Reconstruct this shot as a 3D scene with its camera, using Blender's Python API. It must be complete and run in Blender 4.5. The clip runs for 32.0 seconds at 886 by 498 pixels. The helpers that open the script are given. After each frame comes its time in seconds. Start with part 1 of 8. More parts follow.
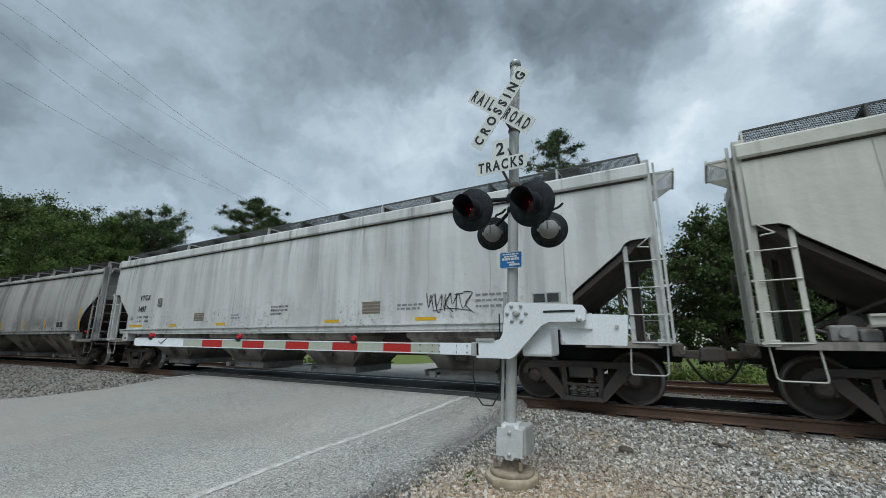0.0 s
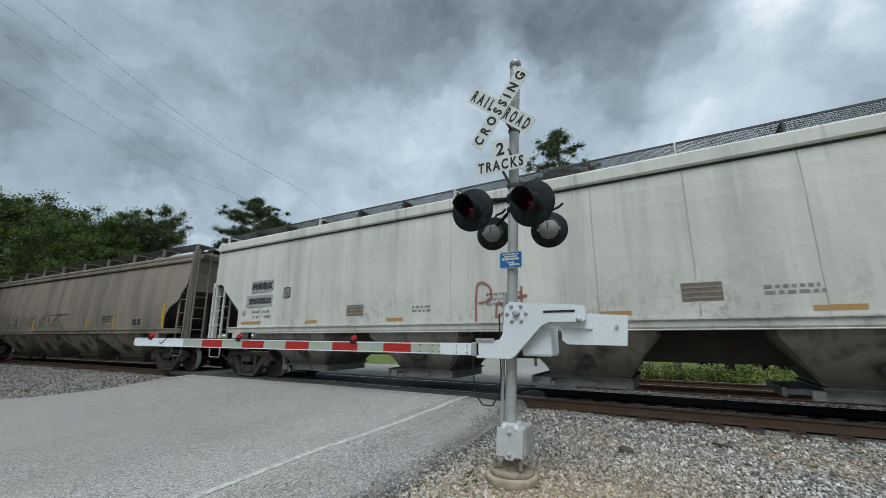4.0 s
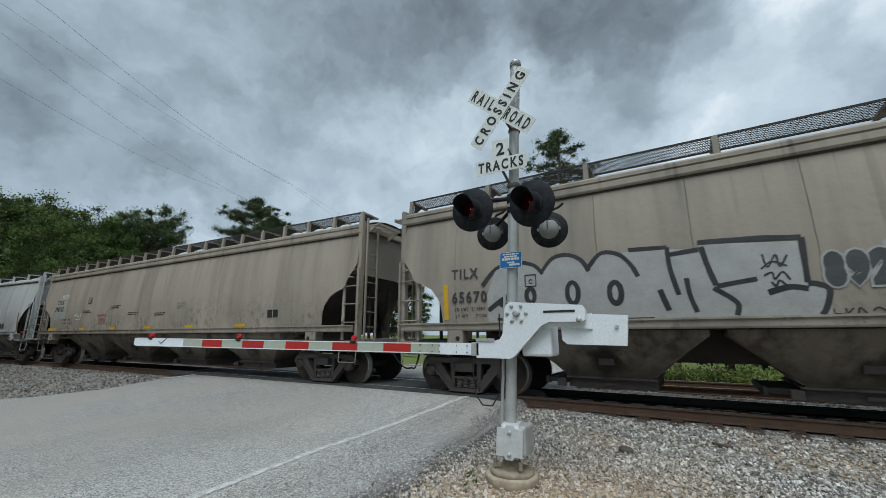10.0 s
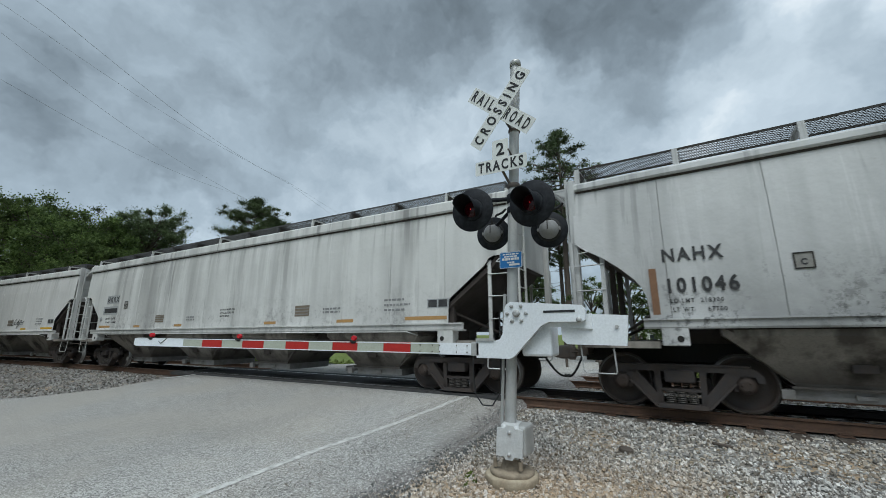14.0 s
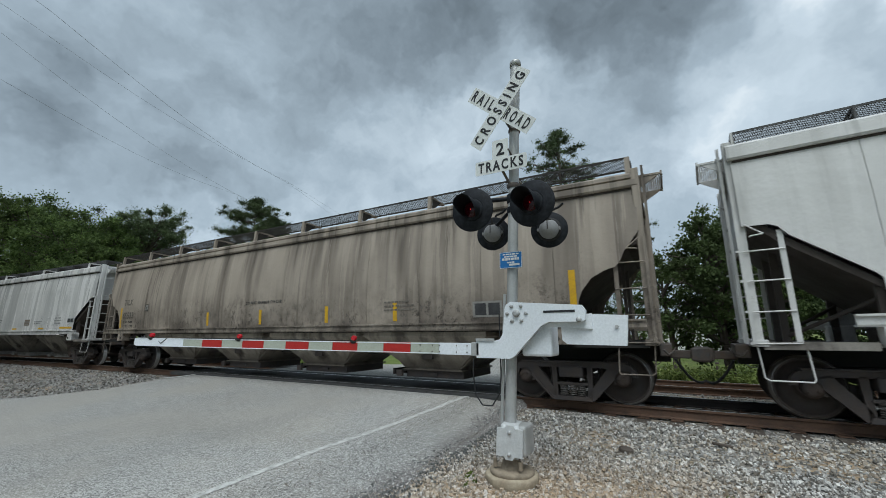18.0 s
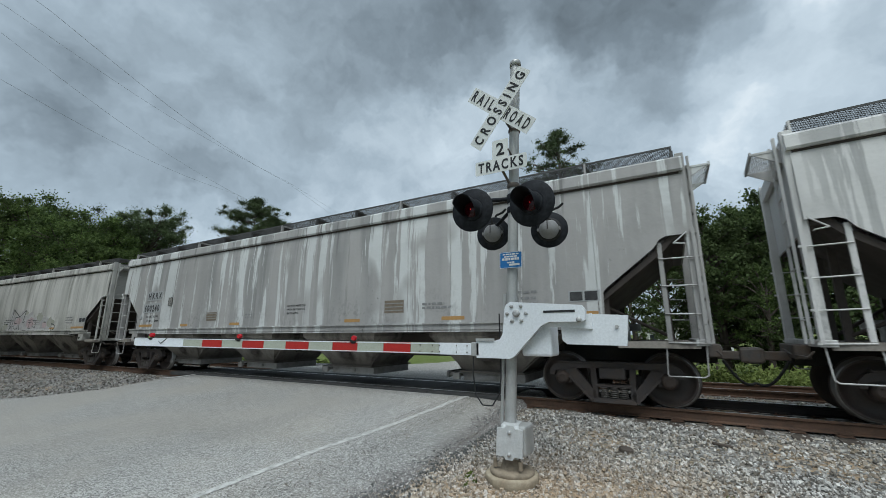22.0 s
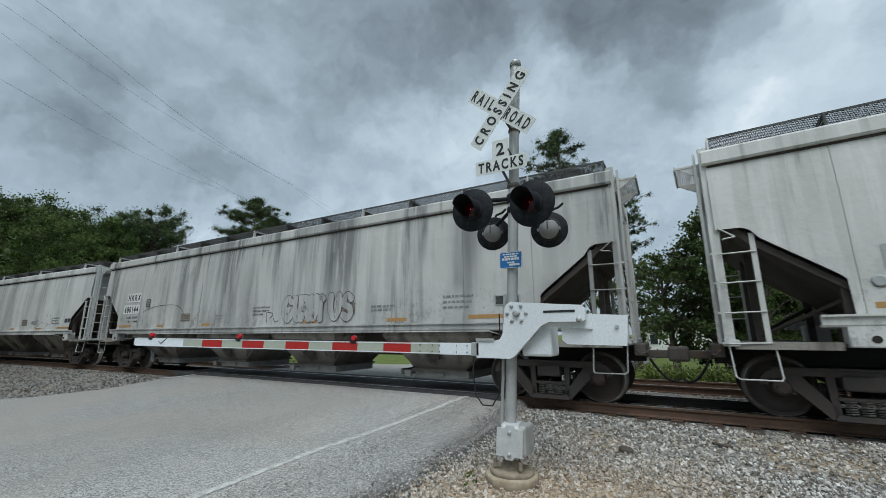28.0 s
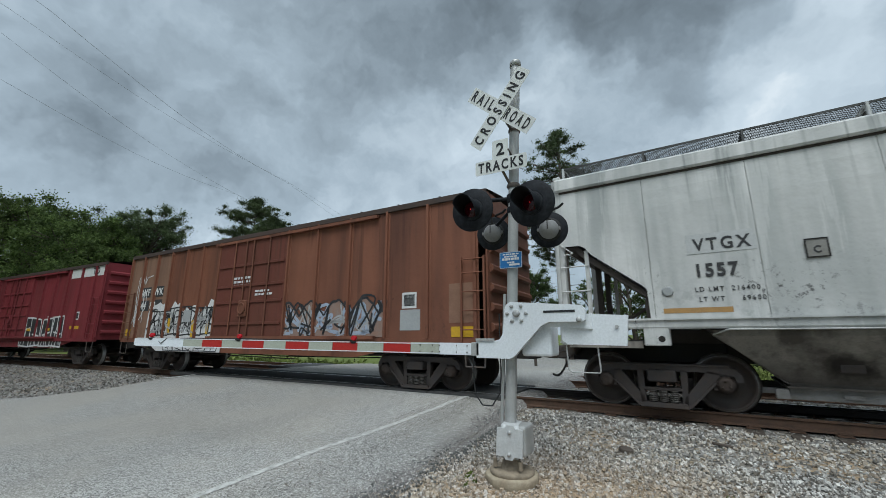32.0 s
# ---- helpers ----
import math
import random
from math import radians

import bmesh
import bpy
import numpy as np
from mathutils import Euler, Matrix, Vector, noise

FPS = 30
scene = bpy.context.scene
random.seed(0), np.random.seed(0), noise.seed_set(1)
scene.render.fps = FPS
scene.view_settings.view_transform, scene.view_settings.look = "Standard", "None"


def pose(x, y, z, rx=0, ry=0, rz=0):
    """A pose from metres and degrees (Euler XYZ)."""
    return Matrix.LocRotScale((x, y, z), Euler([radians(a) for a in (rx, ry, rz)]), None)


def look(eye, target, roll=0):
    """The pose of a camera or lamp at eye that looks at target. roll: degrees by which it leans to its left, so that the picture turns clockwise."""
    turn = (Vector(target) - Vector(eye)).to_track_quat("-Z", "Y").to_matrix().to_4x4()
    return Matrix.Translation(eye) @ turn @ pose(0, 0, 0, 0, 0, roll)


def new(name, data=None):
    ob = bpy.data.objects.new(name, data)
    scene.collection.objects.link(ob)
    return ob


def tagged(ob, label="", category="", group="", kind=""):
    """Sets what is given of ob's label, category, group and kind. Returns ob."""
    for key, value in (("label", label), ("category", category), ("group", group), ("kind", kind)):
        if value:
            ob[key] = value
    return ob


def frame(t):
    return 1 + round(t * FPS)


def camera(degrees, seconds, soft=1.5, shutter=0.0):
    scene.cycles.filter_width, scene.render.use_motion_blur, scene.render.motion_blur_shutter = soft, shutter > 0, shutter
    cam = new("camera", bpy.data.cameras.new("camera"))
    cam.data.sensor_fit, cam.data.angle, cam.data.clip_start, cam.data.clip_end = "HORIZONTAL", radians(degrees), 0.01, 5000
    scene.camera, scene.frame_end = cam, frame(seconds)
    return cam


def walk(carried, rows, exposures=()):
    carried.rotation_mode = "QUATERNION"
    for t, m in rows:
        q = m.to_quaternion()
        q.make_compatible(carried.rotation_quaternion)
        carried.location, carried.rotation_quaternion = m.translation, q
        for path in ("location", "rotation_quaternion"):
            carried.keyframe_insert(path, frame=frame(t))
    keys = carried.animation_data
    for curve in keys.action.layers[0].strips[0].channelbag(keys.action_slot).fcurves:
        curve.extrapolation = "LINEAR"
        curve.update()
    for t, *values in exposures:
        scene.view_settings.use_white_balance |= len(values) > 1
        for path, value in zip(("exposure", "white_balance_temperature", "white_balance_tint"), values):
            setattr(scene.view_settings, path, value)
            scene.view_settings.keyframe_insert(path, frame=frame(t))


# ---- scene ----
cam = camera(96.585, 32.0, soft=0.6, shutter=0.06)
EYE = Vector((0.0, 0.0, 1.226))
SIGHT = Vector((-0.50650, 0.83512, 0.21493))
walk(cam, [(0.0, look(EYE, EYE + SIGHT, -0.11)), (32.0, look(EYE, EYE + SIGHT, -0.11))], exposures=[(0.0, 1.0), (32.0, 1.0)])

# ---- world and light ----
world = bpy.data.worlds.new("overcast_sky")
scene.world = world
world.use_nodes = True
wn, wl = world.node_tree.nodes, world.node_tree.links
wn.clear()
sky = wn.new("ShaderNodeTexSky")
sky.sky_type = "NISHITA"
sky.sun_disc = False
sky.sun_elevation = radians(61)
sky.sun_rotation = radians(156)
sky.air_density, sky.dust_density = 1.0, 2.0
bg_sky = wn.new("ShaderNodeBackground")
bg_sky.inputs[1].default_value = 0.012
bg_cloud = wn.new("ShaderNodeBackground")
bg_cloud.inputs[0].default_value = (0.90, 0.96, 0.98, 1)
bg_cloud.inputs[1].default_value = 0.48
add = wn.new("ShaderNodeAddShader")
out = wn.new("ShaderNodeOutputWorld")
wl.new(sky.outputs[0], bg_sky.inputs[0])
wl.new(bg_sky.outputs[0], add.inputs[0])
wl.new(bg_cloud.outputs[0], add.inputs[1])
wl.new(add.outputs[0], out.inputs[0])

sun_data = bpy.data.lights.new("sun", "SUN")
sun_data.energy, sun_data.angle, sun_data.color = 2.9, radians(40), (1.0, 0.925, 0.84)
sun = new("sun", sun_data)
# high behind the camera, veiled by cloud
sun.matrix_world = look((0, 0, 50), (-9, 20, 10))

# ---- the track's line ----
YC, R = 9.011, 333.0            # near track's middle before the camera; radius of the curve
S_LO, S_HI = -60.0, 40.0        # the curve's ends; straight beyond


def track(s, off=0.0, z=0.0):
    """Place on the line: s metres along it, off metres beyond it, and the heading there."""
    c = min(max(s, S_LO), S_HI)
    a = c / R
    x, y = R * math.sin(a), YC - R + R * math.cos(a)
    dx, dy = math.cos(a), -math.sin(a)
    x, y = x + dx * (s - c), y + dy * (s - c)
    return Vector((x - dy * off, y + dx * off, z)), a


def run(t):
    """How far the train has come at t seconds."""
    q = t / 32.0
    slack = 0.30 * math.exp(-((t - 9.0) / 0.3) ** 2)      # a brief run-in of the slack
    return 387.7756 * q - 30.6997 * q * q - 4.8178 * q ** 3 - slack


# ---- geometry helpers ----
class Geo:
    """Gathers corners and faces of one mesh."""

    def __init__(self):
        self.v, self.f, self.sm = [], [], []

    def add(self, verts, faces, smooth=False):
        n = len(self.v)
        self.v.extend([tuple(q) for q in verts])
        self.f.extend([tuple(i + n for i in face) for face in faces])
        self.sm.extend([smooth] * len(faces))
        return self

    def box(self, x0, x1, y0, y1, z0, z1, m=None, b=0.0):
        if b > 0:
            return self.bevelbox(x0, x1, y0, y1, z0, z1, b, m)
        v = [(x, y, z) for x in (x0, x1) for y in (y0, y1) for z in (z0, z1)]
        if m is not None:
            v = [m @ Vector(q) for q in v]
        return self.add(v, [(0, 1, 3, 2), (4, 6, 7, 5), (0, 4, 5, 1), (2, 3, 7, 6), (0, 2, 6, 4), (1, 5, 7, 3)])

    def bevelbox(self, x0, x1, y0, y1, z0, z1, b, m=None):
        bm = bmesh.new()
        bmesh.ops.create_cube(bm, size=1.0)
        for q in bm.verts:
            q.co = Vector(((x0 + x1) / 2 + q.co.x * (x1 - x0), (y0 + y1) / 2 + q.co.y * (y1 - y0), (z0 + z1) / 2 + q.co.z * (z1 - z0)))
        bmesh.ops.bevel(bm, geom=bm.edges[:], offset=b, segments=2, affect="EDGES", profile=0.5)
        return self.frombm(bm, m)

    def frombm(self, bm, m=None):
        bm.verts.index_update()
        v = [(m @ q.co) if m is not None else q.co.copy() for q in bm.verts]
        f = [[q.index for q in face.verts] for face in bm.faces]
        bm.free()
        return self.add(v, f)

    def prism(self, poly, y0, y1, axis="y", m=None):
        """A flat outline of two coordinates, given depth along the third axis."""
        n = len(poly)
        def at(a, b, c):
            return {"y": (a, c, b), "x": (c, a, b), "z": (a, b, c)}[axis]
        v = [at(a, b, y0) for a, b in poly] + [at(a, b, y1) for a, b in poly]
        if m is not None:
            v = [m @ Vector(q) for q in v]
        f = [tuple(range(n)), tuple(range(2 * n - 1, n - 1, -1))]
        f += [(i, i + n, (i + 1) % n + n, (i + 1) % n) for i in range(n)]
        return self.add(v, f)

    def rod(self, a, b, r, n=8, r2=None, caps=True):
        a, b = Vector(a), Vector(b)
        d = (b - a).normalized()
        u = d.orthogonal().normalized()
        w = d.cross(u)
        r2 = r if r2 is None else r2
        v = []
        for c, q in ((a, r), (b, r2)):
            v += [c + (u * math.cos(k * math.tau / n) + w * math.sin(k * math.tau / n)) * q for k in range(n)]
        self.add(v, [(k, (k + 1) % n, (k + 1) % n + n, k + n) for k in range(n)], True)
        if caps:
            self.add(v, [tuple(range(n - 1, -1, -1)), tuple(range(n, 2 * n))])
        return self

    def path(self, pts, r, n=6):
        for a, b in zip(pts, pts[1:]):
            self.rod(a, b, r, n)
        return self

    def turn(self, profile, n=24, m=None, smooth=True):
        """Outline (radius, height) turned round the z axis."""
        v = []
        for rr, zz in profile:
            v += [(rr * math.cos(k * math.tau / n), rr * math.sin(k * math.tau / n), zz) for k in range(n)]
        if m is not None:
            v = [m @ Vector(q) for q in v]
        f = []
        for j in range(len(profile) - 1):
            f += [(j * n + k, j * n + (k + 1) % n, (j + 1) * n + (k + 1) % n, (j + 1) * n + k) for k in range(n)]
        self.add(v, f, smooth)
        e = len(profile) - 1
        return self.add(v, [tuple(range(n - 1, -1, -1)), tuple(range(e * n, e * n + n))])

    def sheet(self, rows, thick=None):
        """A grid of points as faces."""
        a, b = len(rows), len(rows[0])
        v = [q for row in rows for q in row]
        return self.add(v, [(i * b + j, i * b + j + 1, (i + 1) * b + j + 1, (i + 1) * b + j) for i in range(a - 1) for j in range(b - 1)], True)

    def mesh(self, name):
        me = bpy.data.meshes.new(name)
        me.from_pydata(self.v, [], self.f)
        me.polygons.foreach_set("use_smooth", self.sm)
        me.update()
        bm = bmesh.new()
        bm.from_mesh(me)
        bmesh.ops.recalc_face_normals(bm, faces=bm.faces)
        bm.to_mesh(me)
        bm.free()
        return me


SHARED = {}


def part(name, geo, material, parent=None, label="", m=None, key=None, kind=""):
    """Links one mesh object, under a thing where one is given; alike pieces share the mesh named by key."""
    if key is not None and key in SHARED:
        me = SHARED[key]
    else:
        me = geo() if callable(geo) else geo
        me = me.mesh(name) if isinstance(me, Geo) else me
        if not me.materials:
            me.materials.append(material)
        if key is not None:
            SHARED[key] = me
    ob = new(name, me)
    if material is not None and me.materials[0] != material:
        ob.material_slots[0].link = "OBJECT"
        ob.material_slots[0].material = material
    if parent is not None:
        ob.parent = parent
    if m is not None:
        ob.matrix_basis = m
    return tagged(ob, label=label, kind=kind)


def text_mesh(words, size, extrude=0.002, bold=0.0, align="LEFT", spacing=1.0):
    """Letters in the xz plane, facing -y, as a mesh."""
    cu = bpy.data.curves.new("letters", "FONT")
    cu.body, cu.size, cu.extrude, cu.offset, cu.align_x, cu.space_character = words, size, extrude, bold, align, spacing
    cu.resolution_u = 3
    ob = bpy.data.objects.new("letters", cu)
    me = bpy.data.meshes.new_from_object(ob)
    bpy.data.objects.remove(ob)
    bpy.data.curves.remove(cu)
    me.transform(pose(0, 0, 0, 90, 0, 0))
    me.materials.clear()
    return me


# ---- materials ----
def nodes(name):
    mat = bpy.data.materials.new(name)
    mat.use_nodes = True
    nt = mat.node_tree
    return mat, nt, nt.nodes["Principled BSDF"]


def noise_at(nt, vec, scale, detail=4.0, rough=0.6, stretch=(1, 1, 1), shift=(0, 0, 0)):
    mp = nt.nodes.new("ShaderNodeMapping")
    mp.inputs["Scale"].default_value = stretch
    mp.inputs["Location"].default_value = shift
    nt.links.new(vec, mp.inputs[0])
    nz = nt.nodes.new("ShaderNodeTexNoise")
    nz.inputs["Scale"].default_value = scale
    nz.inputs["Detail"].default_value = detail
    nz.inputs["Roughness"].default_value = rough
    nt.links.new(mp.outputs[0], nz.inputs["Vector"])
    return nz.outputs["Fac"]


def ramp(nt, fac, lo, hi, a=0.0, b=1.0):
    mr = nt.nodes.new("ShaderNodeMapRange")
    mr.inputs["From Min"].default_value, mr.inputs["From Max"].default_value = lo, hi
    mr.inputs["To Min"].default_value, mr.inputs["To Max"].default_value = a, b
    nt.links.new(fac, mr.inputs["Value"])
    return mr.outputs[0]


def math_node(nt, op, a, b):
    mn = nt.nodes.new("ShaderNodeMath")
    mn.operation = op
    for i, q in enumerate((a, b)):
        if isinstance(q, (int, float)):
            mn.inputs[i].default_value = q
        else:
            nt.links.new(q, mn.inputs[i])
    return mn.outputs[0]


def mixed(nt, fac, a, b):
    mx = nt.nodes.new("ShaderNodeMix")
    mx.data_type = "RGBA"
    for i, q in ((0, fac), (6, a), (7, b)):
        if isinstance(q, (int, float)):
            mx.inputs[i].default_value = q
        elif isinstance(q, (tuple, list)):
            mx.inputs[i].default_value = (*q, 1)
        else:
            nt.links.new(q, mx.inputs[i])
    return mx.outputs[2]


def bump(nt, bsdf, fac, strength=0.3, dist=0.01):
    bp = nt.nodes.new("ShaderNodeBump")
    bp.inputs["Strength"].default_value = strength
    bp.inputs["Distance"].default_value = dist
    nt.links.new(fac, bp.inputs["Height"])
    nt.links.new(bp.outputs[0], bsdf.inputs["Normal"])


def coords(nt, which="Object"):
    return nt.nodes.new("ShaderNodeTexCoord").outputs[which]


def surface(name, base, second=None, amount=0.5, scale=3.0, rough=0.7, metal=0.0, grain=40.0, bumpy=0.2, depth=0.005, spec=0.3):
    """A worn surface: base colour with patches of a second one, a fine grain and a little relief."""
    mat, nt, bs = nodes(name)
    co = coords(nt)
    second = second or tuple(c * 0.7 for c in base)
    big = noise_at(nt, co, scale, 5, 0.65)
    fine = noise_at(nt, co, grain, 3, 0.6)
    c1 = mixed(nt, math_node(nt, "MULTIPLY", ramp(nt, big, 0.4, 0.7), amount), base, second)
    c2 = mixed(nt, ramp(nt, fine, 0.35, 0.75, 0.0, 0.35), c1, tuple(c * 0.55 for c in base))
    nt.links.new(c2, bs.inputs["Base Color"])
    nt.links.new(ramp(nt, big, 0.3, 0.7, max(rough - 0.12, 0.02), min(rough + 0.12, 1)), bs.inputs["Roughness"])
    bs.inputs["Metallic"].default_value = metal
    bs.inputs["Specular IOR Level"].default_value = spec
    if bumpy:
        bump(nt, bs, fine, bumpy, depth)
    return mat


def car_paint(name, base, grime, streak=0.5, low=0.5, pale=0.3, seed=0.0, rust=0.15, specks=0.0, wash_colour=None):
    """Weathered car side: base paint, vertical dirt runs from the eave, pale washed runs, grime towards the sill, specks of lost paint."""
    base = (base[0] * 1.04, base[1], base[2] * 0.98)
    mat, nt, bs = nodes(name)
    co = coords(nt)
    sh = (seed * 7.3, seed * 3.1, seed * 1.7)
    run_fine = noise_at(nt, co, 1.0, 3, 0.55, (1.5, 0.2, 0.14), sh)
    run_wide = noise_at(nt, co, 1.0, 4, 0.6, (0.9, 0.1, 0.10), (sh[0] + 5, 0, 2))
    run_thin = noise_at(nt, co, 1.0, 3, 0.6, (5.0, 0.3, 0.22), (sh[0] + 9, 1, 4))
    cloud = noise_at(nt, co, 0.7, 5, 0.65, (1, 1, 1), sh)
    fine = noise_at(nt, co, 30.0, 4, 0.7)
    sep = nt.nodes.new("ShaderNodeSeparateXYZ")
    nt.links.new(co, sep.inputs[0])
    c = mixed(nt, ramp(nt, cloud, 0.35, 0.7, 0, 0.35), base, tuple(0.5 * a + 0.5 * b for a, b in zip(base, grime)))
    dirt = math_node(nt, "MULTIPLY", ramp(nt, run_fine, 0.45, 0.57), ramp(nt, run_wide, 0.40, 0.54))
    dirt = math_node(nt, "MULTIPLY", dirt, ramp(nt, sep.outputs[2], 1.5, 4.0, 0.55, 1.25))
    c = mixed(nt, math_node(nt, "MULTIPLY", dirt, streak), c, grime)
    c = mixed(nt, math_node(nt, "MULTIPLY", math_node(nt, "MULTIPLY", ramp(nt, run_thin, 0.60, 0.66), ramp(nt, run_wide, 0.46, 0.56)), streak * 0.7), c, tuple(q * 0.6 for q in grime))
    # narrow dark drips below the eave, of uneven length
    drip = noise_at(nt, co, 1.0, 3, 0.5, (5.0, 0.4, 0.24), (sh[0] + 4, 7, 2))
    reach = math_node(nt, "ADD", sep.outputs[2], math_node(nt, "MULTIPLY", run_wide, 2.6))
    drip = math_node(nt, "MULTIPLY", ramp(nt, drip, 0.60, 0.67), ramp(nt, reach, 4.4, 5.4))
    c = mixed(nt, math_node(nt, "MULTIPLY", drip, min(0.25 + streak * 0.75, 0.85)), c, tuple(q * 0.5 for q in grime))
    smear = noise_at(nt, co, 1.0, 3, 0.5, (1.3, 0.2, 0.17), (sh[0] + 3, 4, 6))
    c = mixed(nt, math_node(nt, "MULTIPLY", ramp(nt, smear, 0.50, 0.72), min(0.2 + streak * 0.7, 0.8)), c, tuple(q * 0.85 for q in grime))
    wash_a = noise_at(nt, co, 1.0, 6, 0.68, (2.3, 0.2, 0.12), (sh[0] + 2, 3, 1))
    wash_b = noise_at(nt, co, 1.0, 3, 0.6, (0.5, 0.1, 0.28), (sh[0] + 6, 2, 3))
    wash = math_node(nt, "MULTIPLY", ramp(nt, wash_a, 0.505, 0.525), ramp(nt, wash_b, 0.40, 0.47))
    c = mixed(nt, math_node(nt, "MULTIPLY", wash, pale), c, wash_colour or tuple(min(q * 1.2, 0.8) for q in base))
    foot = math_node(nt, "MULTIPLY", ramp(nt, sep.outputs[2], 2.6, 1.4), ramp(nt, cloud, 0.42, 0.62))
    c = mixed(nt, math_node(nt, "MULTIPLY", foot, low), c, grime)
    # splashed dirt and scuffs, in ragged patches above the sill
    flecks = noise_at(nt, co, 6.5, 8, 0.78, (1, 1, 0.75), sh)
    patchy = math_node(nt, "MULTIPLY", ramp(nt, noise_at(nt, co, 0.8, 3, 0.6, (1, 1, 0.8), (sh[2], 5, 1)), 0.40, 0.60), ramp(nt, sep.outputs[2], 2.55, 1.75))
    c = mixed(nt, math_node(nt, "MULTIPLY", math_node(nt, "MULTIPLY", ramp(nt, flecks, 0.51, 0.60), patchy), min(low * 1.3, 0.9)), c, tuple(q * 0.45 for q in grime))
    if specks:
        sp = noise_at(nt, co, 9.0, 5, 0.8, (1, 1, 0.8), sh)
        zone = math_node(nt, "MULTIPLY", ramp(nt, sep.outputs[2], 2.5, 1.9), ramp(nt, noise_at(nt, co, 0.45, 2, 0.5, (1, 1, 1), sh), 0.45, 0.55))
        c = mixed(nt, math_node(nt, "MULTIPLY", math_node(nt, "MULTIPLY", ramp(nt, sp, 0.56, 0.62), zone), specks), c, (0.06, 0.06, 0.06))
    chip = noise_at(nt, co, 13.0, 6, 0.8, (1, 1, 0.7), (sh[1], 2, sh[0]))
    where = ramp(nt, noise_at(nt, co, 0.9, 3, 0.6, (1, 1, 0.7), (sh[0], 9, 3)), 0.50, 0.62)
    c = mixed(nt, math_node(nt, "MULTIPLY", math_node(nt, "MULTIPLY", ramp(nt, chip, 0.60, 0.63), where), ramp(nt, sep.outputs[2], 3.2, 1.7, 0.0, 0.8)), c, tuple(q * 0.3 for q in grime))
    rs = noise_at(nt, co, 2.3, 6, 0.8, (1, 1, 0.5), (sh[1], 0, 0))
    c = mixed(nt, math_node(nt, "MULTIPLY", ramp(nt, rs, 0.66, 0.74), rust), c, (0.20, 0.09, 0.045))
    grit = noise_at(nt, co, 75.0, 3, 0.75)
    c = mixed(nt, ramp(nt, fine, 0.5, 0.75, 0, 0.10), c, tuple(q * 0.6 for q in grime))
    c = mixed(nt, ramp(nt, grit, 0.55, 0.75, 0, 0.08), c, tuple(q * 0.5 for q in grime))
    info = nt.nodes.new("ShaderNodeObjectInfo")
    c = mixed(nt, ramp(nt, info.outputs["Random"], 0, 1, 0, 0.16), c, tuple(q * 0.6 for q in base))
    nt.links.new(c, bs.inputs["Base Color"])
    bs.inputs["Roughness"].default_value = 0.62
    bs.inputs["Specular IOR Level"].default_value = 0.25
    relief = noise_at(nt, co, 1.0, 3, 0.5, (1.3, 0.2, 0.35), (sh[0] + 1, 2, 8))
    bump(nt, bs, math_node(nt, "ADD", relief, math_node(nt, "MULTIPLY", cloud, 0.4)), 0.55, 0.12)
    return mat


def hopper_steel(name, base, soot):
    """Funnel plate with dark runs down it."""
    mat, nt, bs = nodes(name)
    co = coords(nt)
    info = nt.nodes.new("ShaderNodeObjectInfo")
    off = nt.nodes.new("ShaderNodeVectorMath")
    nt.links.new(co, off.inputs[0])
    wide = nt.nodes.new("ShaderNodeCombineXYZ")
    nt.links.new(math_node(nt, "MULTIPLY", info.outputs["Random"], 40.0), wide.inputs[0])
    nt.links.new(wide.outputs[0], off.inputs[1])
    v = off.outputs[0]
    runs = noise_at(nt, v, 1.0, 4, 0.6, (2.4, 2.4, 0.5))
    cloud = noise_at(nt, v, 1.7, 5, 0.65)
    fine = noise_at(nt, v, 35, 4, 0.7)
    c = mixed(nt, ramp(nt, runs, 0.45, 0.62, 0, 0.8), base, soot)
    c = mixed(nt, ramp(nt, cloud, 0.5, 0.7, 0, 0.55), c, tuple(q * 1.35 for q in base))
    c = mixed(nt, ramp(nt, fine, 0.45, 0.75, 0, 0.35), c, soot)
    # oily blotch round the vibrator bracket
    mid = nt.nodes.new("ShaderNodeVectorMath")
    mid.operation = "DISTANCE"
    mid.inputs[1].default_value = (0.0, -1.06, 0.74)
    nt.links.new(co, mid.inputs[0])
    ragged = math_node(nt, "ADD", mid.outputs["Value"], math_node(nt, "MULTIPLY", math_node(nt, "SUBTRACT", cloud, 0.5), 0.7))
    c = mixed(nt, ramp(nt, ragged, 0.16, 0.36, 0.85, 0.0), c, tuple(q * 0.35 for q in soot))
    sep = nt.nodes.new("ShaderNodeSeparateXYZ")
    nt.links.new(co, sep.inputs[0])
    # darker towards the foot, with a ragged edge
    low = math_node(nt, "ADD", sep.outputs[2], math_node(nt, "MULTIPLY", runs, 0.6))
    c = mixed(nt, ramp(nt, low, 1.15, 0.80, 0.0, 0.7), c, soot)
    nt.links.new(c, bs.inputs["Base Color"])
    bs.inputs["Roughness"].default_value = 0.75
    bs.inputs["Specular IOR Level"].default_value = 0.25
    bump(nt, bs, cloud, 0.3, 0.03)
    return mat


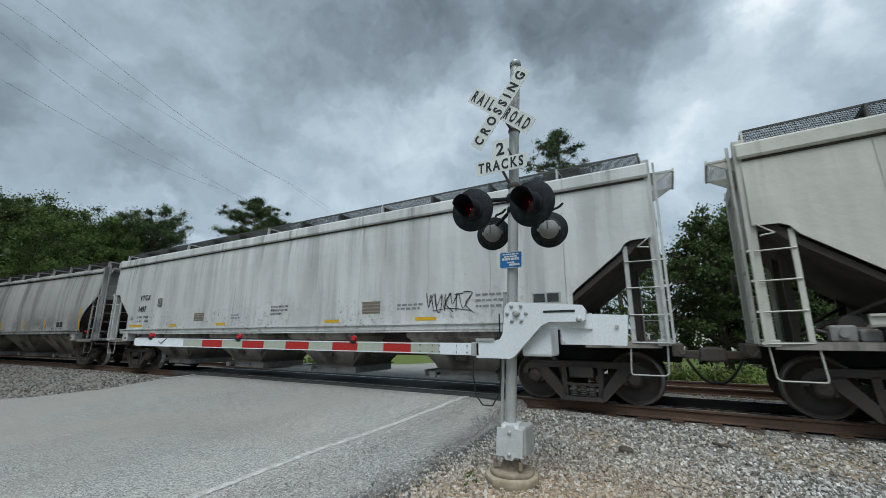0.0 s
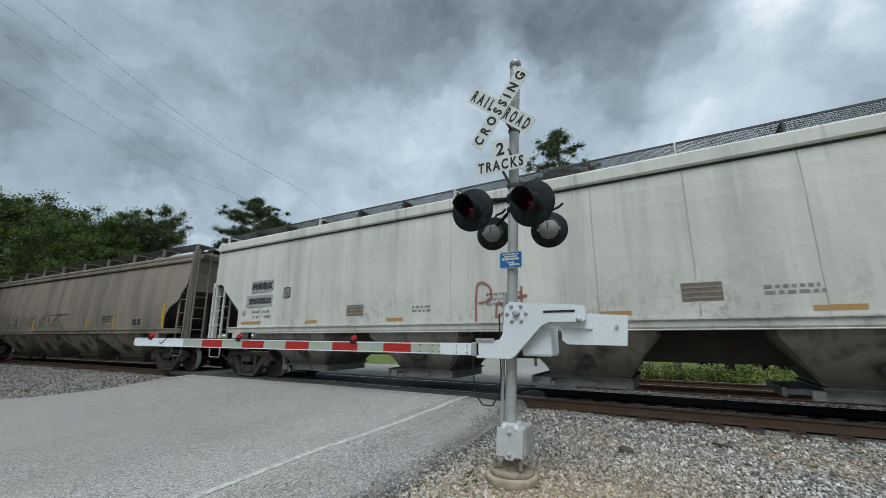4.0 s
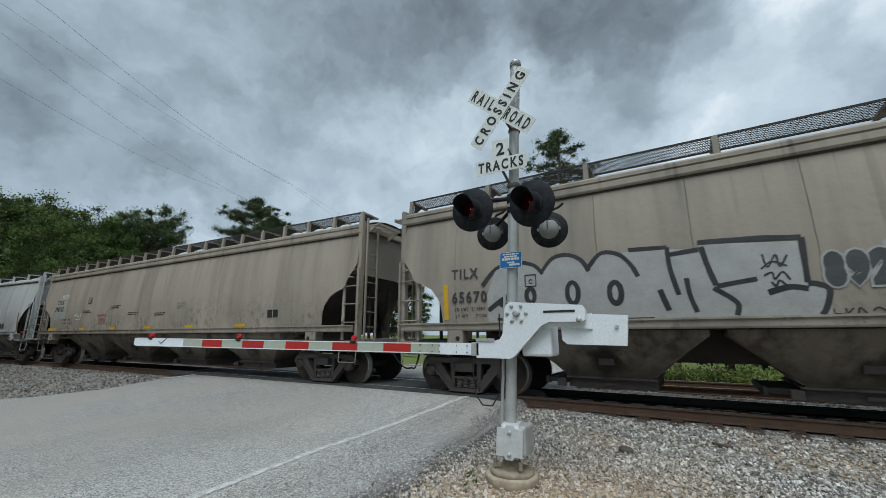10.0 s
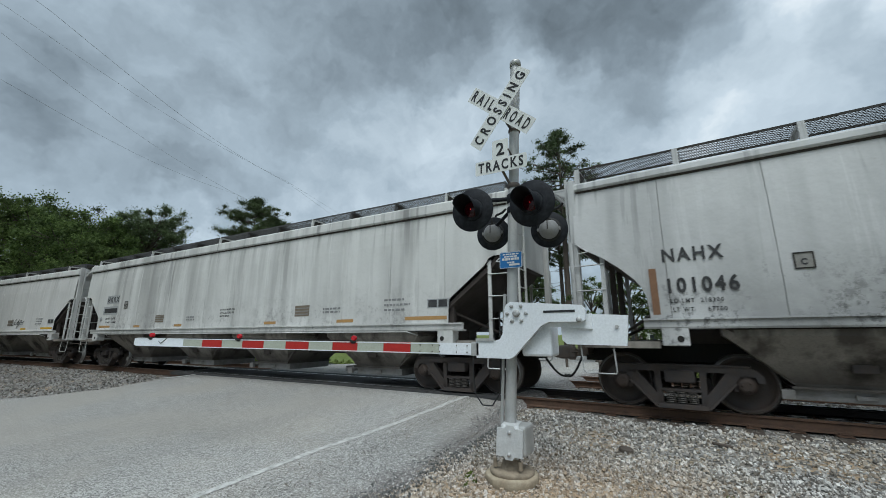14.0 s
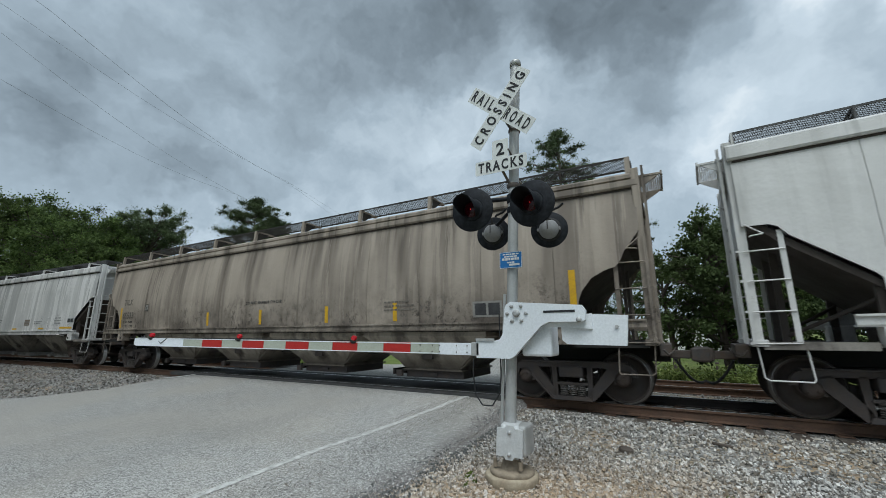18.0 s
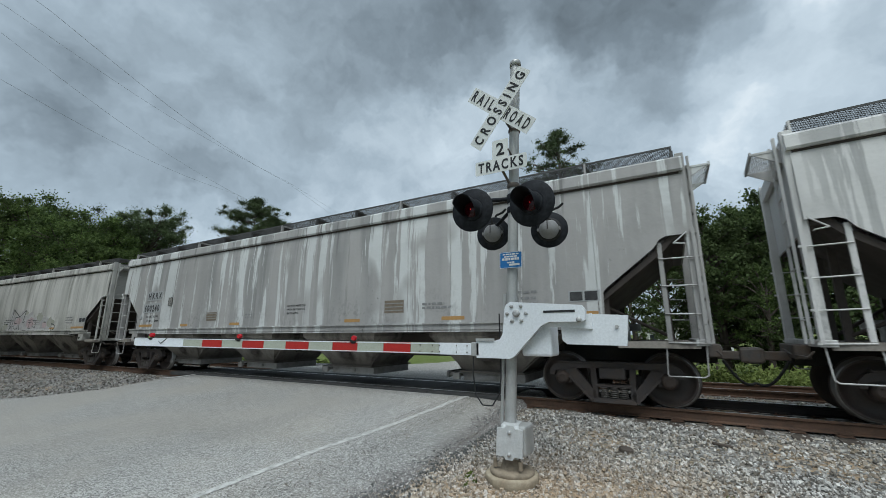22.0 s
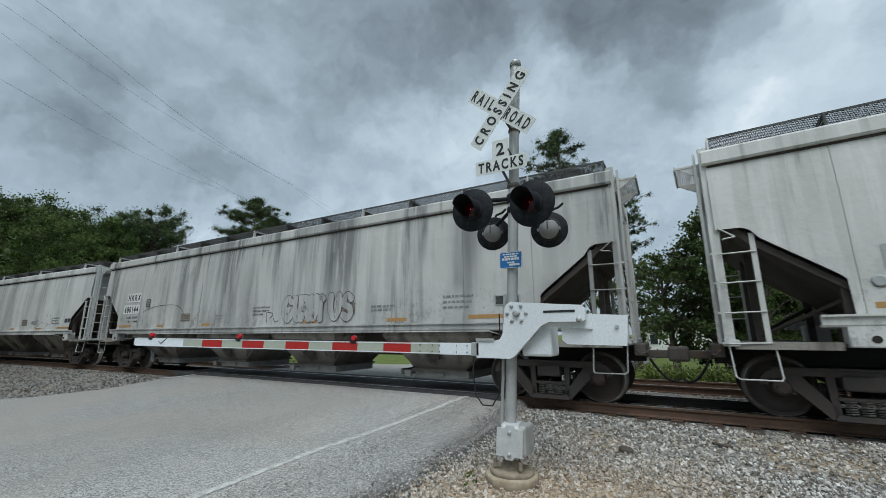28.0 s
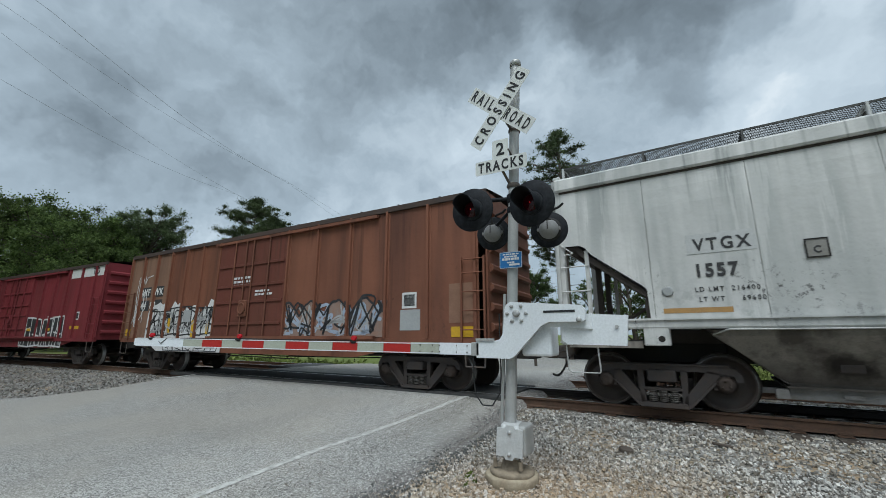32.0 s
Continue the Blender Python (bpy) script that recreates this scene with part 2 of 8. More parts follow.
M_STEEL = surface("weathered_steel", (0.10, 0.09, 0.085), (0.16, 0.10, 0.06), 0.6, 4, 0.7, 0.2)
M_TRUCK = surface("grimy_cast_steel", (0.060, 0.053, 0.052), (0.105, 0.078, 0.062), 0.7, 5, 0.75, 0.1)
M_WHEEL = surface("brown_wheel_steel", (0.055, 0.047, 0.044), (0.10, 0.067, 0.05), 0.6, 3, 0.6, 0.3)
M_TREAD = surface("polished_tread", (0.36, 0.35, 0.34), (0.24, 0.225, 0.21), 0.5, 9, 0.45, 0.9)
M_RAIL = surface("rusty_rail", (0.13, 0.075, 0.05), (0.07, 0.05, 0.04), 0.7, 6, 0.8, 0.1)
# rail colour with the shade under the cars painted in
M_RAILSHADE = surface("black_shaded_rail", (0.022, 0.019, 0.018), (0.04, 0.03, 0.025), 0.6, 6, 0.6, 0.1)
M_RAILTOP = surface("polished_railhead", (0.80, 0.80, 0.81), (0.6, 0.58, 0.56), 0.3, 8, 0.42, 1.0)
M_TIE = surface("creosoted_tie", (0.075, 0.06, 0.05), (0.14, 0.12, 0.10), 0.6, 6, 0.9, 0.0, 25, 0.6, 0.01)
M_UNDER = hopper_steel("dusty_hopper_steel", (0.26, 0.237, 0.21), (0.062, 0.052, 0.046))
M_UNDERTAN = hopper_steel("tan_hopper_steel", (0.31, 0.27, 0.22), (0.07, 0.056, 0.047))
M_UNDERDARK = hopper_steel("dark_tan_hopper_steel", (0.19, 0.158, 0.128), (0.045, 0.037, 0.032))
M_OUTLET = surface("grey_outlet_gate", (0.27, 0.26, 0.25), (0.14, 0.125, 0.11), 0.8, 4, 0.7)
M_DARK = surface("black_underframe", (0.018, 0.017, 0.016), (0.04, 0.034, 0.028), 0.6, 3, 0.8)
M_SLOPE = surface("dark_slope_sheet", (0.075, 0.062, 0.055), (0.05, 0.042, 0.038), 0.6, 2, 0.8)
M_WHITE = surface("white_sign_paint", (0.68, 0.69, 0.67), (0.56, 0.57, 0.55), 0.5, 5, 0.45)
M_SIGNBLACK = surface("black_sign_ink", (0.025, 0.025, 0.028), None, 0.3, 5, 0.5)
M_MAST = surface("brushed_aluminium_mast", (0.46, 0.46, 0.45), (0.32, 0.32, 0.31), 0.6, 4, 0.5, 0.35, 60, 0.1)
M_GATEWHITE = surface("white_gate_enamel", (0.74, 0.77, 0.80), (0.60, 0.62, 0.64), 0.4, 3, 0.4)
M_BLACK = surface("black_signal_enamel", (0.011, 0.012, 0.015), (0.032, 0.036, 0.042), 0.9, 11, 0.62, spec=0.15)
M_CONCRETE = surface("stained_concrete", (0.42, 0.355, 0.26), (0.25, 0.19, 0.13), 0.7, 5, 0.9, 0, 40, 0.5, 0.01)
M_TEXT = surface("black_stencil_paint", (0.035, 0.035, 0.037), (0.10, 0.10, 0.10), 0.5, 6, 0.7)
M_FAINT = surface("faded_stencil_paint", (0.20, 0.20, 0.20), (0.34, 0.34, 0.34), 0.6, 8, 0.7)
M_YELLOW = surface("yellow_reflector", (0.62, 0.36, 0.02), (0.40, 0.24, 0.05), 0.5, 7, 0.5)
M_ORANGE = surface("faded_amber_reflector", (0.42, 0.24, 0.09), (0.28, 0.18, 0.10), 0.5, 7, 0.6)
M_RED = surface("red_reflective_sheeting", (0.42, 0.025, 0.02), (0.30, 0.02, 0.02), 0.4, 5, 0.4)
M_OLIVE = surface("aged_white_sheeting", (0.40, 0.42, 0.35), (0.32, 0.33, 0.27), 0.4, 5, 0.4)
M_BLUE = surface("blue_sign_paint", (0.02, 0.16, 0.42), None, 0.3, 6, 0.4)
M_CABLE = surface("black_cable_rubber", (0.02, 0.02, 0.02), None, 0.2, 5, 0.6)


# ---- ground, ballast, road and tracks ----
def near_dist(x, y):
    """Metres from the near track's middle, positive beyond it."""
    dx, dy = x, y - (YC - R)
    a = math.atan2(dx, dy)
    lo, hi = S_LO / R, S_HI / R
    if lo <= a <= hi:
        return math.hypot(dx, dy) - R
    q, h = track(S_LO if a < lo else S_HI)
    return (x - q.x) * math.sin(h) + (y - q.y) * math.cos(h)


PROFILE = [(-400, -0.75), (-9, -0.5), (-6.5, -0.48), (-5, -0.46), (-4, -0.42), (-3, -0.36), (-2.2, -0.30), (-1.5, -0.185), (-1.0, -0.165),
           (5.4, -0.235), (6.4, -0.5), (8, -0.75), (12, -0.8), (40, -0.8), (400, 0.0), (3000, 6.0)]
ROAD_PROFILE = [(-400, -0.75), (-9, -0.46), (-6.5, -0.44), (-4.8, -0.39), (-3.4, -0.29), (-2, -0.17), (-1.1, -0.03), (-0.7, 0.0),
                (5.0, -0.02), (6.2, -0.06), (9, -0.3), (14, -0.45), (400, -0.45)]


def level(d, table):
    for (a, za), (b, zb) in zip(table, table[1:]):
        if d <= b:
            return za + (zb - za) * max(0.0, (d - a) / (b - a))
    return table[-1][1]


def ground_material():
    mat, nt, bs = nodes("grass_and_soil")
    co = coords(nt)
    big = noise_at(nt, co, 0.12, 5, 0.6)
    mid = noise_at(nt, co, 1.4, 5, 0.7)
    fine = noise_at(nt, co, 18, 4, 0.7)
    c = mixed(nt, ramp(nt, mid, 0.35, 0.65), (0.10, 0.14, 0.035), (0.17, 0.20, 0.065))
    c = mixed(nt, ramp(nt, big, 0.52, 0.66, 0, 0.6), c, (0.22, 0.20, 0.10))
    c = mixed(nt, ramp(nt, fine, 0.4, 0.7, 0, 0.5), c, (0.06, 0.085, 0.024))
    nt.links.new(c, bs.inputs["Base Color"])
    bs.inputs["Roughness"].default_value = 0.95
    bs.inputs["Specular IOR Level"].default_value = 0.1
    bump(nt, bs, fine, 0.8, 0.05)
    return mat


def gravel_material(name, warm=0.0):
    mat, nt, bs = nodes(name)
    co = coords(nt)
    vo = nt.nodes.new("ShaderNodeTexVoronoi")
    vo.inputs["Scale"].default_value = 22
    nt.links.new(co, vo.inputs["Vector"])
    big = noise_at(nt, co, 0.8, 4, 0.6)
    sp = nt.nodes.new("ShaderNodeSeparateColor")
    nt.links.new(vo.outputs["Color"], sp.inputs[0])
    c = mixed(nt, sp.outputs[0], (0.075, 0.07, 0.063), (0.33, 0.315, 0.29))
    c = mixed(nt, math_node(nt, "MULTIPLY", ramp(nt, big, 0.45, 0.62), ramp(nt, sp.outputs[1], 0.3, 0.8)), c, (0.34, 0.25, 0.16))
    # sandy fines round the mast's foot
    far = nt.nodes.new("ShaderNodeVectorMath")
    far.operation = "DISTANCE"
    far.inputs[1].default_value = (-1.0, 3.9, -0.45)
    nt.links.new(co, far.inputs[0])
    c = mixed(nt, ramp(nt, math_node(nt, "ADD", far.outputs["Value"], math_node(nt, "MULTIPLY", big, 1.4)), 1.3, 3.1, 0.9, 0.0), c, (0.42, 0.31, 0.205))
    nt.links.new(c, bs.inputs["Base Color"])
    bs.inputs["Roughness"].default_value = 0.9
    bs.inputs["Specular IOR Level"].default_value = 0.2
    bump(nt, bs, ramp(nt, vo.outputs["Distance"], 0.0, 0.6, 1, 0), 1.0, 0.03)
    return mat


def stone_material(name="crushed_granite", k=1.0):
    """Crushed granite: every stone its own grey, some tan near the mast's foot."""
    mat, nt, bs = nodes(name)
    co = coords(nt)
    geo = nt.nodes.new("ShaderNodeNewGeometry")
    tone = geo.outputs["Random Per Island"]
    c = mixed(nt, ramp(nt, tone, 0.0, 1.0), tuple(q * k for q in (0.085, 0.078, 0.068)), tuple(q * k for q in (0.68, 0.665, 0.635)))
    big = noise_at(nt, co, 0.55, 3, 0.5, (1, 1, 0.1), (3.3, 1.1, 0))
    odd = nt.nodes.new("ShaderNodeTexWhiteNoise")
    odd.noise_dimensions = "1D"
    nt.links.new(tone, odd.inputs["W"])
    c = mixed(nt, math_node(nt, "MULTIPLY", ramp(nt, big, 0.42, 0.58, 0.12 * k * k, 0.5 * k * k), odd.outputs["Value"]), c, (0.52, 0.40, 0.26))
    # sandy dust washed over the stones round the mast's foot
    far = nt.nodes.new("ShaderNodeVectorMath")
    far.operation = "DISTANCE"
    far.inputs[1].default_value = (-1.0, 3.9, -0.45)
    nt.links.new(co, far.inputs[0])
    dusty = math_node(nt, "MULTIPLY", ramp(nt, math_node(nt, "ADD", far.outputs["Value"], math_node(nt, "MULTIPLY", big, 1.4)), 1.3, 3.3, 1.0, 0.0), ramp(nt, odd.outputs["Value"], 0, 1, 0.2, 0.9))
    c = mixed(nt, dusty, c, (0.52, 0.365, 0.225))
    fine = noise_at(nt, co, 90, 3, 0.7)
    c = mixed(nt, ramp(nt, fine, 0.4, 0.7, 0, 0.3), c, (0.12, 0.115, 0.11))
    nt.links.new(c, bs.inputs["Base Color"])
    bs.inputs["Roughness"].default_value = 0.85
    bs.inputs["Specular IOR Level"].default_value = 0.25
    bump(nt, bs, fine, 0.3, 0.004)
    return mat


def asphalt_material():
    mat, nt, bs = nodes("worn_asphalt")
    co = coords(nt)
    vo = nt.nodes.new("ShaderNodeTexVoronoi")
    vo.inputs["Scale"].default_value = 78
    nt.links.new(co, vo.inputs["Vector"])
    sp = nt.nodes.new("ShaderNodeSeparateColor")
    nt.links.new(vo.outputs["Color"], sp.inputs[0])
    big = noise_at(nt, co, 0.35, 5, 0.6)
    mid = noise_at(nt, co, 3.0, 5, 0.7)
    wide = noise_at(nt, co, 1.0, 4, 0.6, (0.9, 0.12, 1))
    c = mixed(nt, ramp(nt, sp.outputs[0], 0.1, 0.95), (0.115, 0.112, 0.107), (0.53, 0.52, 0.49))
    c = mixed(nt, ramp(nt, big, 0.42, 0.58, 0, 0.5), c, (0.36, 0.33, 0.285))
    c = mixed(nt, ramp(nt, wide, 0.45, 0.7, 0, 0.15), c, (0.17, 0.17, 0.17))
    c = mixed(nt, ramp(nt, mid, 0.55, 0.75, 0, 0.35), c, (0.17, 0.165, 0.16))
    # darker band of fresher binder along the paved edge
    sx = nt.nodes.new("ShaderNodeSeparateXYZ")
    nt.links.new(co, sx.inputs[0])
    wob = math_node(nt, "ADD", sx.outputs[0], math_node(nt, "MULTIPLY", mid, 0.5))
    c = mixed(nt, ramp(nt, wob, -4.4, -3.6, 0, 0.22), c, (0.10, 0.10, 0.10))
    # darker tone left of the edge line, with an uneven border
    c = mixed(nt, ramp(nt, math_node(nt, "ADD", wob, big), -4.6, -6.2, 0, 0.27), c, (0.165, 0.158, 0.148))
    # bare tarry rim where the edge crumbles
    rag = math_node(nt, "ADD", sx.outputs[0], math_node(nt, "MULTIPLY", noise_at(nt, co, 1.6, 5, 0.7), 1.1))
    c = mixed(nt, ramp(nt, rag, -2.95, -2.6, 0, 0.45), c, (0.06, 0.042, 0.042))
    # scars and oil drips in the lane
    scar = noise_at(nt, co, 0.9, 6, 0.75, (1, 1.6, 1), (2.2, 8.1, 0))
    c = mixed(nt, ramp(nt, scar, 0.66, 0.70, 0, 0.5), c, (0.09, 0.088, 0.085))
    # loose pale chippings in the surface
    c = mixed(nt, math_node(nt, "MULTIPLY", ramp(nt, sp.outputs[1], 0.86, 0.91), ramp(nt, sx.outputs[0], -8.0, -4.6, 0.2, 0.75)), c, (0.66, 0.65, 0.63))
    nt.links.new(c, bs.inputs["Base Color"])
    bs.inputs["Roughness"].default_value = 0.88
    bs.inputs["Specular IOR Level"].default_value = 0.2
    bump(nt, bs, math_node(nt, "ADD", ramp(nt, vo.outputs["Distance"], 0.0, 0.5, 1, 0), mid), 0.55, 0.008)
    return mat


M_GROUND = ground_material()
M_GRAVEL = gravel_material("ballast_bed_gravel")
M_STONE = stone_material()
M_STONE_DARK = stone_material("darker_granite", 0.78)
M_ASPHALT = asphalt_material()
M_LINE = surface("worn_road_paint", (0.58, 0.575, 0.55), (0.25, 0.245, 0.23), 1.0, 14, 0.8, 0, 60, 0.4, 0.004)


def spaced(marks):
    """Numbers from mark to mark with the given step up to each mark."""
    got = [marks[0][0]]
    for (a, _), (b, step) in zip(marks, marks[1:]):
        n = max(1, round((b - a) / step))
        got += [a + (b - a) * i / n for i in range(1, n + 1)]
    return got


ROAD_R, ROAD_L = -3.12, -16.2


def along(y, marks):
    """A value that runs from mark to mark along the road."""
    for (a, va), (b, vb) in zip(marks, marks[1:]):
        if y <= b:
            return va + (vb - va) * max(0.0, (y - a) / (b - a))
    return marks[-1][1]


LEFT_EDGE = [(-40, -16.4), (2.5, -16.6), (3.5, -16.35), (4.4, -15.7), (5.4, -15.25), (6.6, -15.5), (7.3, -15.1), (8.3, -14.5), (46, -14.0)]


def build_ground():
    xs = spaced([(-2600, 0), (-400, 400), (-100, 40), (-40, 5), (14, 2.0), (60, 6), (400, 50), (2600, 400)])
    ys = spaced([(-1200, 0), (-200, 250), (-20, 30), (0, 4), (28, 0.8), (60, 4), (200, 20), (3200, 400)])
    g = Geo()
    rows = []
    for x in xs:
        row = []
        for y in ys:
            d = near_dist(x, y)
            z = level(d, PROFILE) - (0.12 if -8 < d < 9 else 0.06)
            if 25 < d:
                z += 0.5 * noise.noise(Vector((x * 0.02, y * 0.02, 0)))
            row.append((x, y, z))
        rows.append(row)
    g.sheet(rows)
    tagged(part("ground", g, M_GROUND), "grassy ground with bare soil beside the railway", "ground", kind="structure")

    def strip(name, mat, s_list, d_list, label, cat, lift=0.0, table=PROFILE):
        gg = Geo()
        rr = []
        for s in s_list:
            row = []
            for d in d_list:
                q, _ = track(s, d)
                z = level(d, table) + lift
                row.append((q.x, q.y, z + 0.03 * noise.noise(Vector((q.x * 0.7, q.y * 0.7, 3)))))
            rr.append(row)
        gg.sheet(rr)
        return tagged(part(name, gg, mat), label, cat, kind="structure")

    sl = spaced([(-300, 0), (-90, 10), (-40, 2), (20, 0.5), (200, 10)])
    strip("ballast", M_GRAVEL, sl, [-9.5, -8.5, -7.5, -6.5, -5.8, -5, -4.4, -3.8, -3.2, -2.6, -2, -1.5, -1, -.5, 0, .5, 1, 2, 3, 4, 5, 5.5, 6, 6.5, 7.2],
          "grey crushed-stone ballast with tan patches under the tracks", "ballast", -0.03)

    # road over both tracks, with a verge line at each side
    g = Geo()
    rows = []
    for x in [ROAD_L - 0.25, *spaced([(ROAD_L, 0), (ROAD_R, 0.66)]), ROAD_R + 0.22]:
        row = []
        for y in spaced([(-40, 0), (-8, 4), (0, 1), (15, 0.25), (46, 2)]):
            d = y - YC
            flare = 0.0 if d < 2 else (d - 2) * 0.16
            edge = (x - ROAD_L) / (ROAD_R - ROAD_L)
            wob = 0.13 * noise.noise(Vector((x, y * 1.3, 5))) + 0.07 * noise.noise(Vector((x, y * 4.1, 8))) if edge > 0.99 or edge < 0.01 else 0.0
            xx = x + wob + (along(y, LEFT_EDGE) - ROAD_L) * (1 - min(1, max(0, edge)))
            dd = near_dist(xx, y)
            z = level(dd, ROAD_PROFILE) + 0.012 * noise.noise(Vector((x * 0.5, y * 0.5, 1)))
            z -= 0.05 * max(0, edge - 0.93) / 0.07 + 0.05 * max(0, 0.07 - edge) / 0.07
            if edge > 1.001 or edge < -0.001:
                z = min(z, level(dd, PROFILE)) - 0.07
            row.append((xx, y, z))
        rows.append(row)
    g.sheet(rows)
    road = tagged(part("road", g, M_ASPHALT), "worn grey asphalt road over the crossing", "road", kind="structure")

    def line(name, fx, y0, y1, w, label):
        gg = Geo()
        rr = []
        for i, y in enumerate(spaced([(y0, 0), (y1, 0.2)])):
            x = fx(y)
            row = []
            for k in (-0.5, 0.5):
                xx = x + k * w * (1 + 0.14 * noise.noise(Vector((y * 9, k * 9, 2))))
                edge = (xx - ROAD_L) / (ROAD_R - ROAD_L)
                z = level(near_dist(xx, y), ROAD_PROFILE) + 0.012 * noise.noise(Vector((xx * 0.5, y * 0.5, 1))) + 0.006
                row.append((xx, y, z))
            rr.append(row)
        gg.sheet(rr)
        tagged(part(name, gg, M_LINE), label, "road marking", kind="structure")

    line("edge_line", lambda y: along(y, [(-6, -4.66), (2.6, -4.66), (4.2, -4.77), (5.1, -4.64), (5.9, -4.54), (6.8, -4.46), (7.5, -4.32), (8.3, -4.0)]), -6, 8.25, 0.115, "worn white edge line on the asphalt")
    line("edge_line", lambda y: along(y, [(6.3, -15.75), (6.7, -15.5), (7.2, -14.75), (8.3, -13.75)]), 6.9, 8.25, 0.14, "worn white edge line on the asphalt")


def rail_outline():
    return [(-0.070, -0.172), (0.070, -0.172), (0.070, -0.160), (0.012, -0.140), (0.009, -0.045), (0.035, -0.035), (0.037, -0.006),
            (0.030, 0.0), (-0.030, 0.0), (-0.037, -0.006), (-0.035, -0.035), (-0.009, -0.045), (-0.012, -0.140), (-0.070, -0.160)]


def build_track(off, z0, name, label):
    thing = tagged(new(name), label, "railway track", kind="structure")
    stations = spaced([(-300, 0), (-80, 10), (30, 2), (200, 10)])
    o = rail_outline()
    for side in (-0.7525, 0.7525):
        g, top = Geo(), Geo()
        rows = [[(*(track(s, off + side + a)[0]).xy, z0 + b) for a, b in o + o[:1]] for s in stations]
        g.sheet(rows)
        g.sm = [False] * len(g.sm)
        rows = [[(*(track(s, off + side + a)[0]).xy, z0 + 0.003) for a in (-0.026, 0.026)] for s in stations]
        top.sheet(rows)
        # the near track's far rail takes the painted-in shade
        rail = part("rail", g, M_RAILSHADE if off == 0 and side > 0 else M_RAIL, thing)
        part("railhead", top, M_RAILTOP, rail, "polished running surface")
    k = 0
    for s in np.arange(-44, 15, 0.52):
        q, a = track(float(s), off)
        if ROAD_L + 0.3 < q.x < ROAD_R - 0.2:
            continue
        ln = 1.3 + 0.05 * random.uniform(-1, 1)
        tie = part("tie", lambda: Geo().box(-0.115, 0.115, -1.3, 1.3, -0.18, 0, b=0.012), M_TIE, thing, key="tie",
                   m=pose(q.x, q.y, z0 - 0.195, 0, 0, -math.degrees(a) + random.uniform(-1, 1)))
        for side in (-0.7525, 0.7525):
            part("tie_plate", lambda: Geo().box(-0.09, 0.09, -0.18, 0.18, 0, 0.012).rod((0.05, 0.09, 0), (0.05, 0.09, 0.04), 0.012, 6).rod((-0.05, -0.09, 0), (-0.05, -0.09, 0.04), 0.012, 6),
                 M_RAIL, tie, key="tie_plate", m=pose(0, side, 0.008))
    return thing


def build_crossing():
    """Rubber and timber panels between the rails where the road crosses."""
    thing = tagged(new("crossing_panels"), "dark rubber and timber crossing panels between the rails", "crossing panel", kind="structure")
    m_rub = surface("crossing_rubber", (0.05, 0.05, 0.05), (0.11, 0.105, 0.10), 0.7, 4, 0.85)
    for off, z0 in ((0, 0.0), (4.1, -0.06)):
        for a, b in ((-1.12, -0.80), (-0.66, 0.66), (0.80, 1.12)):
            s = ROAD_L + 0.2
            while s < ROAD_R - 0.3:
                q, h = track(s + 0.9, off)
                part("panel", (lambda a=a, b=b: Geo().box(-0.89, 0.89, a, b, -0.12, -0.012, b=0.01)), m_rub, thing, key=("panel", a, b), m=pose(q.x, q.y, z0 + 0.022, 0, 0, -math.degrees(h)))
                s += 1.8


def stones(name, count, spread, size, label, seed, mat=None):
    """Loose ballast stones: rough eight-cornered lumps, in one mesh."""
    rng = np.random.default_rng(seed)
    base = np.array([(x, y, z) for x in (-1, 1) for y in (-1, 1) for z in (-1, 1)], float) * 0.62
    faces = np.array([(0, 1, 3, 2), (4, 6, 7, 5), (0, 4, 5, 1), (2, 3, 7, 6), (0, 2, 6, 4), (1, 5, 7, 3)])
    vs, fs = [], []
    n = 0
    for i in range(count):
        x, y, z = spread(rng)
        if x is None:
            continue
        r = size * (0.55 + 0.9 * rng.random() ** 2)
        v = base * (1 + rng.uniform(-0.42, 0.42, (8, 3))) * np.array([1, 0.8, 0.65]) * r
        e = Euler(rng.uniform(0, math.tau, 3)).to_matrix()
        v = v @ np.array(e).T + np.array([x, y, z + r * 0.12])
        vs.append(v)
        fs.append(faces + n)
        n += 8
    me = bpy.data.meshes.new(name)
    vs, fs = np.concatenate(vs), np.concatenate(fs)
    me.vertices.add(len(vs))
    me.vertices.foreach_set("co", vs.ravel())
    me.loops.add(fs.size)
    me.loops.foreach_set("vertex_index", fs.ravel().astype(np.int32))
    me.polygons.add(len(fs))
    me.polygons.foreach_set("loop_start", np.arange(0, fs.size, 4, dtype=np.int32))
    me.update(calc_edges=True)
    me.validate()
    me.shade_flat()
    me.materials.append(mat or M_STONE)
    tagged(new(name, me), label, "ballast stones", kind="stuff")


def scatter(s0, s1, d0, d1, power=1.0):
    def at(rng):
        s, d = rng.uniform(s0, s1), d0 + (d1 - d0) * rng.random() ** power
        q, _ = track(s, d)
        if along(q.y, LEFT_EDGE) - 0.05 < q.x < ROAD_R + 0.05 + 0.15 * noise.noise(Vector((q.x, q.y * 1.3, 5))):
            return None, None, None
        z = level(d, PROFILE) - 0.02 + 0.03 * noise.noise(Vector((q.x * 0.7, q.y * 0.7, 3)))
        for c in (-0.7525, 0.7525, 3.3475, 4.8525):
            if abs(d - c) < 0.10:
                return None, None, None
        if abs(d) < 1.3 or abs(d - 4.1) < 1.3:
            z -= 0.02
        return q.x, q.y, z
    return at


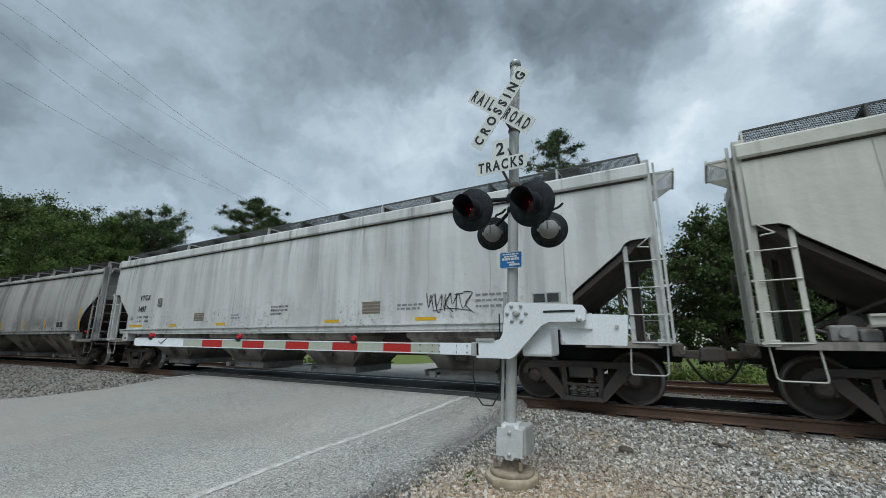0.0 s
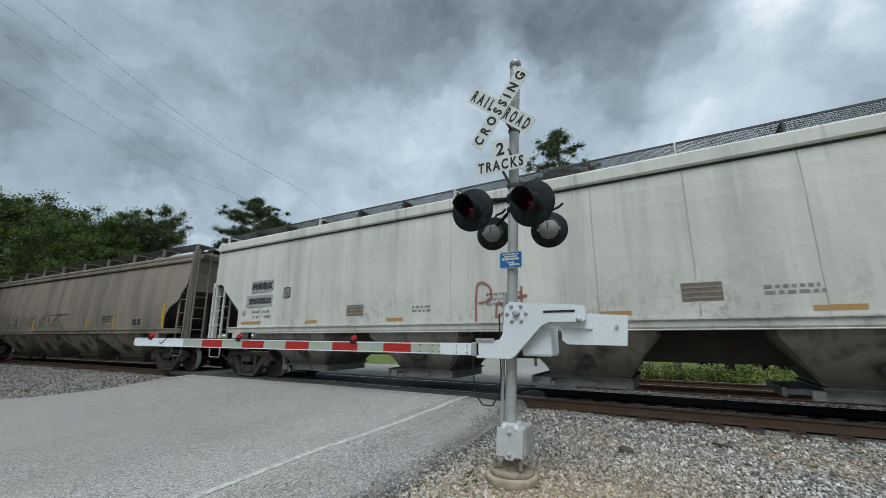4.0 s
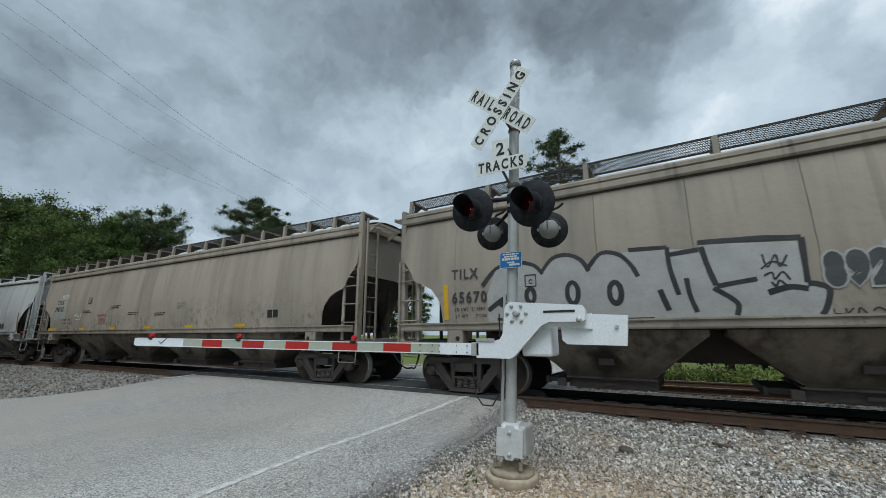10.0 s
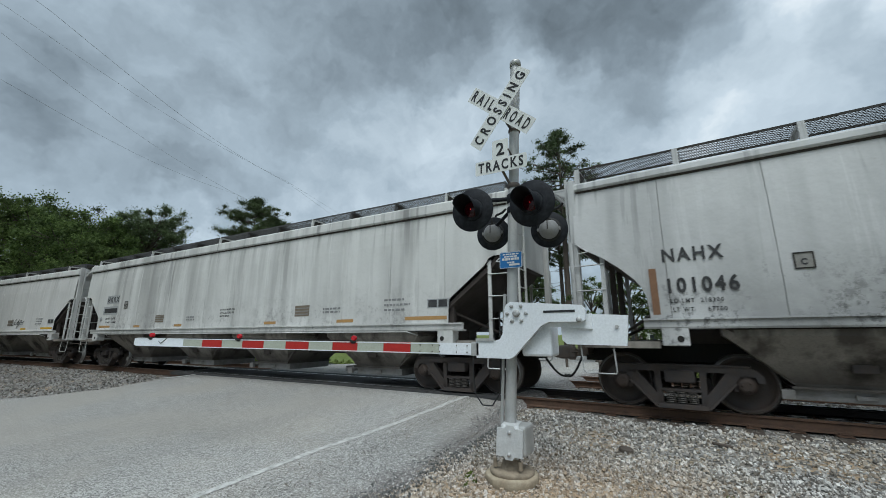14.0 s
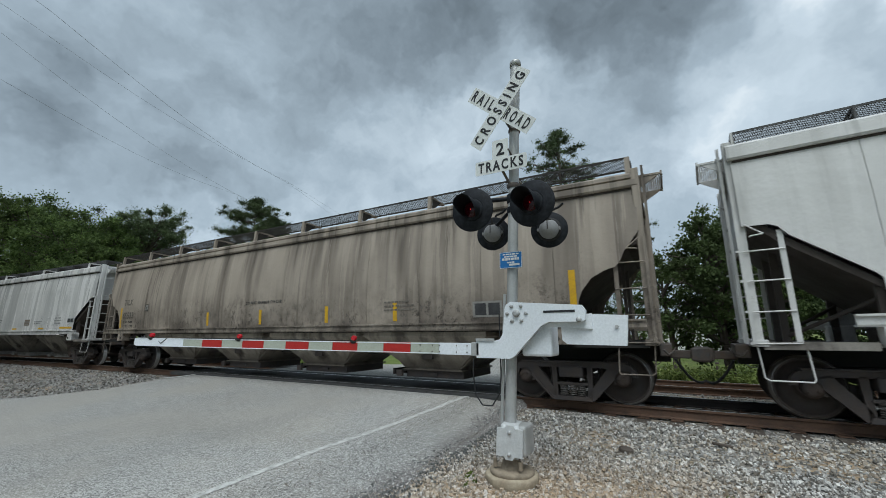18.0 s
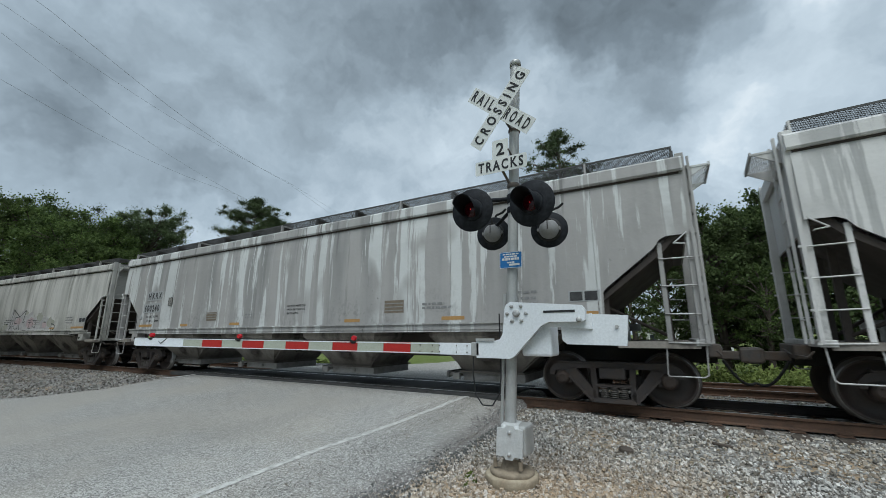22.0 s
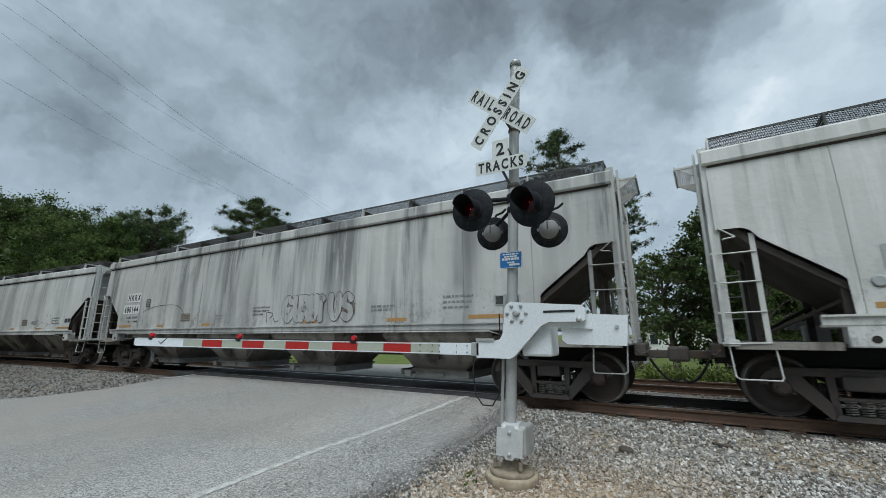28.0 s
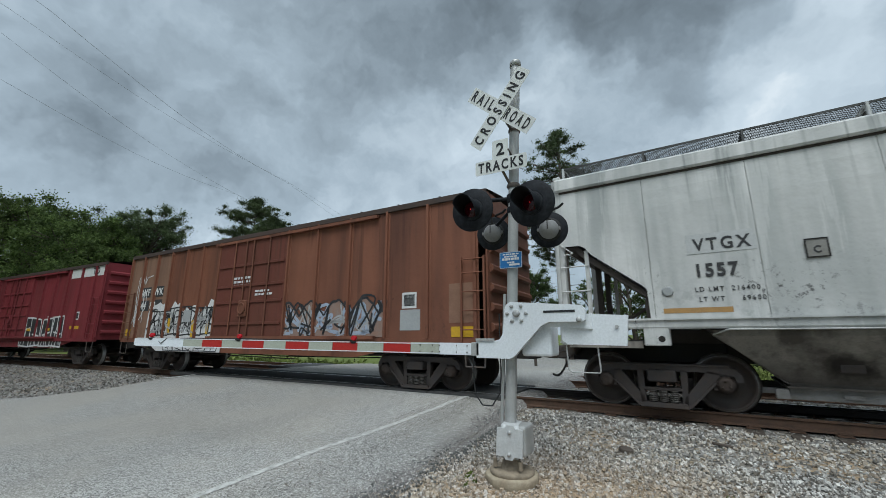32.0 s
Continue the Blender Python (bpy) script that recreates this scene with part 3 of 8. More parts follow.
build_ground()
build_track(0.0, 0.0, "near_track", "rusty steel rails on dark timber ties, near track")
build_track(4.1, -0.06, "far_track", "rusty steel rails on dark timber ties, second track")
build_crossing()
stones("ballast_stones", 21000, scatter(-3.3, 4.5, -7.0, -1.0), 0.026, "loose angular grey ballast stones beside the rail", 1)
stones("ballast_stones", 15000, scatter(-3.2, 2.5, -6.2, -2.6), 0.018, "loose angular grey ballast stones round the signal's foot", 5)
stones("ballast_stones", 5000, scatter(-2.9, 9.0, -1.2, 6.6), 0.036, "loose angular grey ballast stones between the tracks", 2, M_STONE_DARK)
stones("ballast_stones", 12000, scatter(-42, -14.0, -5.4, -0.9), 0.040, "loose angular grey ballast stones beyond the road", 3, stone_material("darkest_granite", 0.56))


def edge_grit(rng):
    """Fine stone kicked onto the paved edge."""
    y = rng.uniform(1.5, 7.9)
    x = ROAD_R + 0.05 - 1.7 * rng.random() ** 1.3
    edge = (x - ROAD_L) / (ROAD_R - ROAD_L)
    return x, y, level(near_dist(x, y), ROAD_PROFILE) - 0.05 * max(0, edge - 0.93) / 0.07 - 0.002


def crumbs(rng):
    """Broken asphalt along the paved edge."""
    y = rng.uniform(2.0, 7.6)
    x = ROAD_R + 0.06 + rng.normal(0, 0.13)
    edge = (x - ROAD_L) / (ROAD_R - ROAD_L)
    on_road = level(near_dist(x, y), ROAD_PROFILE) - 0.05 * max(0, edge - 0.93) / 0.07
    return x, y, (on_road if x < ROAD_R else level(near_dist(x, y), PROFILE)) - 0.004


M_CRUMB = surface("broken_asphalt", (0.11, 0.11, 0.107), (0.28, 0.275, 0.265), 0.6, 30, 0.9)
stones("asphalt_crumbs", 1800, crumbs, 0.018, "dark crumbs of broken asphalt along the paved edge", 9, M_CRUMB)
stones("ballast_stones", 9000, edge_grit, 0.009, "fine grit along the paved edge", 7, M_STONE_DARK)


# ---- the train ----
def side_y(z, style):
    """Half width of a car's side at height z."""
    if style == "box":
        return 1.486
    if style == "flat":
        return 1.54 - 0.05 * max(0.0, (z - 3.2) / 0.8) ** 2
    return 1.57 - 0.16 * ((z - 2.35) / 1.6) ** 2


CUTS = {"flat": [(0.06, 2.88), (0.40, 2.87), (0.50, 2.82), (0.60, 2.68), (1.40, 2.05), (1.46, 1.98), (1.47, 1.55), (1.471, 1.50)],
        "round": [(0.06, 3.06), (0.20, 2.86), (0.34, 2.68), (0.42, 2.50), (0.50, 2.42), (0.70, 2.36), (0.92, 2.24), (1.10, 2.02), (1.17, 1.85), (1.20, 1.55), (1.201, 1.50)],
        "smooth": [(0.06, 2.94), (0.25, 2.76), (0.55, 2.58), (0.82, 2.36), (1.02, 2.16), (1.12, 2.02), (1.18, 1.86), (1.20, 1.60), (1.201, 1.50)]}
EAVES = {"flat": 4.03, "round": 3.91, "smooth": 4.00}             # top of the side sheets
CHORDS = {"flat": (3.99, 4.265), "round": (3.87, 4.155), "smooth": (3.965, 4.13)}
BOARDS = {"flat": 4.555, "round": 4.53, "smooth": 4.47}          # height of the roof walkway
BAYS = {"flat": ((1.86, 5.85), 1.22, 0.68), "round": ((1.78, 5.25), 1.62, 0.74), "smooth": ((1.98, 5.79), 1.22, 0.74)}   # middles from the car's, half length at the top and at the foot


def cut_z(x, L, style):
    x = min(x, L - x)
    c = CUTS[style]
    if x <= c[0][0]:
        return c[0][1]
    for (a, za), (b, zb) in zip(c, c[1:]):
        if x <= b:
            return za + (zb - za) * (x - a) / (b - a)
    return 1.50


def side_panel(a, b, L, style, sign, dent=0.0):
    """One plate of the side between two seams, with its thickness."""
    marks = [q for q, _ in CUTS[style]] + [L - q for q, _ in CUTS[style]]
    gap = 0.0035 if style == "flat" else 0.004
    xs = sorted({a + gap, b - gap, *(q for q in marks if a + 0.01 < q < b - 0.01), *(a + (b - a) * i / 3 for i in (1, 2))})
    n = 9
    front, back = [], []
    for x in xs:
        z0 = cut_z(x, L, style)
        f, k = [], []
        for j in range(n):
            z = z0 + (EAVES[style] - z0) * j / (n - 1)
            u = (x - a) / (b - a)
            y = side_y(z, style) + dent * math.sin(math.pi * u) * math.sin(math.pi * j / (n - 1))
            f.append((x, sign * y, z))
            k.append((x, sign * (y - 0.012), z))
        front.append(f)
        back.append(k)
    g = Geo()
    g.sheet(front)
    g.sheet(back)
    m = len(xs)
    for A, B in ((front[0], back[0]), (front[-1], back[-1])):
        g.sheet([A, B])
    g.sheet([[r[0] for r in front], [r[0] for r in back]])
    g.sheet([[r[-1] for r in front], [r[-1] for r in back]])
    g.sm = [False] * len(g.sm) if style == "flat" else g.sm
    return g


def grating(x0, x1, y0, y1, z, step=0.062):
    """Raised running board of crossed flat bars in an angle frame."""
    g = Geo()
    w = y1 - y0
    x = x0 - w
    while x < x1:
        for sgn in (1, -1):
            a = [x, y0] if sgn > 0 else [x, y1]
            b = [x + w * 1.0, y1] if sgn > 0 else [x + w * 1.0, y0]
            if a[0] < x0:
                f = (x0 - a[0]) / (b[0] - a[0])
                a = [x0, a[1] + (b[1] - a[1]) * f]
            if b[0] > x1:
                f = (x1 - a[0]) / (b[0] - a[0])
                b = [x1, a[1] + (b[1] - a[1]) * f]
            if b[0] - a[0] > 0.02:
                t = 0.005
                g.add([(a[0] - t, a[1], z), (a[0] + t, a[1], z), (b[0] + t, b[1], z), (b[0] - t, b[1], z),
                       (a[0] - t, a[1], z - 0.008), (a[0] + t, a[1], z - 0.008), (b[0] + t, b[1], z - 0.008), (b[0] - t, b[1], z - 0.008)],
                      [(0, 1, 2, 3), (7, 6, 5, 4), (0, 3, 7, 4), (1, 5, 6, 2)])
        x += step
    g.box(x0, x1, y0 - 0.010, y0 + 0.010, z - 0.028, z + 0.006)
    g.box(x0, x1, y1 - 0.010, y1 + 0.010, z - 0.028, z + 0.006)
    return g


def wheelset_mesh():
    if "wheelset" in SHARED:
        return SHARED["wheelset"]
    g = Geo()
    for sgn in (-1, 1):
        m = pose(0, 0, 0, 90 if sgn < 0 else -90, 0, 0)
        # from the flange outwards; the axle's own axis is z here
        g.turn([(0.10, 0.660), (0.375, 0.672), (0.40, 0.662), (0.485, 0.662), (0.490, 0.675), (0.472, 0.692), (0.459, 0.712), (0.453, 0.778), (0.430, 0.802),
                (0.400, 0.802), (0.385, 0.785), (0.36, 0.755), (0.19, 0.735), (0.155, 0.775), (0.14, 0.81), (0.10, 0.81)], 36, m)
        g.turn([(0.085, 0.6), (0.085, 0.91), (0.128, 0.915), (0.132, 1.075), (0.112, 1.095), (0.105, 1.12), (0.06, 1.125), (0.02, 1.125)], 20, m)
        for k in range(3):
            a = k * math.tau / 3
            g.turn([(0.018, 1.115), (0.018, 1.142), (0.004, 1.143)], 6, m @ pose(0.062 * math.cos(a), 0.062 * math.sin(a), 0))
    g.rod((0, -0.7, 0), (0, 0.7, 0), 0.085, 14)
    me = g.mesh("wheelset")
    me.materials.append(M_WHEEL)
    me.materials.append(M_TREAD)
    co = np.empty(len(me.vertices) * 3)
    me.vertices.foreach_get("co", co)
    co = co.reshape(-1, 3)
    for p in me.polygons:
        c = p.center
        r = math.hypot(c.x, c.z)
        if r > 0.432 and 0.69 < abs(c.y) < 0.803:
            p.material_index = 1
    SHARED["wheelset"] = me
    return me


M_SPRING = surface("worn_spring_steel", (0.12, 0.11, 0.10), (0.08, 0.06, 0.05), 0.5, 6, 0.6, 0.3)


def side_frame():
    """Cast frame: arched top member over both bearings, columns, sloping tension members, spring seat and pedestal jaws."""
    g = Geo()
    y0, y1 = -0.07, 0.07
    top = [(-1.13, 0.50), (-1.12, 0.60), (-1.04, 0.69), (-0.90, 0.735), (-0.62, 0.755), (0.62, 0.755), (0.90, 0.735), (1.04, 0.69), (1.12, 0.60), (1.13, 0.50),
           (1.04, 0.50), (1.02, 0.58), (0.96, 0.605), (0.80, 0.605), (0.60, 0.635), (-0.60, 0.635), (-0.80, 0.605), (-0.96, 0.605), (-1.02, 0.58), (-1.04, 0.50)]
    g.prism(top, y0, y1)
    g.box(-0.98, 0.98, y0 - 0.025, y1 + 0.025, 0.725, 0.75, b=0.008)
    for e in (-1, 1):
        g.prism([(e * 0.82, 0.62), (e * 0.66, 0.66), (e * 0.30, 0.20), (e * 0.28, 0.06), (e * 0.38, 0.06), (e * 0.76, 0.46), (e * 0.80, 0.50)], y0, y1)
        g.prism([(e * 0.28, 0.66), (e * 0.38, 0.66), (e * 0.35, 0.10), (e * 0.27, 0.10)], y0, y1)
        g.box(*sorted((e * 0.72, e * 0.79)), y0 + 0.01, y1 - 0.01, 0.36, 0.56, b=0.01)
        g.box(*sorted((e * 0.78, e * 1.00)), y0 + 0.02, y1 - 0.01, 0.575, 0.62, b=0.01)
        # lip along the tension member
        g.prism([(e * 0.80, 0.49), (e * 0.76, 0.455), (e * 0.38, 0.055), (e * 0.35, 0.075), (e * 0.73, 0.475)], y0 - 0.03, y1 + 0.03)
    g.prism([(-0.36, 0.05), (0.36, 0.05), (0.33, 0.125), (-0.33, 0.125)], y0 - 0.05, y1 + 0.05)
    g.box(-0.29, 0.29, y0 - 0.02, y1 + 0.02, 0.315, 0.365, b=0.008)
    return g


def coil_spring():
    pts = []
    for i in range(43):
        a = i * math.tau / 7
        pts.append((0.066 * math.cos(a), 0.066 * math.sin(a), 0.125 + 0.19 * i / 42))
    return Geo().path(pts, 0.012, 5)


def build_truck(car, x, name="truck"):
    t = new(name)
    t.parent = car
    t.matrix_basis = pose(x, 0, 0)
    for s in (-1, 1):
        part("side_frame", side_frame, M_TRUCK, t, key="side_frame", m=pose(0, s * 0.99, 0))
        for q in (-0.16, 0.0, 0.16):
            part("spring", coil_spring, M_SPRING, t, key="spring", m=pose(q, s * 1.03, 0))
    part("bolster", lambda: Geo().box(-0.22, 0.22, -1.16, 1.16, 0.46, 0.66, b=0.03).turn([(0.2, 0.66), (0.2, 0.76)], 16), M_TRUCK, t, key="bolster")
    part("brake_beam", lambda: Geo().rod((-0.36, -0.75, 0.36), (-0.36, 0.75, 0.36), 0.035).rod((0.36, -0.75, 0.36), (0.36, 0.75, 0.36), 0.035)
         .box(-0.44, -0.37, -0.80, -0.64, 0.28, 0.52).box(0.37, 0.44, -0.80, -0.64, 0.28, 0.52).box(-0.44, -0.37, 0.64, 0.80, 0.28, 0.52).box(0.37, 0.44, 0.64, 0.80, 0.28, 0.52), M_TRUCK, t, key="beam")
    wheels = []
    for q in (-0.889, 0.889):
        w = new("wheelset", wheelset_mesh())
        w.parent = t
        w.matrix_basis = pose(q, 0, 0.457)
        wheels.append(w)
    return t, wheels


def coupler():
    g = Geo()
    g.box(-0.62, 0.1, -0.075, 0.075, 0.80, 0.95, b=0.02)
    g.box(-0.80, -0.56, -0.14, 0.10, 0.74, 1.02, b=0.04)
    g.box(-0.88, -0.74, -0.15, -0.05, 0.76, 1.00, b=0.03)
    return g


def air_hose():
    pts = [(-0.25, -0.33, 0.80)]
    for i in range(1, 9):
        u = i / 8
        pts.append((-0.25 - 0.45 * u, -0.33 + 0.28 * u, 0.80 - 0.42 * math.sin(math.pi * u * 0.62)))
    return Geo().path(pts, 0.024, 6)


M_PIPE = surface("dusty_grey_casting", (0.24, 0.235, 0.225), (0.16, 0.15, 0.14), 0.5, 6, 0.7)


def end_fittings(car, L, x_end, flip, paint, style, valve=False):
    """Post, ladders, steps, platform and draft gear of one end of a hopper car."""
    def m(x, mirror=False):
        return Matrix.Translation((x_end, 0, 0)) @ (Matrix.Diagonal((-1, 1, 1, 1)) if flip else Matrix.Identity(4))
    M = m(0)
    k = "R" if flip else "L"

    def put(name, geo, mat, label="", key=""):
        def made():
            g = geo()
            g.v = [tuple(M.to_3x3() @ Vector(q)) for q in g.v]
            return g
        return part(name, made, mat, car, label, m=pose(x_end, 0, 0), key=(name, key, k, style))
    for s in (-1, 1):
        put("end_post", lambda s=s: Geo().box(-0.02, 0.11, s * 1.42 - 0.07, s * 1.42 + 0.07, 1.10, CHORDS[style][1] + 0.07, b=0.012), paint, key=s)
        lad = put("ladder", lambda s=s: Geo().box(0.475, 0.545, s * 1.47 - 0.022, s * 1.47 + 0.022, 1.10, 2.78).box(-0.025, 0.025, s * 1.53 - 0.022, s * 1.53 + 0.022, 1.10, 2.95), paint, key=s)
        for i, z in enumerate((1.10, 1.56, 2.02, 2.48)):
            r = put("rung", lambda s=s, z=z: Geo().rod((-0.03, s * 1.53, z), (0.54, s * 1.50, z + 0.012), 0.012, 6).box(-0.06, 0.0, s * 1.53 - 0.02, s * 1.53 + 0.02, z - 0.008, z + 0.025), paint, key=(s, i))
            r.parent = lad
            r.matrix_basis = pose(0, 0, 0)
        put("step", lambda s=s: Geo().path([(0.02, s * 1.46, 1.10), (0.05, s * 1.48, 0.62), (0.10, s * 1.48, 0.585), (0.58, s * 1.48, 0.585), (0.60, s * 1.48, 0.62), (0.57, s * 1.46, 1.10)], 0.012, 6), paint, key=s)
    put("grab_handle", lambda: Geo().path([(0.10, -1.56, 2.90), (0.10, -1.62, 2.88), (0.30, -1.62, 2.72), (0.14, -1.62, 2.70), (0.14, -1.55, 2.70)], 0.011, 6), paint)
    put("end_sill", lambda: Geo().box(-0.04, 0.16, -1.52, 1.52, 1.06, 1.16, b=0.01), paint)
    put("roof_end", lambda: Geo().box(0.0, 0.08, -1.45, 1.45, 4.0, CHORDS[style][1] + 0.01, b=0.01), paint)
    put("end_ladder", lambda: Geo().box(-0.10, -0.06, -1.36, -1.31, 1.10, 4.30).box(-0.10, -0.06, -0.92, -0.87, 1.10, 4.30).add([], []), paint)
    for i in range(8):
        z = 1.45 + i * 0.38
        r = put("grab_rung", lambda z=z: Geo().rod((-0.08, -1.33, z), (-0.08, -0.9, z), 0.013, 6), paint, key=i)
    put("end_sheet", lambda: Geo().box(0.10, 0.13, -1.42, 1.42, 2.80, 4.08), paint)
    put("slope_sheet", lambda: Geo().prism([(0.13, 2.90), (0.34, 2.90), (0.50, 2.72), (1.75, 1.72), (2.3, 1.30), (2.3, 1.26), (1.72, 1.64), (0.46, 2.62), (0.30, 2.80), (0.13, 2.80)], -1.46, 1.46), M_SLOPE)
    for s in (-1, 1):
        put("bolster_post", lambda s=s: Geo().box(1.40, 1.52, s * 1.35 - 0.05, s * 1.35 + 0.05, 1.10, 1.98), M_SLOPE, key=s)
        if style == "round":
            put("slope_post", lambda s=s: Geo().box(0.45, 0.51, s * 0.45 - 0.03, s * 0.45 + 0.03, 1.10, 2.66), M_SLOPE, key=s)
            continue
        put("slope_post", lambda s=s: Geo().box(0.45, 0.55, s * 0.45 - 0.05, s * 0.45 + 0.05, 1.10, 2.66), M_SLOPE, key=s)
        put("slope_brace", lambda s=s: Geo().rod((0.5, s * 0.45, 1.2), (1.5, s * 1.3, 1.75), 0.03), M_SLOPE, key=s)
    put("end_platform", lambda: Geo().box(0.10, 1.35, -1.45, 1.45, 1.07, 1.11).box(0.10, 1.30, -1.50, -1.40, 1.02, 1.13).box(0.1, 1.3, 1.40, 1.50, 1.02, 1.13), M_DARK if style == "round" else M_UNDER)
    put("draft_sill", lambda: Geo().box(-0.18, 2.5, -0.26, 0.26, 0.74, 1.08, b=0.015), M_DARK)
    put("striker", lambda: Geo().box(-0.22, -0.02, -0.75, 0.75, 0.86, 1.08, b=0.02), M_STEEL)
    put("coupler", coupler, M_STEEL, "rusty knuckle coupler")
    put("air_hose", air_hose, M_CABLE, "black rubber brake hose")
    put("cut_lever", lambda: Geo().path([(-0.10, -1.45, 1.0), (-0.16, -1.40, 0.92), (-0.22, -0.4, 0.92), (-0.28, -0.15, 1.0)], 0.014, 6), M_STEEL)
    # crossover platform at roof height
    put("crossover_board", lambda: grating(-0.40, 0.0, -1.30, -0.30, 4.12, 0.06).box(-0.40, -0.37, -1.3, -0.3, 4.08, 4.16).prism([(-0.36, 4.10), (0.02, 4.10), (0.02, 3.86)], -1.30, -1.27).prism([(-0.36, 4.10), (0.02, 4.10), (0.02, 3.86)], -0.33, -0.30), paint, "bracketed grating platform")["kind"] = "stuff"
    put("jacking_pad", lambda: Geo().box(1.34, 1.72, -1.585, -1.30, 1.06, 1.40, b=0.02), paint)
    put("jack_hole", lambda: Geo().rod((1.60, -1.592, 1.17), (1.60, -1.56, 1.17), 0.05, 14), M_DARK, "dark round jacking hole")
    put("jacking_pad", lambda: Geo().box(1.34, 1.72, 1.30, 1.585, 1.06, 1.40, b=0.02), paint, key="far")
    if valve:
        put("brake_cylinder", lambda: Geo().rod((1.05, -1.0, 1.36), (1.05, -0.55, 1.36), 0.15, 16).rod((0.75, -1.2, 1.25), (1.2, -1.2, 1.25), 0.09, 12)
            .path([(0.6, -1.3, 1.3), (0.8, -1.32, 1.22), (1.3, -1.32, 1.35), (1.5, -1.2, 1.6)], 0.02), M_STEEL, "brake cylinder and piping")
        put("brake_valve", lambda: Geo().box(0.72, 1.0, -1.42, -1.18, 1.13, 1.36, b=0.03).box(1.02, 1.24, -1.40, -1.2, 1.13, 1.30, b=0.03).rod((0.86, -1.43, 1.25), (0.86, -1.47, 1.25), 0.06, 10), M_PIPE, "grey control valve")
        put("brake_wheel", lambda: Geo().turn([(0.24, -0.02), (0.28, 0), (0.24, 0.02), (0.22, 0.0), (0.24, -0.02)], 18, pose(-0.18, 0.3, 2.2, 0, 90, 0)), M_STEEL)


def roof_geo(L, style):
    z0 = CHORDS[style][1] - 0.03
    rows = []
    for x in (0.10, L - 0.10):
        rows.append([(x, y, z0 + (4.47 - z0) * (1 - (y / 1.42) ** 2)) for y in np.linspace(-1.42, 1.42, 13)])
    g = Geo().sheet(rows)
    rows2 = [[(x, y, z - 0.02) for x, y, z in r] for r in rows]
    g.sheet(rows2)
    x = 1.1
    g.box(0.8, L - 0.8, -0.27, 0.27, 4.44, 4.52, b=0.02)
    while x < L - 1.0:
        g.box(x - 0.04, x + 0.04, -0.33, 0.33, 4.43, 4.55)
        x += 1.2
    return g


def chord_geo(L, style, s):
    """Eave channel; the round-sided cars' has a groove along its middle."""
    z0, z1 = CHORDS[style]
    y = side_y(z0, style)
    o = [(y + 0.055, z0), (y + 0.075, z0 + 0.035)]
    if style == "round":
        m = z0 + 0.16
        o += [(y + 0.070, m - 0.02), (y + 0.030, m - 0.012), (y + 0.030, m + 0.012), (y + 0.060, m + 0.02)]
    o += [(y + 0.060, z1 - 0.04), (y + 0.02, z1), (y - 0.12, z1 + 0.02), (y - 0.12, z0 + 0.01)]
    return Geo().prism([(s * a, b) for a, b in o], 0.02, L - 0.02, axis="x")


def hopper_geo(left, right, foot):
    """One funnel under the body: steep end plates, sides drawn in, and its seam flanges."""
    g = Geo()
    rows = []
    for z, u, hy in ((1.34, 1.0, 1.42), (1.22, 1.0, 1.42), (0.80, 0.40, 1.05), (0.52, 0.0, 0.84), (0.46, 0.0, 0.82)):
        a, b = -foot - (left - foot) * u, foot + (right - foot) * u
        rows.append([(a, -hy, z), (b, -hy, z), (b, hy, z), (a, hy, z), (a, -hy, z)])
    g.sheet(rows)
    g.sm = [False] * len(g.sm)
    g.box(-foot - 0.05, foot + 0.05, -0.88, 0.88, 0.44, 0.475)
    for e, top in ((-1, left), (1, right)):
        # flange along each sloping corner
        g.prism([(e * (top - 0.01), 1.26), (e * (top + 0.03), 1.26), (e * (foot + 0.035), 0.50), (e * (foot - 0.01), 0.50)], -0.86, -0.80)
    return g


def gate_geo(foot):
    """Sliding outlet gate: frame, its runway towards the trailing end, pinion shaft and capstan."""
    g = Geo().box(-foot - 0.02, foot + 0.04, -0.78, 0.78, 0.27, 0.445, b=0.012)
    g.box(-foot - 0.50, -foot - 0.01, -0.66, 0.66, 0.33, 0.42, b=0.01)
    g.box(-foot - 0.50, -foot - 0.44, -0.70, 0.70, 0.30, 0.44, b=0.008)
    g.rod((-foot - 0.12, -0.92, 0.36), (-foot - 0.12, 0.92, 0.36), 0.03, 8)
    g.box(-foot - 0.20, -foot - 0.04, -0.96, -0.88, 0.29, 0.43, b=0.01)
    g.box(-0.10, 0.12, -0.82, -0.78, 0.32, 0.38)
    return g


def plate(car, name, x0, x1, z0, z1, mat, style, label="", lift=0.004):
    """A thin marking on the near side, following its curve."""
    xs, zs = np.linspace(x0, x1, 2), np.linspace(z0, z1, 5)
    f = [[(x, -side_y(z, style) - lift, z) for z in zs] for x in xs]
    g = Geo().sheet(f)
    b = [[(x, y + 0.003, z) for x, y, z in r] for r in f]
    g.sheet(b)
    return part(name, g, mat, car, label)


def letter(car, words, x, z, size, style, mat=None, bold=0.0, spacing=1.0, lean=None, name="lettering"):
    # narrow upright stencil letters
    me = text_mesh(words, size, 0.0015, bold + size * 0.012, spacing=spacing / 0.86)
    me.transform(Matrix.Diagonal((0.86, 1, 1, 1)))
    y = -side_y(z + size * 0.35, style) - 0.006
    sl = math.degrees(math.atan2(side_y(z + size * 0.7, style) - side_y(z, style), size * 0.7))
    return part(name, me, mat or M_TEXT, car, "stencilled letters", m=pose(x, y, z, sl, 0, 0))


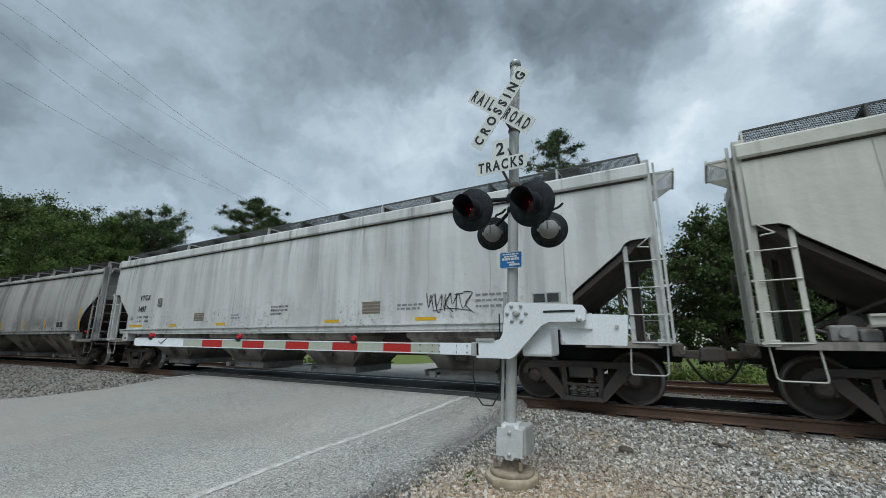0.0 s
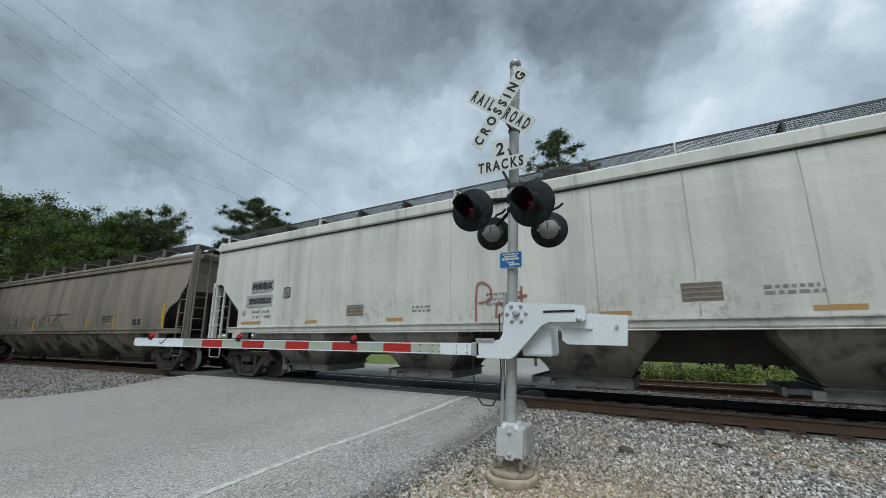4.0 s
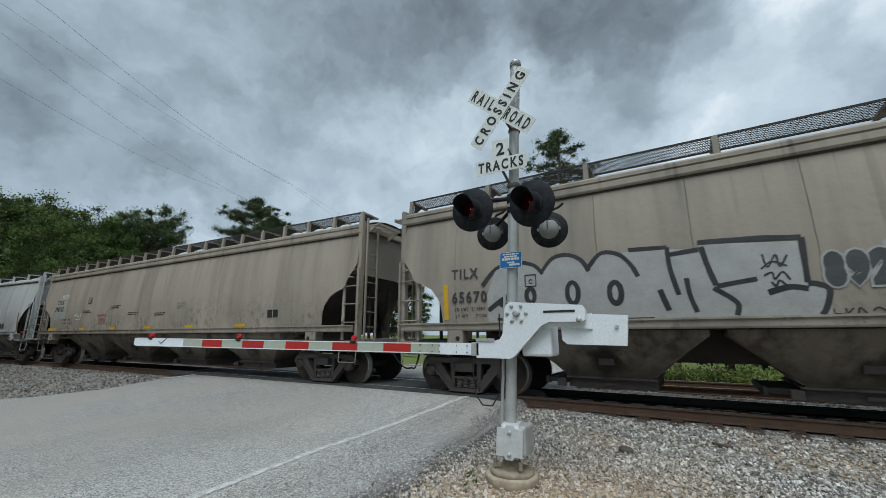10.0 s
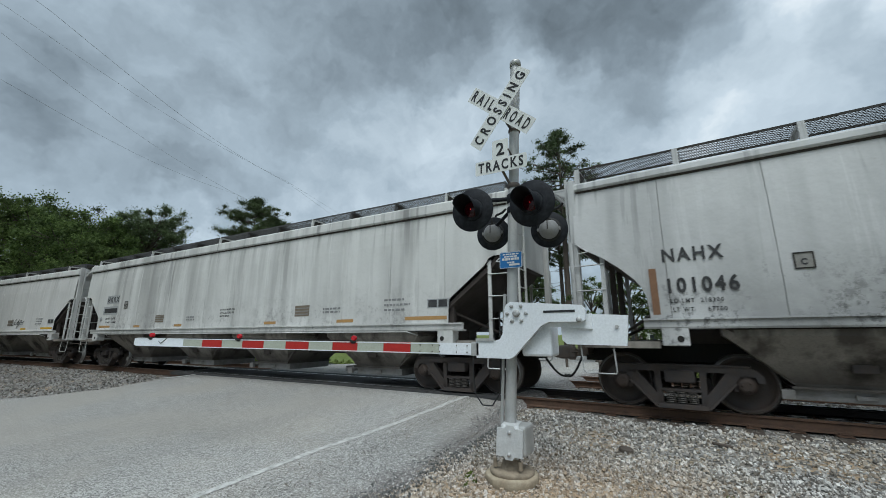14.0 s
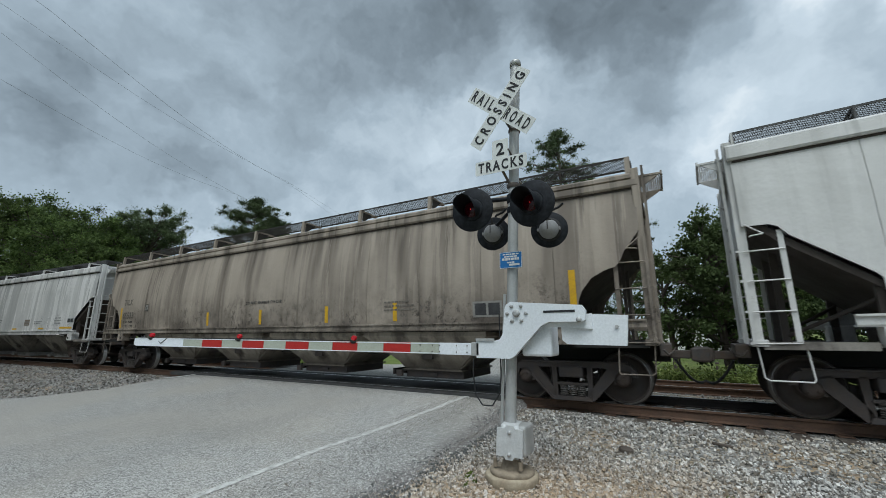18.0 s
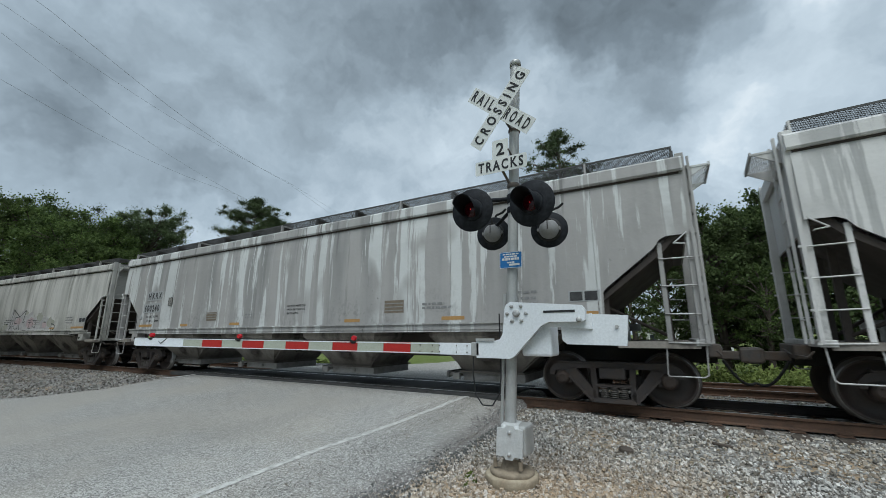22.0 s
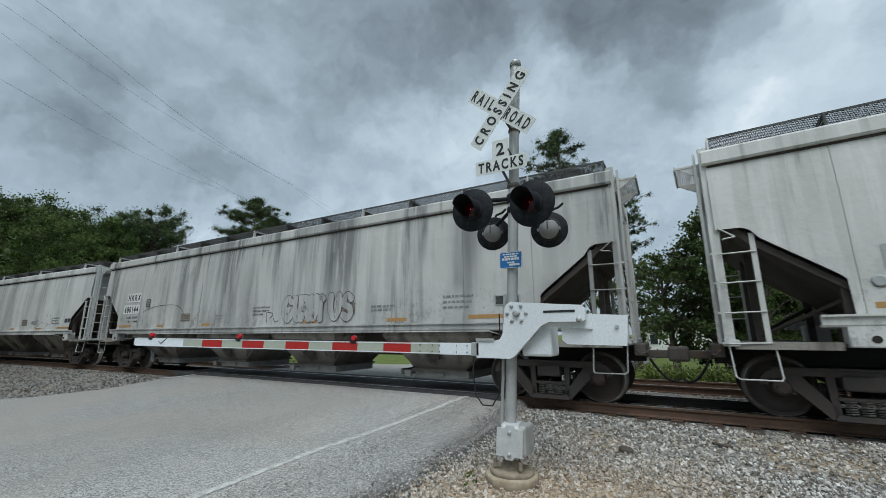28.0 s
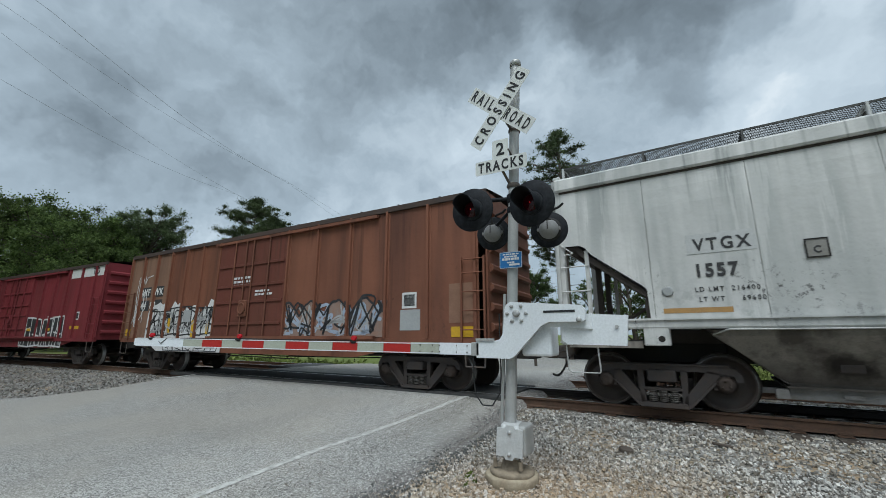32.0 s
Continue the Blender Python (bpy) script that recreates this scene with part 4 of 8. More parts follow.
def bars(car, x, z, w, rows, h, style, mat=None, gap=1.7, label="illegible stencilled lines"):
    g = Geo()
    for i in range(rows):
        zz = z - i * h * gap
        y = -side_y(zz, style) - 0.005
        xx = x
        end = x + w * random.uniform(0.75, 1.0)
        while xx < end:
            ln = random.uniform(1.0, 3.0) * h
            g.box(xx, min(xx + ln, end), y, y + 0.003, zz - h / 2, zz + h / 2)
            xx += ln + h * 0.7
    return part("lettering", g, mat or M_FAINT, car, label)


def scrawl(car, strokes, x0, z0, w, h, width, mat, style, name="graffiti", label="spray-painted scrawl"):
    """Spray-can lines: each stroke a smooth ribbon through points given in a unit square."""
    g = Geo()
    for st in strokes:
        pts = []
        n = len(st)
        for i in range(n - 1):
            a, b, c, d = (Vector((*st[max(0, min(n - 1, i + k))], 0)) for k in (-1, 0, 1, 2))
            for j in range(5):
                t = j / 5
                pts.append(0.5 * ((2 * b) + (c - a) * t + (2 * a - 5 * b + 4 * c - d) * t * t + (3 * b - a - 3 * c + d) * t ** 3))
        pts.append(Vector((*st[-1], 0)))
        P = [(x0 + q.x * w, z0 + q.y * h) for q in pts]
        if width > 0.08:
            # blunt round ends
            for end, nxt in ((0, 1), (-1, -2)):
                ux, uz = P[end][0] - P[nxt][0], P[end][1] - P[nxt][1]
                ul = math.hypot(ux, uz) or 1
                cap = [(P[end][0] + ux / ul * width * 0.5 * math.sin(q), P[end][1] + uz / ul * width * 0.5 * math.sin(q), math.cos(q)) for q in (0.0, 0.4, 0.8, 1.15, 1.45)]
                rr = []
                for cx, cz, f in cap:
                    row = []
                    for k in (-1, 1):
                        xx, zz = cx - uz / ul * width * 0.5 * f * k, cz + ux / ul * width * 0.5 * f * k
                        row.append((xx, -side_y(zz, style) - 0.007, zz))
                    rr.append(row)
                g.sheet(rr)
        rows = []
        for i, (x, z) in enumerate(P):
            a, b = P[max(0, i - 1)], P[min(len(P) - 1, i + 1)]
            dx, dz = b[0] - a[0], b[1] - a[1]
            ln = math.hypot(dx, dz) or 1
            ww = width * (0.5 + 0.12 * noise.noise(Vector((x * 3, z * 3, 7))))
            row = []
            for k in (-1, 1):
                xx, zz = x - dz / ln * ww * k, z + dx / ln * ww * k
                row.append((xx, -side_y(zz, style) - 0.007, zz))
            rows.append(row)
        g.sheet(rows)
    return part(name, g, mat, car, label)


def blob(car, pts, x0, z0, w, h, mat, style, lift=0.005, label="spray-painted fill"):
    """A filled patch of paint with a soft outline."""
    g = Geo()
    P = [(x0 + a * w, z0 + b * h) for a, b in pts]
    cx, cz = sum(p[0] for p in P) / len(P), sum(p[1] for p in P) / len(P)
    rings = []
    for f in (1.0, 0.66, 0.33, 0.02):
        rings.append([(cx + (x - cx) * f, -side_y(cz + (z - cz) * f, style) - lift, cz + (z - cz) * f) for x, z in P + P[:1]])
    g.sheet(rings)
    return part("graffiti", g, mat, car, label)


def fill_under(car, tops, x0, z0, w, h, mat, style, lift=0.005, label="spray-painted fill"):
    """A sprayed area with a straight foot and the given top edge."""
    g = Geo()
    rows = []
    for a, b in tops:
        x, z1 = x0 + a * w, z0 + b * h
        rows.append([(x, -side_y(z, style) - lift, z) for z in np.linspace(z0, z1, 6)])
    g.sheet(rows)
    return part("graffiti", g, mat, car, label)


def glyph(car, ch, x0, x1, z0, z1, style, mat, bold=0.0, lift=0.008):
    """One big painted letter, filling its box on the car's side."""
    me = text_mesh(ch, 1.0, 0.0015, bold)
    co = np.empty(len(me.vertices) * 3)
    me.vertices.foreach_get("co", co)
    co = co.reshape(-1, 3)
    lo, hi = co.min(0), co.max(0)
    co[:, 0] = x0 + (co[:, 0] - lo[0]) / (hi[0] - lo[0]) * (x1 - x0)
    co[:, 2] = z0 + (co[:, 2] - lo[2]) / (hi[2] - lo[2]) * (z1 - z0)
    co[:, 1] = [-side_y(z, style) - lift + y for y, z in zip(co[:, 1], co[:, 2])]
    me.vertices.foreach_set("co", co.ravel())
    return part("graffiti", me, mat, car, "spray-painted letter")


LETTERS = {"S": [[(0.9, 0.85), (0.5, 1), (0.1, 0.8), (0.2, 0.58), (0.75, 0.45), (0.9, 0.2), (0.5, 0), (0.08, 0.12)]], "T": [[(0, 0.9), (0.5, 1), (1, 0.92)], [(0.5, 0.95), (0.45, 0.5), (0.5, 0)]],
           "R": [[(0.12, 0), (0.1, 0.5), (0.12, 0.95), (0.7, 0.95), (0.8, 0.7), (0.25, 0.48)], [(0.4, 0.5), (0.65, 0.3), (0.95, 0)]], "A": [[(0, 0), (0.25, 0.5), (0.5, 1), (0.75, 0.5), (1, 0)], [(0.25, 0.32), (0.75, 0.32)]],
           "N": [[(0.05, 0), (0.08, 0.5), (0.12, 1), (0.5, 0.5), (0.88, 0), (0.92, 0.5), (0.95, 1)]], "G": [[(0.9, 0.85), (0.5, 1), (0.08, 0.7), (0.1, 0.3), (0.5, 0), (0.9, 0.2), (0.92, 0.45), (0.55, 0.45)]],
           "E": [[(0.95, 0.98), (0.5, 0.95), (0.12, 0.85), (0.08, 0.5), (0.12, 0.12), (0.5, 0.03), (0.95, 0.08)], [(0.12, 0.5), (0.8, 0.55)]], "D": [[(0.1, 0.05), (0.1, 0.95), (0.6, 0.95), (0.95, 0.5), (0.6, 0.03), (0.1, 0.05)]],
           "O": [[(0.5 + 0.45 * math.cos(k * math.pi / 4), 0.5 + 0.48 * math.sin(k * math.pi / 4)) for k in range(9)]], "P": [[(0.12, 0), (0.1, 0.5), (0.12, 0.95), (0.75, 0.92), (0.8, 0.6), (0.2, 0.42)]],
           "J": [[(0.4, 0.95), (0.9, 0.95), (0.85, 0.4), (0.5, 0.0), (0.05, 0.2), (0.3, 0.45)]], "U": [[(0.1, 1), (0.1, 0.4), (0.5, 0), (0.9, 0.4), (0.9, 1)]], "B": [[(0.1, 0), (0.12, 1), (0.8, 0.85), (0.3, 0.55), (0.9, 0.3), (0.1, 0)]]}


def bubble(car, spans, z0, z1, width, line, edge, fill, style):
    """Sprayed bubble letters: each a fat rounded ribbon with a dark rim."""
    for i, (ch, x0, x1) in enumerate(spans):
        k = 0.55 * width
        w, h = x1 - x0 - 2 * k, z1 - z0 - 2 * k
        rim = scrawl(car, LETTERS[ch], x0 + k, z0 + k, w, h, width + 2 * line, edge, style, label="dark outline of a sprayed letter")
        body = scrawl(car, LETTERS[ch], x0 + k, z0 + k, w, h, width, fill, style, label="sprayed letter body")
        rim.location.y, body.location.y = -0.0012 * i, -0.0012 * i - 0.004


M_TAGDARK = surface("dark_spray_paint", (0.028, 0.028, 0.031), (0.075, 0.075, 0.075), 0.5, 4, 0.6)
M_TAGGREY = surface("silver_spray_paint", (0.38, 0.38, 0.38), (0.26, 0.25, 0.24), 0.6, 4, 0.5)
M_TAGWHITE = surface("white_spray_paint", (0.66, 0.66, 0.66), (0.48, 0.47, 0.45), 0.6, 4, 0.6)
M_TAGRED = surface("faded_red_spray_paint", (0.30, 0.11, 0.09), (0.36, 0.24, 0.20), 0.6, 4, 0.6)
M_TAGBLUE = surface("pale_blue_spray_paint", (0.30, 0.36, 0.46), (0.42, 0.46, 0.52), 0.6, 3, 0.6)
M_PLACARD = surface("brown_placard_holder", (0.20, 0.16, 0.12), (0.12, 0.10, 0.085), 0.6, 9, 0.8)
M_HOLDER = surface("weathered_placard_holder", (0.27, 0.26, 0.24), (0.17, 0.16, 0.145), 0.6, 9, 0.8)
M_PATCH = surface("grey_patch_paint", (0.36, 0.37, 0.37), (0.30, 0.31, 0.31), 0.6, 3, 0.6)
M_PATCHPALE = surface("pale_grey_patch_paint", (0.50, 0.505, 0.50), (0.42, 0.425, 0.42), 0.5, 4, 0.6)
M_PATCHWHITE = surface("white_patch_paint", (0.70, 0.70, 0.68), (0.55, 0.55, 0.53), 0.5, 3, 0.6)

SECTION = {}            # nominal length of a walkway section
CAR_ENDS = []          # car, trailing end, length, wheelsets


def hopper_car(x_tail, L, style, paint, label, sill_mat=None, hopper_mat=None, chord_mat=None, post_mat=None, seams=13, valve=False, sections=None):
    car = tagged(new("hopper_car"), label, "freight car", group="freight train")
    post = post_mat or paint
    xs = np.linspace(0.06, L - 0.06, seams + 1)
    for a, b in zip(xs, xs[1:]):
        part("side_panel", side_panel(float(a), float(b), L, style, -1, random.uniform(-0.022, 0.0)), paint, car)
    part("far_side", lambda: side_panel(0.06, L - 0.06, L, style, 1), paint, car, key=("far", L, style))
    part("roof", lambda: roof_geo(L, style), paint, car, key=("roof", L, style))
    ez = CHORDS[style][0]
    eave_y = side_y(ez - 0.02, style)
    board = BOARDS[style]
    end = 0.10 if style == "round" else 1.1
    for s in (-1, 1):
        part("top_chord", lambda s=s: chord_geo(L, style, s), chord_mat or paint, car, key=("chord", L, style, s))
        # dark strip: grime plus the painted shadow of the chord's overhang
        part("eave_seam", lambda s=s: Geo().prism([(s * (eave_y - 0.005), ez - 0.038), (s * (eave_y + 0.006), ez - 0.038), (s * (eave_y + 0.012), ez + 0.004), (s * (eave_y - 0.005), ez + 0.004)], 0.08, L - 0.08, axis="x"), M_SLOPE, car, "dark line of grime and painted shadow under the eave", key=("seam", L, style, s))
        part("side_sill", lambda s=s: Geo().prism([(s * a, b) for a, b in ((1.535, 1.50), (1.63, 1.50), (1.63, 1.47), (1.595, 1.47), (1.595, 1.36), (1.58, 1.33), (1.42, 1.33), (1.42, 1.36), (1.535, 1.36))], end, L - end, axis="x"),
             sill_mat or paint, car, key=("sill", L, s, end))
        n_sec = sections or (13 if style == "flat" else 9 if style == "round" else 11)
        sec = (L - 0.3) / n_sec
        for i in range(n_sec):
            part("running_board", lambda s=s: grating(0.0, sec - 0.012, *sorted((s * 0.66, s * 1.30)), board, 0.062 if style == "flat" else 0.075), M_GRATE if style == "flat" else M_GRATEDARK, car, "open steel grating walkway",
                 key=("board", style, n_sec, s), m=Matrix.Translation((0.15 + sec * i, 0, 0)) @ Matrix.Diagonal((sec / SECTION.setdefault((style, n_sec), sec), 1, 1, 1)), kind="stuff")
    nb = n_sec + 1
    hw = 0.016 if style == "flat" else 0.045
    zc = CHORDS[style][1]
    for i in range(nb):
        x = 0.15 + (L - 0.3) * i / (nb - 1)
        part("board_bracket", lambda: Geo().prism([(-1.36, zc - 0.01), (-1.29, zc - 0.01), (-1.26, board - 0.06), (-0.66, board - 0.06), (-0.66, board - 0.02), (-1.33, board)], -hw, hw, axis="x"),
             M_GRATE if style == "flat" and i % 3 else post, car, key=("bracket", style), m=pose(x, 0, 0))
        # gusset under the walkway
        part("gusset", lambda: Geo().prism([(-1.28, zc + 0.02), (-0.9, board - 0.06), (-1.26, board - 0.06)], -0.006, 0.006, axis="x"), M_GRATEDARK, car, key=("gusset", style), m=pose(x + hw + 0.01, 0, 0))
    (near, far), top, foot = BAYS[style]
    for off in (-far, -near, near, far):
        c = L / 2 + off
        out = top + (0.0 if style == "round" else 0.35)
        left, right = (out if off == -far else top), (out if off == far else top)
        h = part("hopper", lambda: hopper_geo(left, right, foot), hopper_mat or M_UNDER, car, key=("hopper", left, right, foot), m=pose(c, 0, 0))
        part("vibrator_bracket", lambda: Geo().box(-0.13, 0.13, -1.07, -0.99, 0.70, 0.82, b=0.012), M_TRUCK, h, key="vibrator")
        part("outlet_gate", lambda: gate_geo(foot), M_TRUCK if style == "round" else M_OUTLET, h, key=("gate", foot, style == "round"))
    if style == "flat":
        part("train_pipe", lambda: Geo().path([(2.3, -1.45, 1.24), (2.5, -1.60, 1.315), (L - 2.5, -1.60, 1.315), (L - 2.3, -1.45, 1.24)], 0.013, 6), post, car, "thin pipe under the sill", key=("pipe", L))
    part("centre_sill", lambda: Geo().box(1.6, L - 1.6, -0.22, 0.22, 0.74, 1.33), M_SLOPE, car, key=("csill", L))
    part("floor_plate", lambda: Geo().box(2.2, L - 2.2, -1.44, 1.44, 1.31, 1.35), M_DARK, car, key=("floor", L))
    end_fittings(car, L, 0.0, False, post, style, valve)
    end_fittings(car, L, L, True, post, style)
    wheels = []
    for x in (1.49, L - 1.49):
        _, w = build_truck(car, x)
        wheels += w
    CAR_ENDS.append((car, x_tail, L, wheels))
    return car


M_GRATE = surface("galvanised_grating", (0.085, 0.085, 0.085), (0.05, 0.05, 0.048), 0.6, 3, 0.7, 0.2)
M_GRATEDARK = surface("dark_grating", (0.035, 0.033, 0.031), (0.06, 0.05, 0.042), 0.6, 3, 0.8, 0.1)

DUST = (0.27, 0.265, 0.255)


def marks_flat(car, name, number, patch=None, weights=("216100", "69900"), bar=None):
    """Owner's initials, number and weights at the trailing end; placards, reflectors and notices along the side."""
    st = "flat"
    if patch:
        plate(car, "patch", 2.03, 3.06, 2.52, 2.86, patch, st)
        plate(car, "patch", 1.84, 3.06, 2.08, 2.42, patch, st)
    if name == "VTGX":
        if number == "1557":
            plate(car, "patch", 2.10, 3.01, 2.51, 2.83, M_PATCHPALE, st, lift=0.003)
        letter(car, name, 2.20, 2.56, 0.27, st, bold=0.004, spacing=1.15)
        if number:
            letter(car, number, 2.16, 2.14, 0.28, st, bold=0.008, spacing=1.08)
    else:
        letter(car, name, 2.09, 2.58, 0.32, st, bold=0.004, spacing=1.25)
    if number and name != "VTGX":
        letter(car, number, 1.93 if len(number) > 4 else 2.10, 2.13, 0.32, st, bold=0.006, spacing=1.12 if len(number) > 4 else 1.2)
    letter(car, "LD LMT  " + weights[0], 2.14, 1.90, 0.105, st, spacing=1.15)
    letter(car, "LT WT     " + weights[1], 2.18, 1.745, 0.105, st, spacing=1.15)
    plate(car, "reflector", 1.67, 2.60, 1.575, 1.655, bar or M_ORANGE, st)
    holder(car, 3.54, 2.30, 0.26, 0.28, st)
    emblem = Geo()
    emblem.turn([(0.075, 0), (0.085, 0.002), (0.06, 0.003)], 18, pose(1.76, -1.552, 1.93, 90, 0, 0))
    part("emblem", emblem, M_PATCH, car, "round stencilled mark")
    x = 5.1
    plate(car, "placard", 6.0, 6.55, 1.72, 1.98, M_PLACARD, st)
    plate(car, "reflector", 7.28, 7.75, 1.56, 1.635, bar or M_ORANGE, st)
    plate(car, "reflector", 12.0, 12.5, 1.56, 1.635, bar or M_ORANGE, st)
    plate(car, "reflector", 14.8, 15.35, 1.56, 1.635, bar or M_ORANGE, st)
    plate(car, "reflector", 4.5, 4.95, 1.56, 1.635, bar or M_ORANGE, st)
    plate(car, "placard", 13.25, 13.8, 1.75, 2.04, M_PLACARD, st)
    for px, pz in ((6.0, 1.72), (13.25, 1.75)):
        for i in range(3):
            plate(car, "placard_slat", px + 0.02, px + 0.53, pz + 0.045 + i * 0.08, pz + 0.07 + i * 0.08, M_HOLDER, st, lift=0.009)
    letter(car, "DO NOT MOVE CAR", 9.85, 2.02, 0.075, st, spacing=1.1)
    letter(car, "WITH HATCHES OR", 9.85, 1.92, 0.075, st, spacing=1.1)
    letter(car, "GATES OPEN", 9.85, 1.82, 0.075, st, spacing=1.1)
    bars(car, 8.0, 1.86, 0.5, 2, 0.05, st)
    bars(car, 14.3, 1.92, 0.75, 2, 0.05, st)
    bars(car, 16.3, 2.06, 0.75, 3, 0.045, st, gap=2.6)
    plate(car, "placard", 17.5, 18.05, 1.83, 2.03, M_PATCH, st)
    for i in range(2):
        plate(car, "stencil", 17.53 + i * 0.26, 17.75 + i * 0.26, 1.85, 2.01, M_TEXT, st, lift=0.007)
    plate(car, "reflector", 16.9, 18.0, 1.575, 1.655, bar or M_ORANGE, st)


def marks_round(car, name, number, weights=("214800", "71200"), bar=None, notice=True, L=19.1, ink=None):
    st = "round"
    letter(car, name, 1.46, 2.42, 0.30, st, ink, bold=0.004, spacing=1.08)
    if number:
        letter(car, number, 1.46, 1.91, 0.32, st, ink, bold=0.006, spacing=1.08)
    letter(car, "LD LMT  " + weights[0], 1.52, 1.74, 0.095, st, spacing=1.1)
    letter(car, "LT WT     " + weights[1], 1.54, 1.60, 0.095, st, spacing=1.1)
    for x in (1.30, 7.16, 9.78, 12.42, 14.6):
        z1 = 2.32 if x < 2 else 1.98
        plate(car, "reflector", x - 0.05, x + 0.06, 1.56, z1, bar or M_YELLOW, st)
    plate(car, "reflector", L - 1.32, L - 1.20, 1.52, 2.42, bar or M_YELLOW, st)
    if notice:
        letter(car, "DO NOT HAMMER ON CAR", 9.1, 2.15, 0.12, st, spacing=1.12)
    holder(car, 3.12, 2.15, 0.23, 0.24, st)
    plate(car, "placard", L - 3.3, L - 2.65, 1.60, 1.92, M_HOLDER if ink else M_PATCH, st)
    for i in range(2):
        plate(car, "stencil", L - 3.25 + i * 0.3, L - 3.0 + i * 0.3, 1.64, 1.88, M_TEXT, st, lift=0.007)
    bars(car, L - 5.6, 2.0, 0.9, 3, 0.035, st, ink, gap=2.6)
    plate(car, "end_reflector", L - 0.62, L - 0.34, 1.40, 1.48, M_RED, st, lift=0.05)


def holder(car, x, z, w, h, st, mark=""):
    """Square placard holder with a raised rim."""
    pl = plate(car, "placard", x, x + w, z, z + h, M_HOLDER, st)
    for a, b, c, d in ((0, w, 0, 0.018), (0, w, h - 0.018, h), (0, 0.018, 0.018, h - 0.018), (w - 0.018, w, 0.018, h - 0.018)):
        plate(car, "placard_rim", x + a, x + b, z + c, z + d, M_DARK, st, lift=0.012)
    letter(car, "C", x + w * 0.33, z + h * 0.25, h * 0.5, st, bold=0.004)
    return pl


def unclear_number(car, st, x=1.95):
    """Owner's mark and number too faint to read."""
    plate(car, "stencil", x + 0.1, x + 1.0, 2.60, 2.78, M_TEXT, st)
    plate(car, "stencil", x, x + 1.05, 2.16, 2.34, M_TEXT, st)
M_TAGFILL2 = surface("worn_pale_spray_paint", (0.50, 0.47, 0.43), (0.36, 0.33, 0.29), 0.8, 8, 0.7)
M_FADED = surface("faded_brown_stencil", (0.12, 0.105, 0.09), (0.19, 0.17, 0.145), 0.7, 6, 0.7)
# cars in the order in which they pass
P_A = car_paint("paint_grey_white", (0.54, 0.545, 0.50), DUST, 0.25, 0.2, 0.2, 1.0, 0.05)
car = hopper_car(1.02, 19.5, "flat", P_A, "clean grey-white covered hopper car with end ladders", valve=True)
marks_flat(car, "VTGX", "", None)

P_B = car_paint("paint_white_worn", (0.55, 0.57, 0.57), (0.30, 0.30, 0.30), 0.45, 0.3, 0.3, 2.0, 0.10, 0.7)
car = hopper_car(-20.05, 19.72, "flat", P_B, "white covered hopper car with light streaks and black scrawl")
marks_flat(car, "VTGX", "1497", None, ("215500", "69500"), M_YELLOW)
scrawl(car, [[(0, 1), (0.05, 0.3), (0.1, 0.9), (0.16, 0.1)], [(0.2, 0.95), (0.24, 0.1), (0.32, 0.2), (0.34, 0.9)], [(0.42, 0.9), (0.4, 0.1)], [(0.55, 0.95), (0.42, 0.5), (0.58, 0.05)],
             [(0.66, 0.9), (0.64, 0.1)], [(0.62, 0.85), (0.8, 0.9)], [(0.8, 0.95), (0.98, 0.9), (0.84, 0.4), (1.0, 0.0)]], 15.1, 1.70, 1.15, 0.46, 0.022, M_TAGDARK, "flat")
scrawl(car, [[(0, 0.5), (0.1, 1.0), (0.15, 0.3), (0.3, 0.9), (0.35, 0.2), (0.5, 1.0), (0.55, 0.4), (0.7, 0.9), (0.8, 0.2), (1.0, 0.8)], [(0.1, 0.1), (0.5, 0.2), (1.0, 0.05)]], 15.2, 1.72, 1.0, 0.42, 0.016, M_TAGDARK, "flat")

P_C = car_paint("paint_white_sooty", (0.41, 0.415, 0.415), (0.15, 0.15, 0.15), 0.6, 0.9, 0.3, 3.0, 0.25, 0.4)
car = hopper_car(-40.48, 19.0, "smooth", P_C, "dirty white round-sided hopper car with yellow reflectors", chord_mat=None)
marks_round(car, "NAHX", "101079", notice=False, L=19.0)

plate(car, "reflector", 3.86, 3.99, 1.56, 1.92, M_YELLOW, "round")

P_D = car_paint("paint_white_bright", (0.60, 0.605, 0.57), (0.36, 0.34, 0.30), 0.3, 0.35, 0.2, 4.0, 0.12)
car = hopper_car(-61.27, 19.5, "flat", P_D, "white covered hopper car with a red scrawl near the sill")
marks_flat(car, "HKRX", "", M_PATCH)
unclear_number(car, "flat")
scrawl(car, [[(0.0, 0), (0.04, 1), (0.28, 0.95), (0.3, 0.6), (0.06, 0.5)], [(0.4, 0.1), (0.45, 0.5), (0.58, 0.3), (0.42, 0.1)], [(0.68, 0.05), (0.7, 0.5), (0.8, 0.35)], [(0.9, 0.9), (0.9, 0.0), (1.0, 0.1)], [(0.8, 0.6), (1.0, 0.65)]],
       9.6, 1.5, 1.1, 0.75, 0.05, M_TAGRED, "flat")

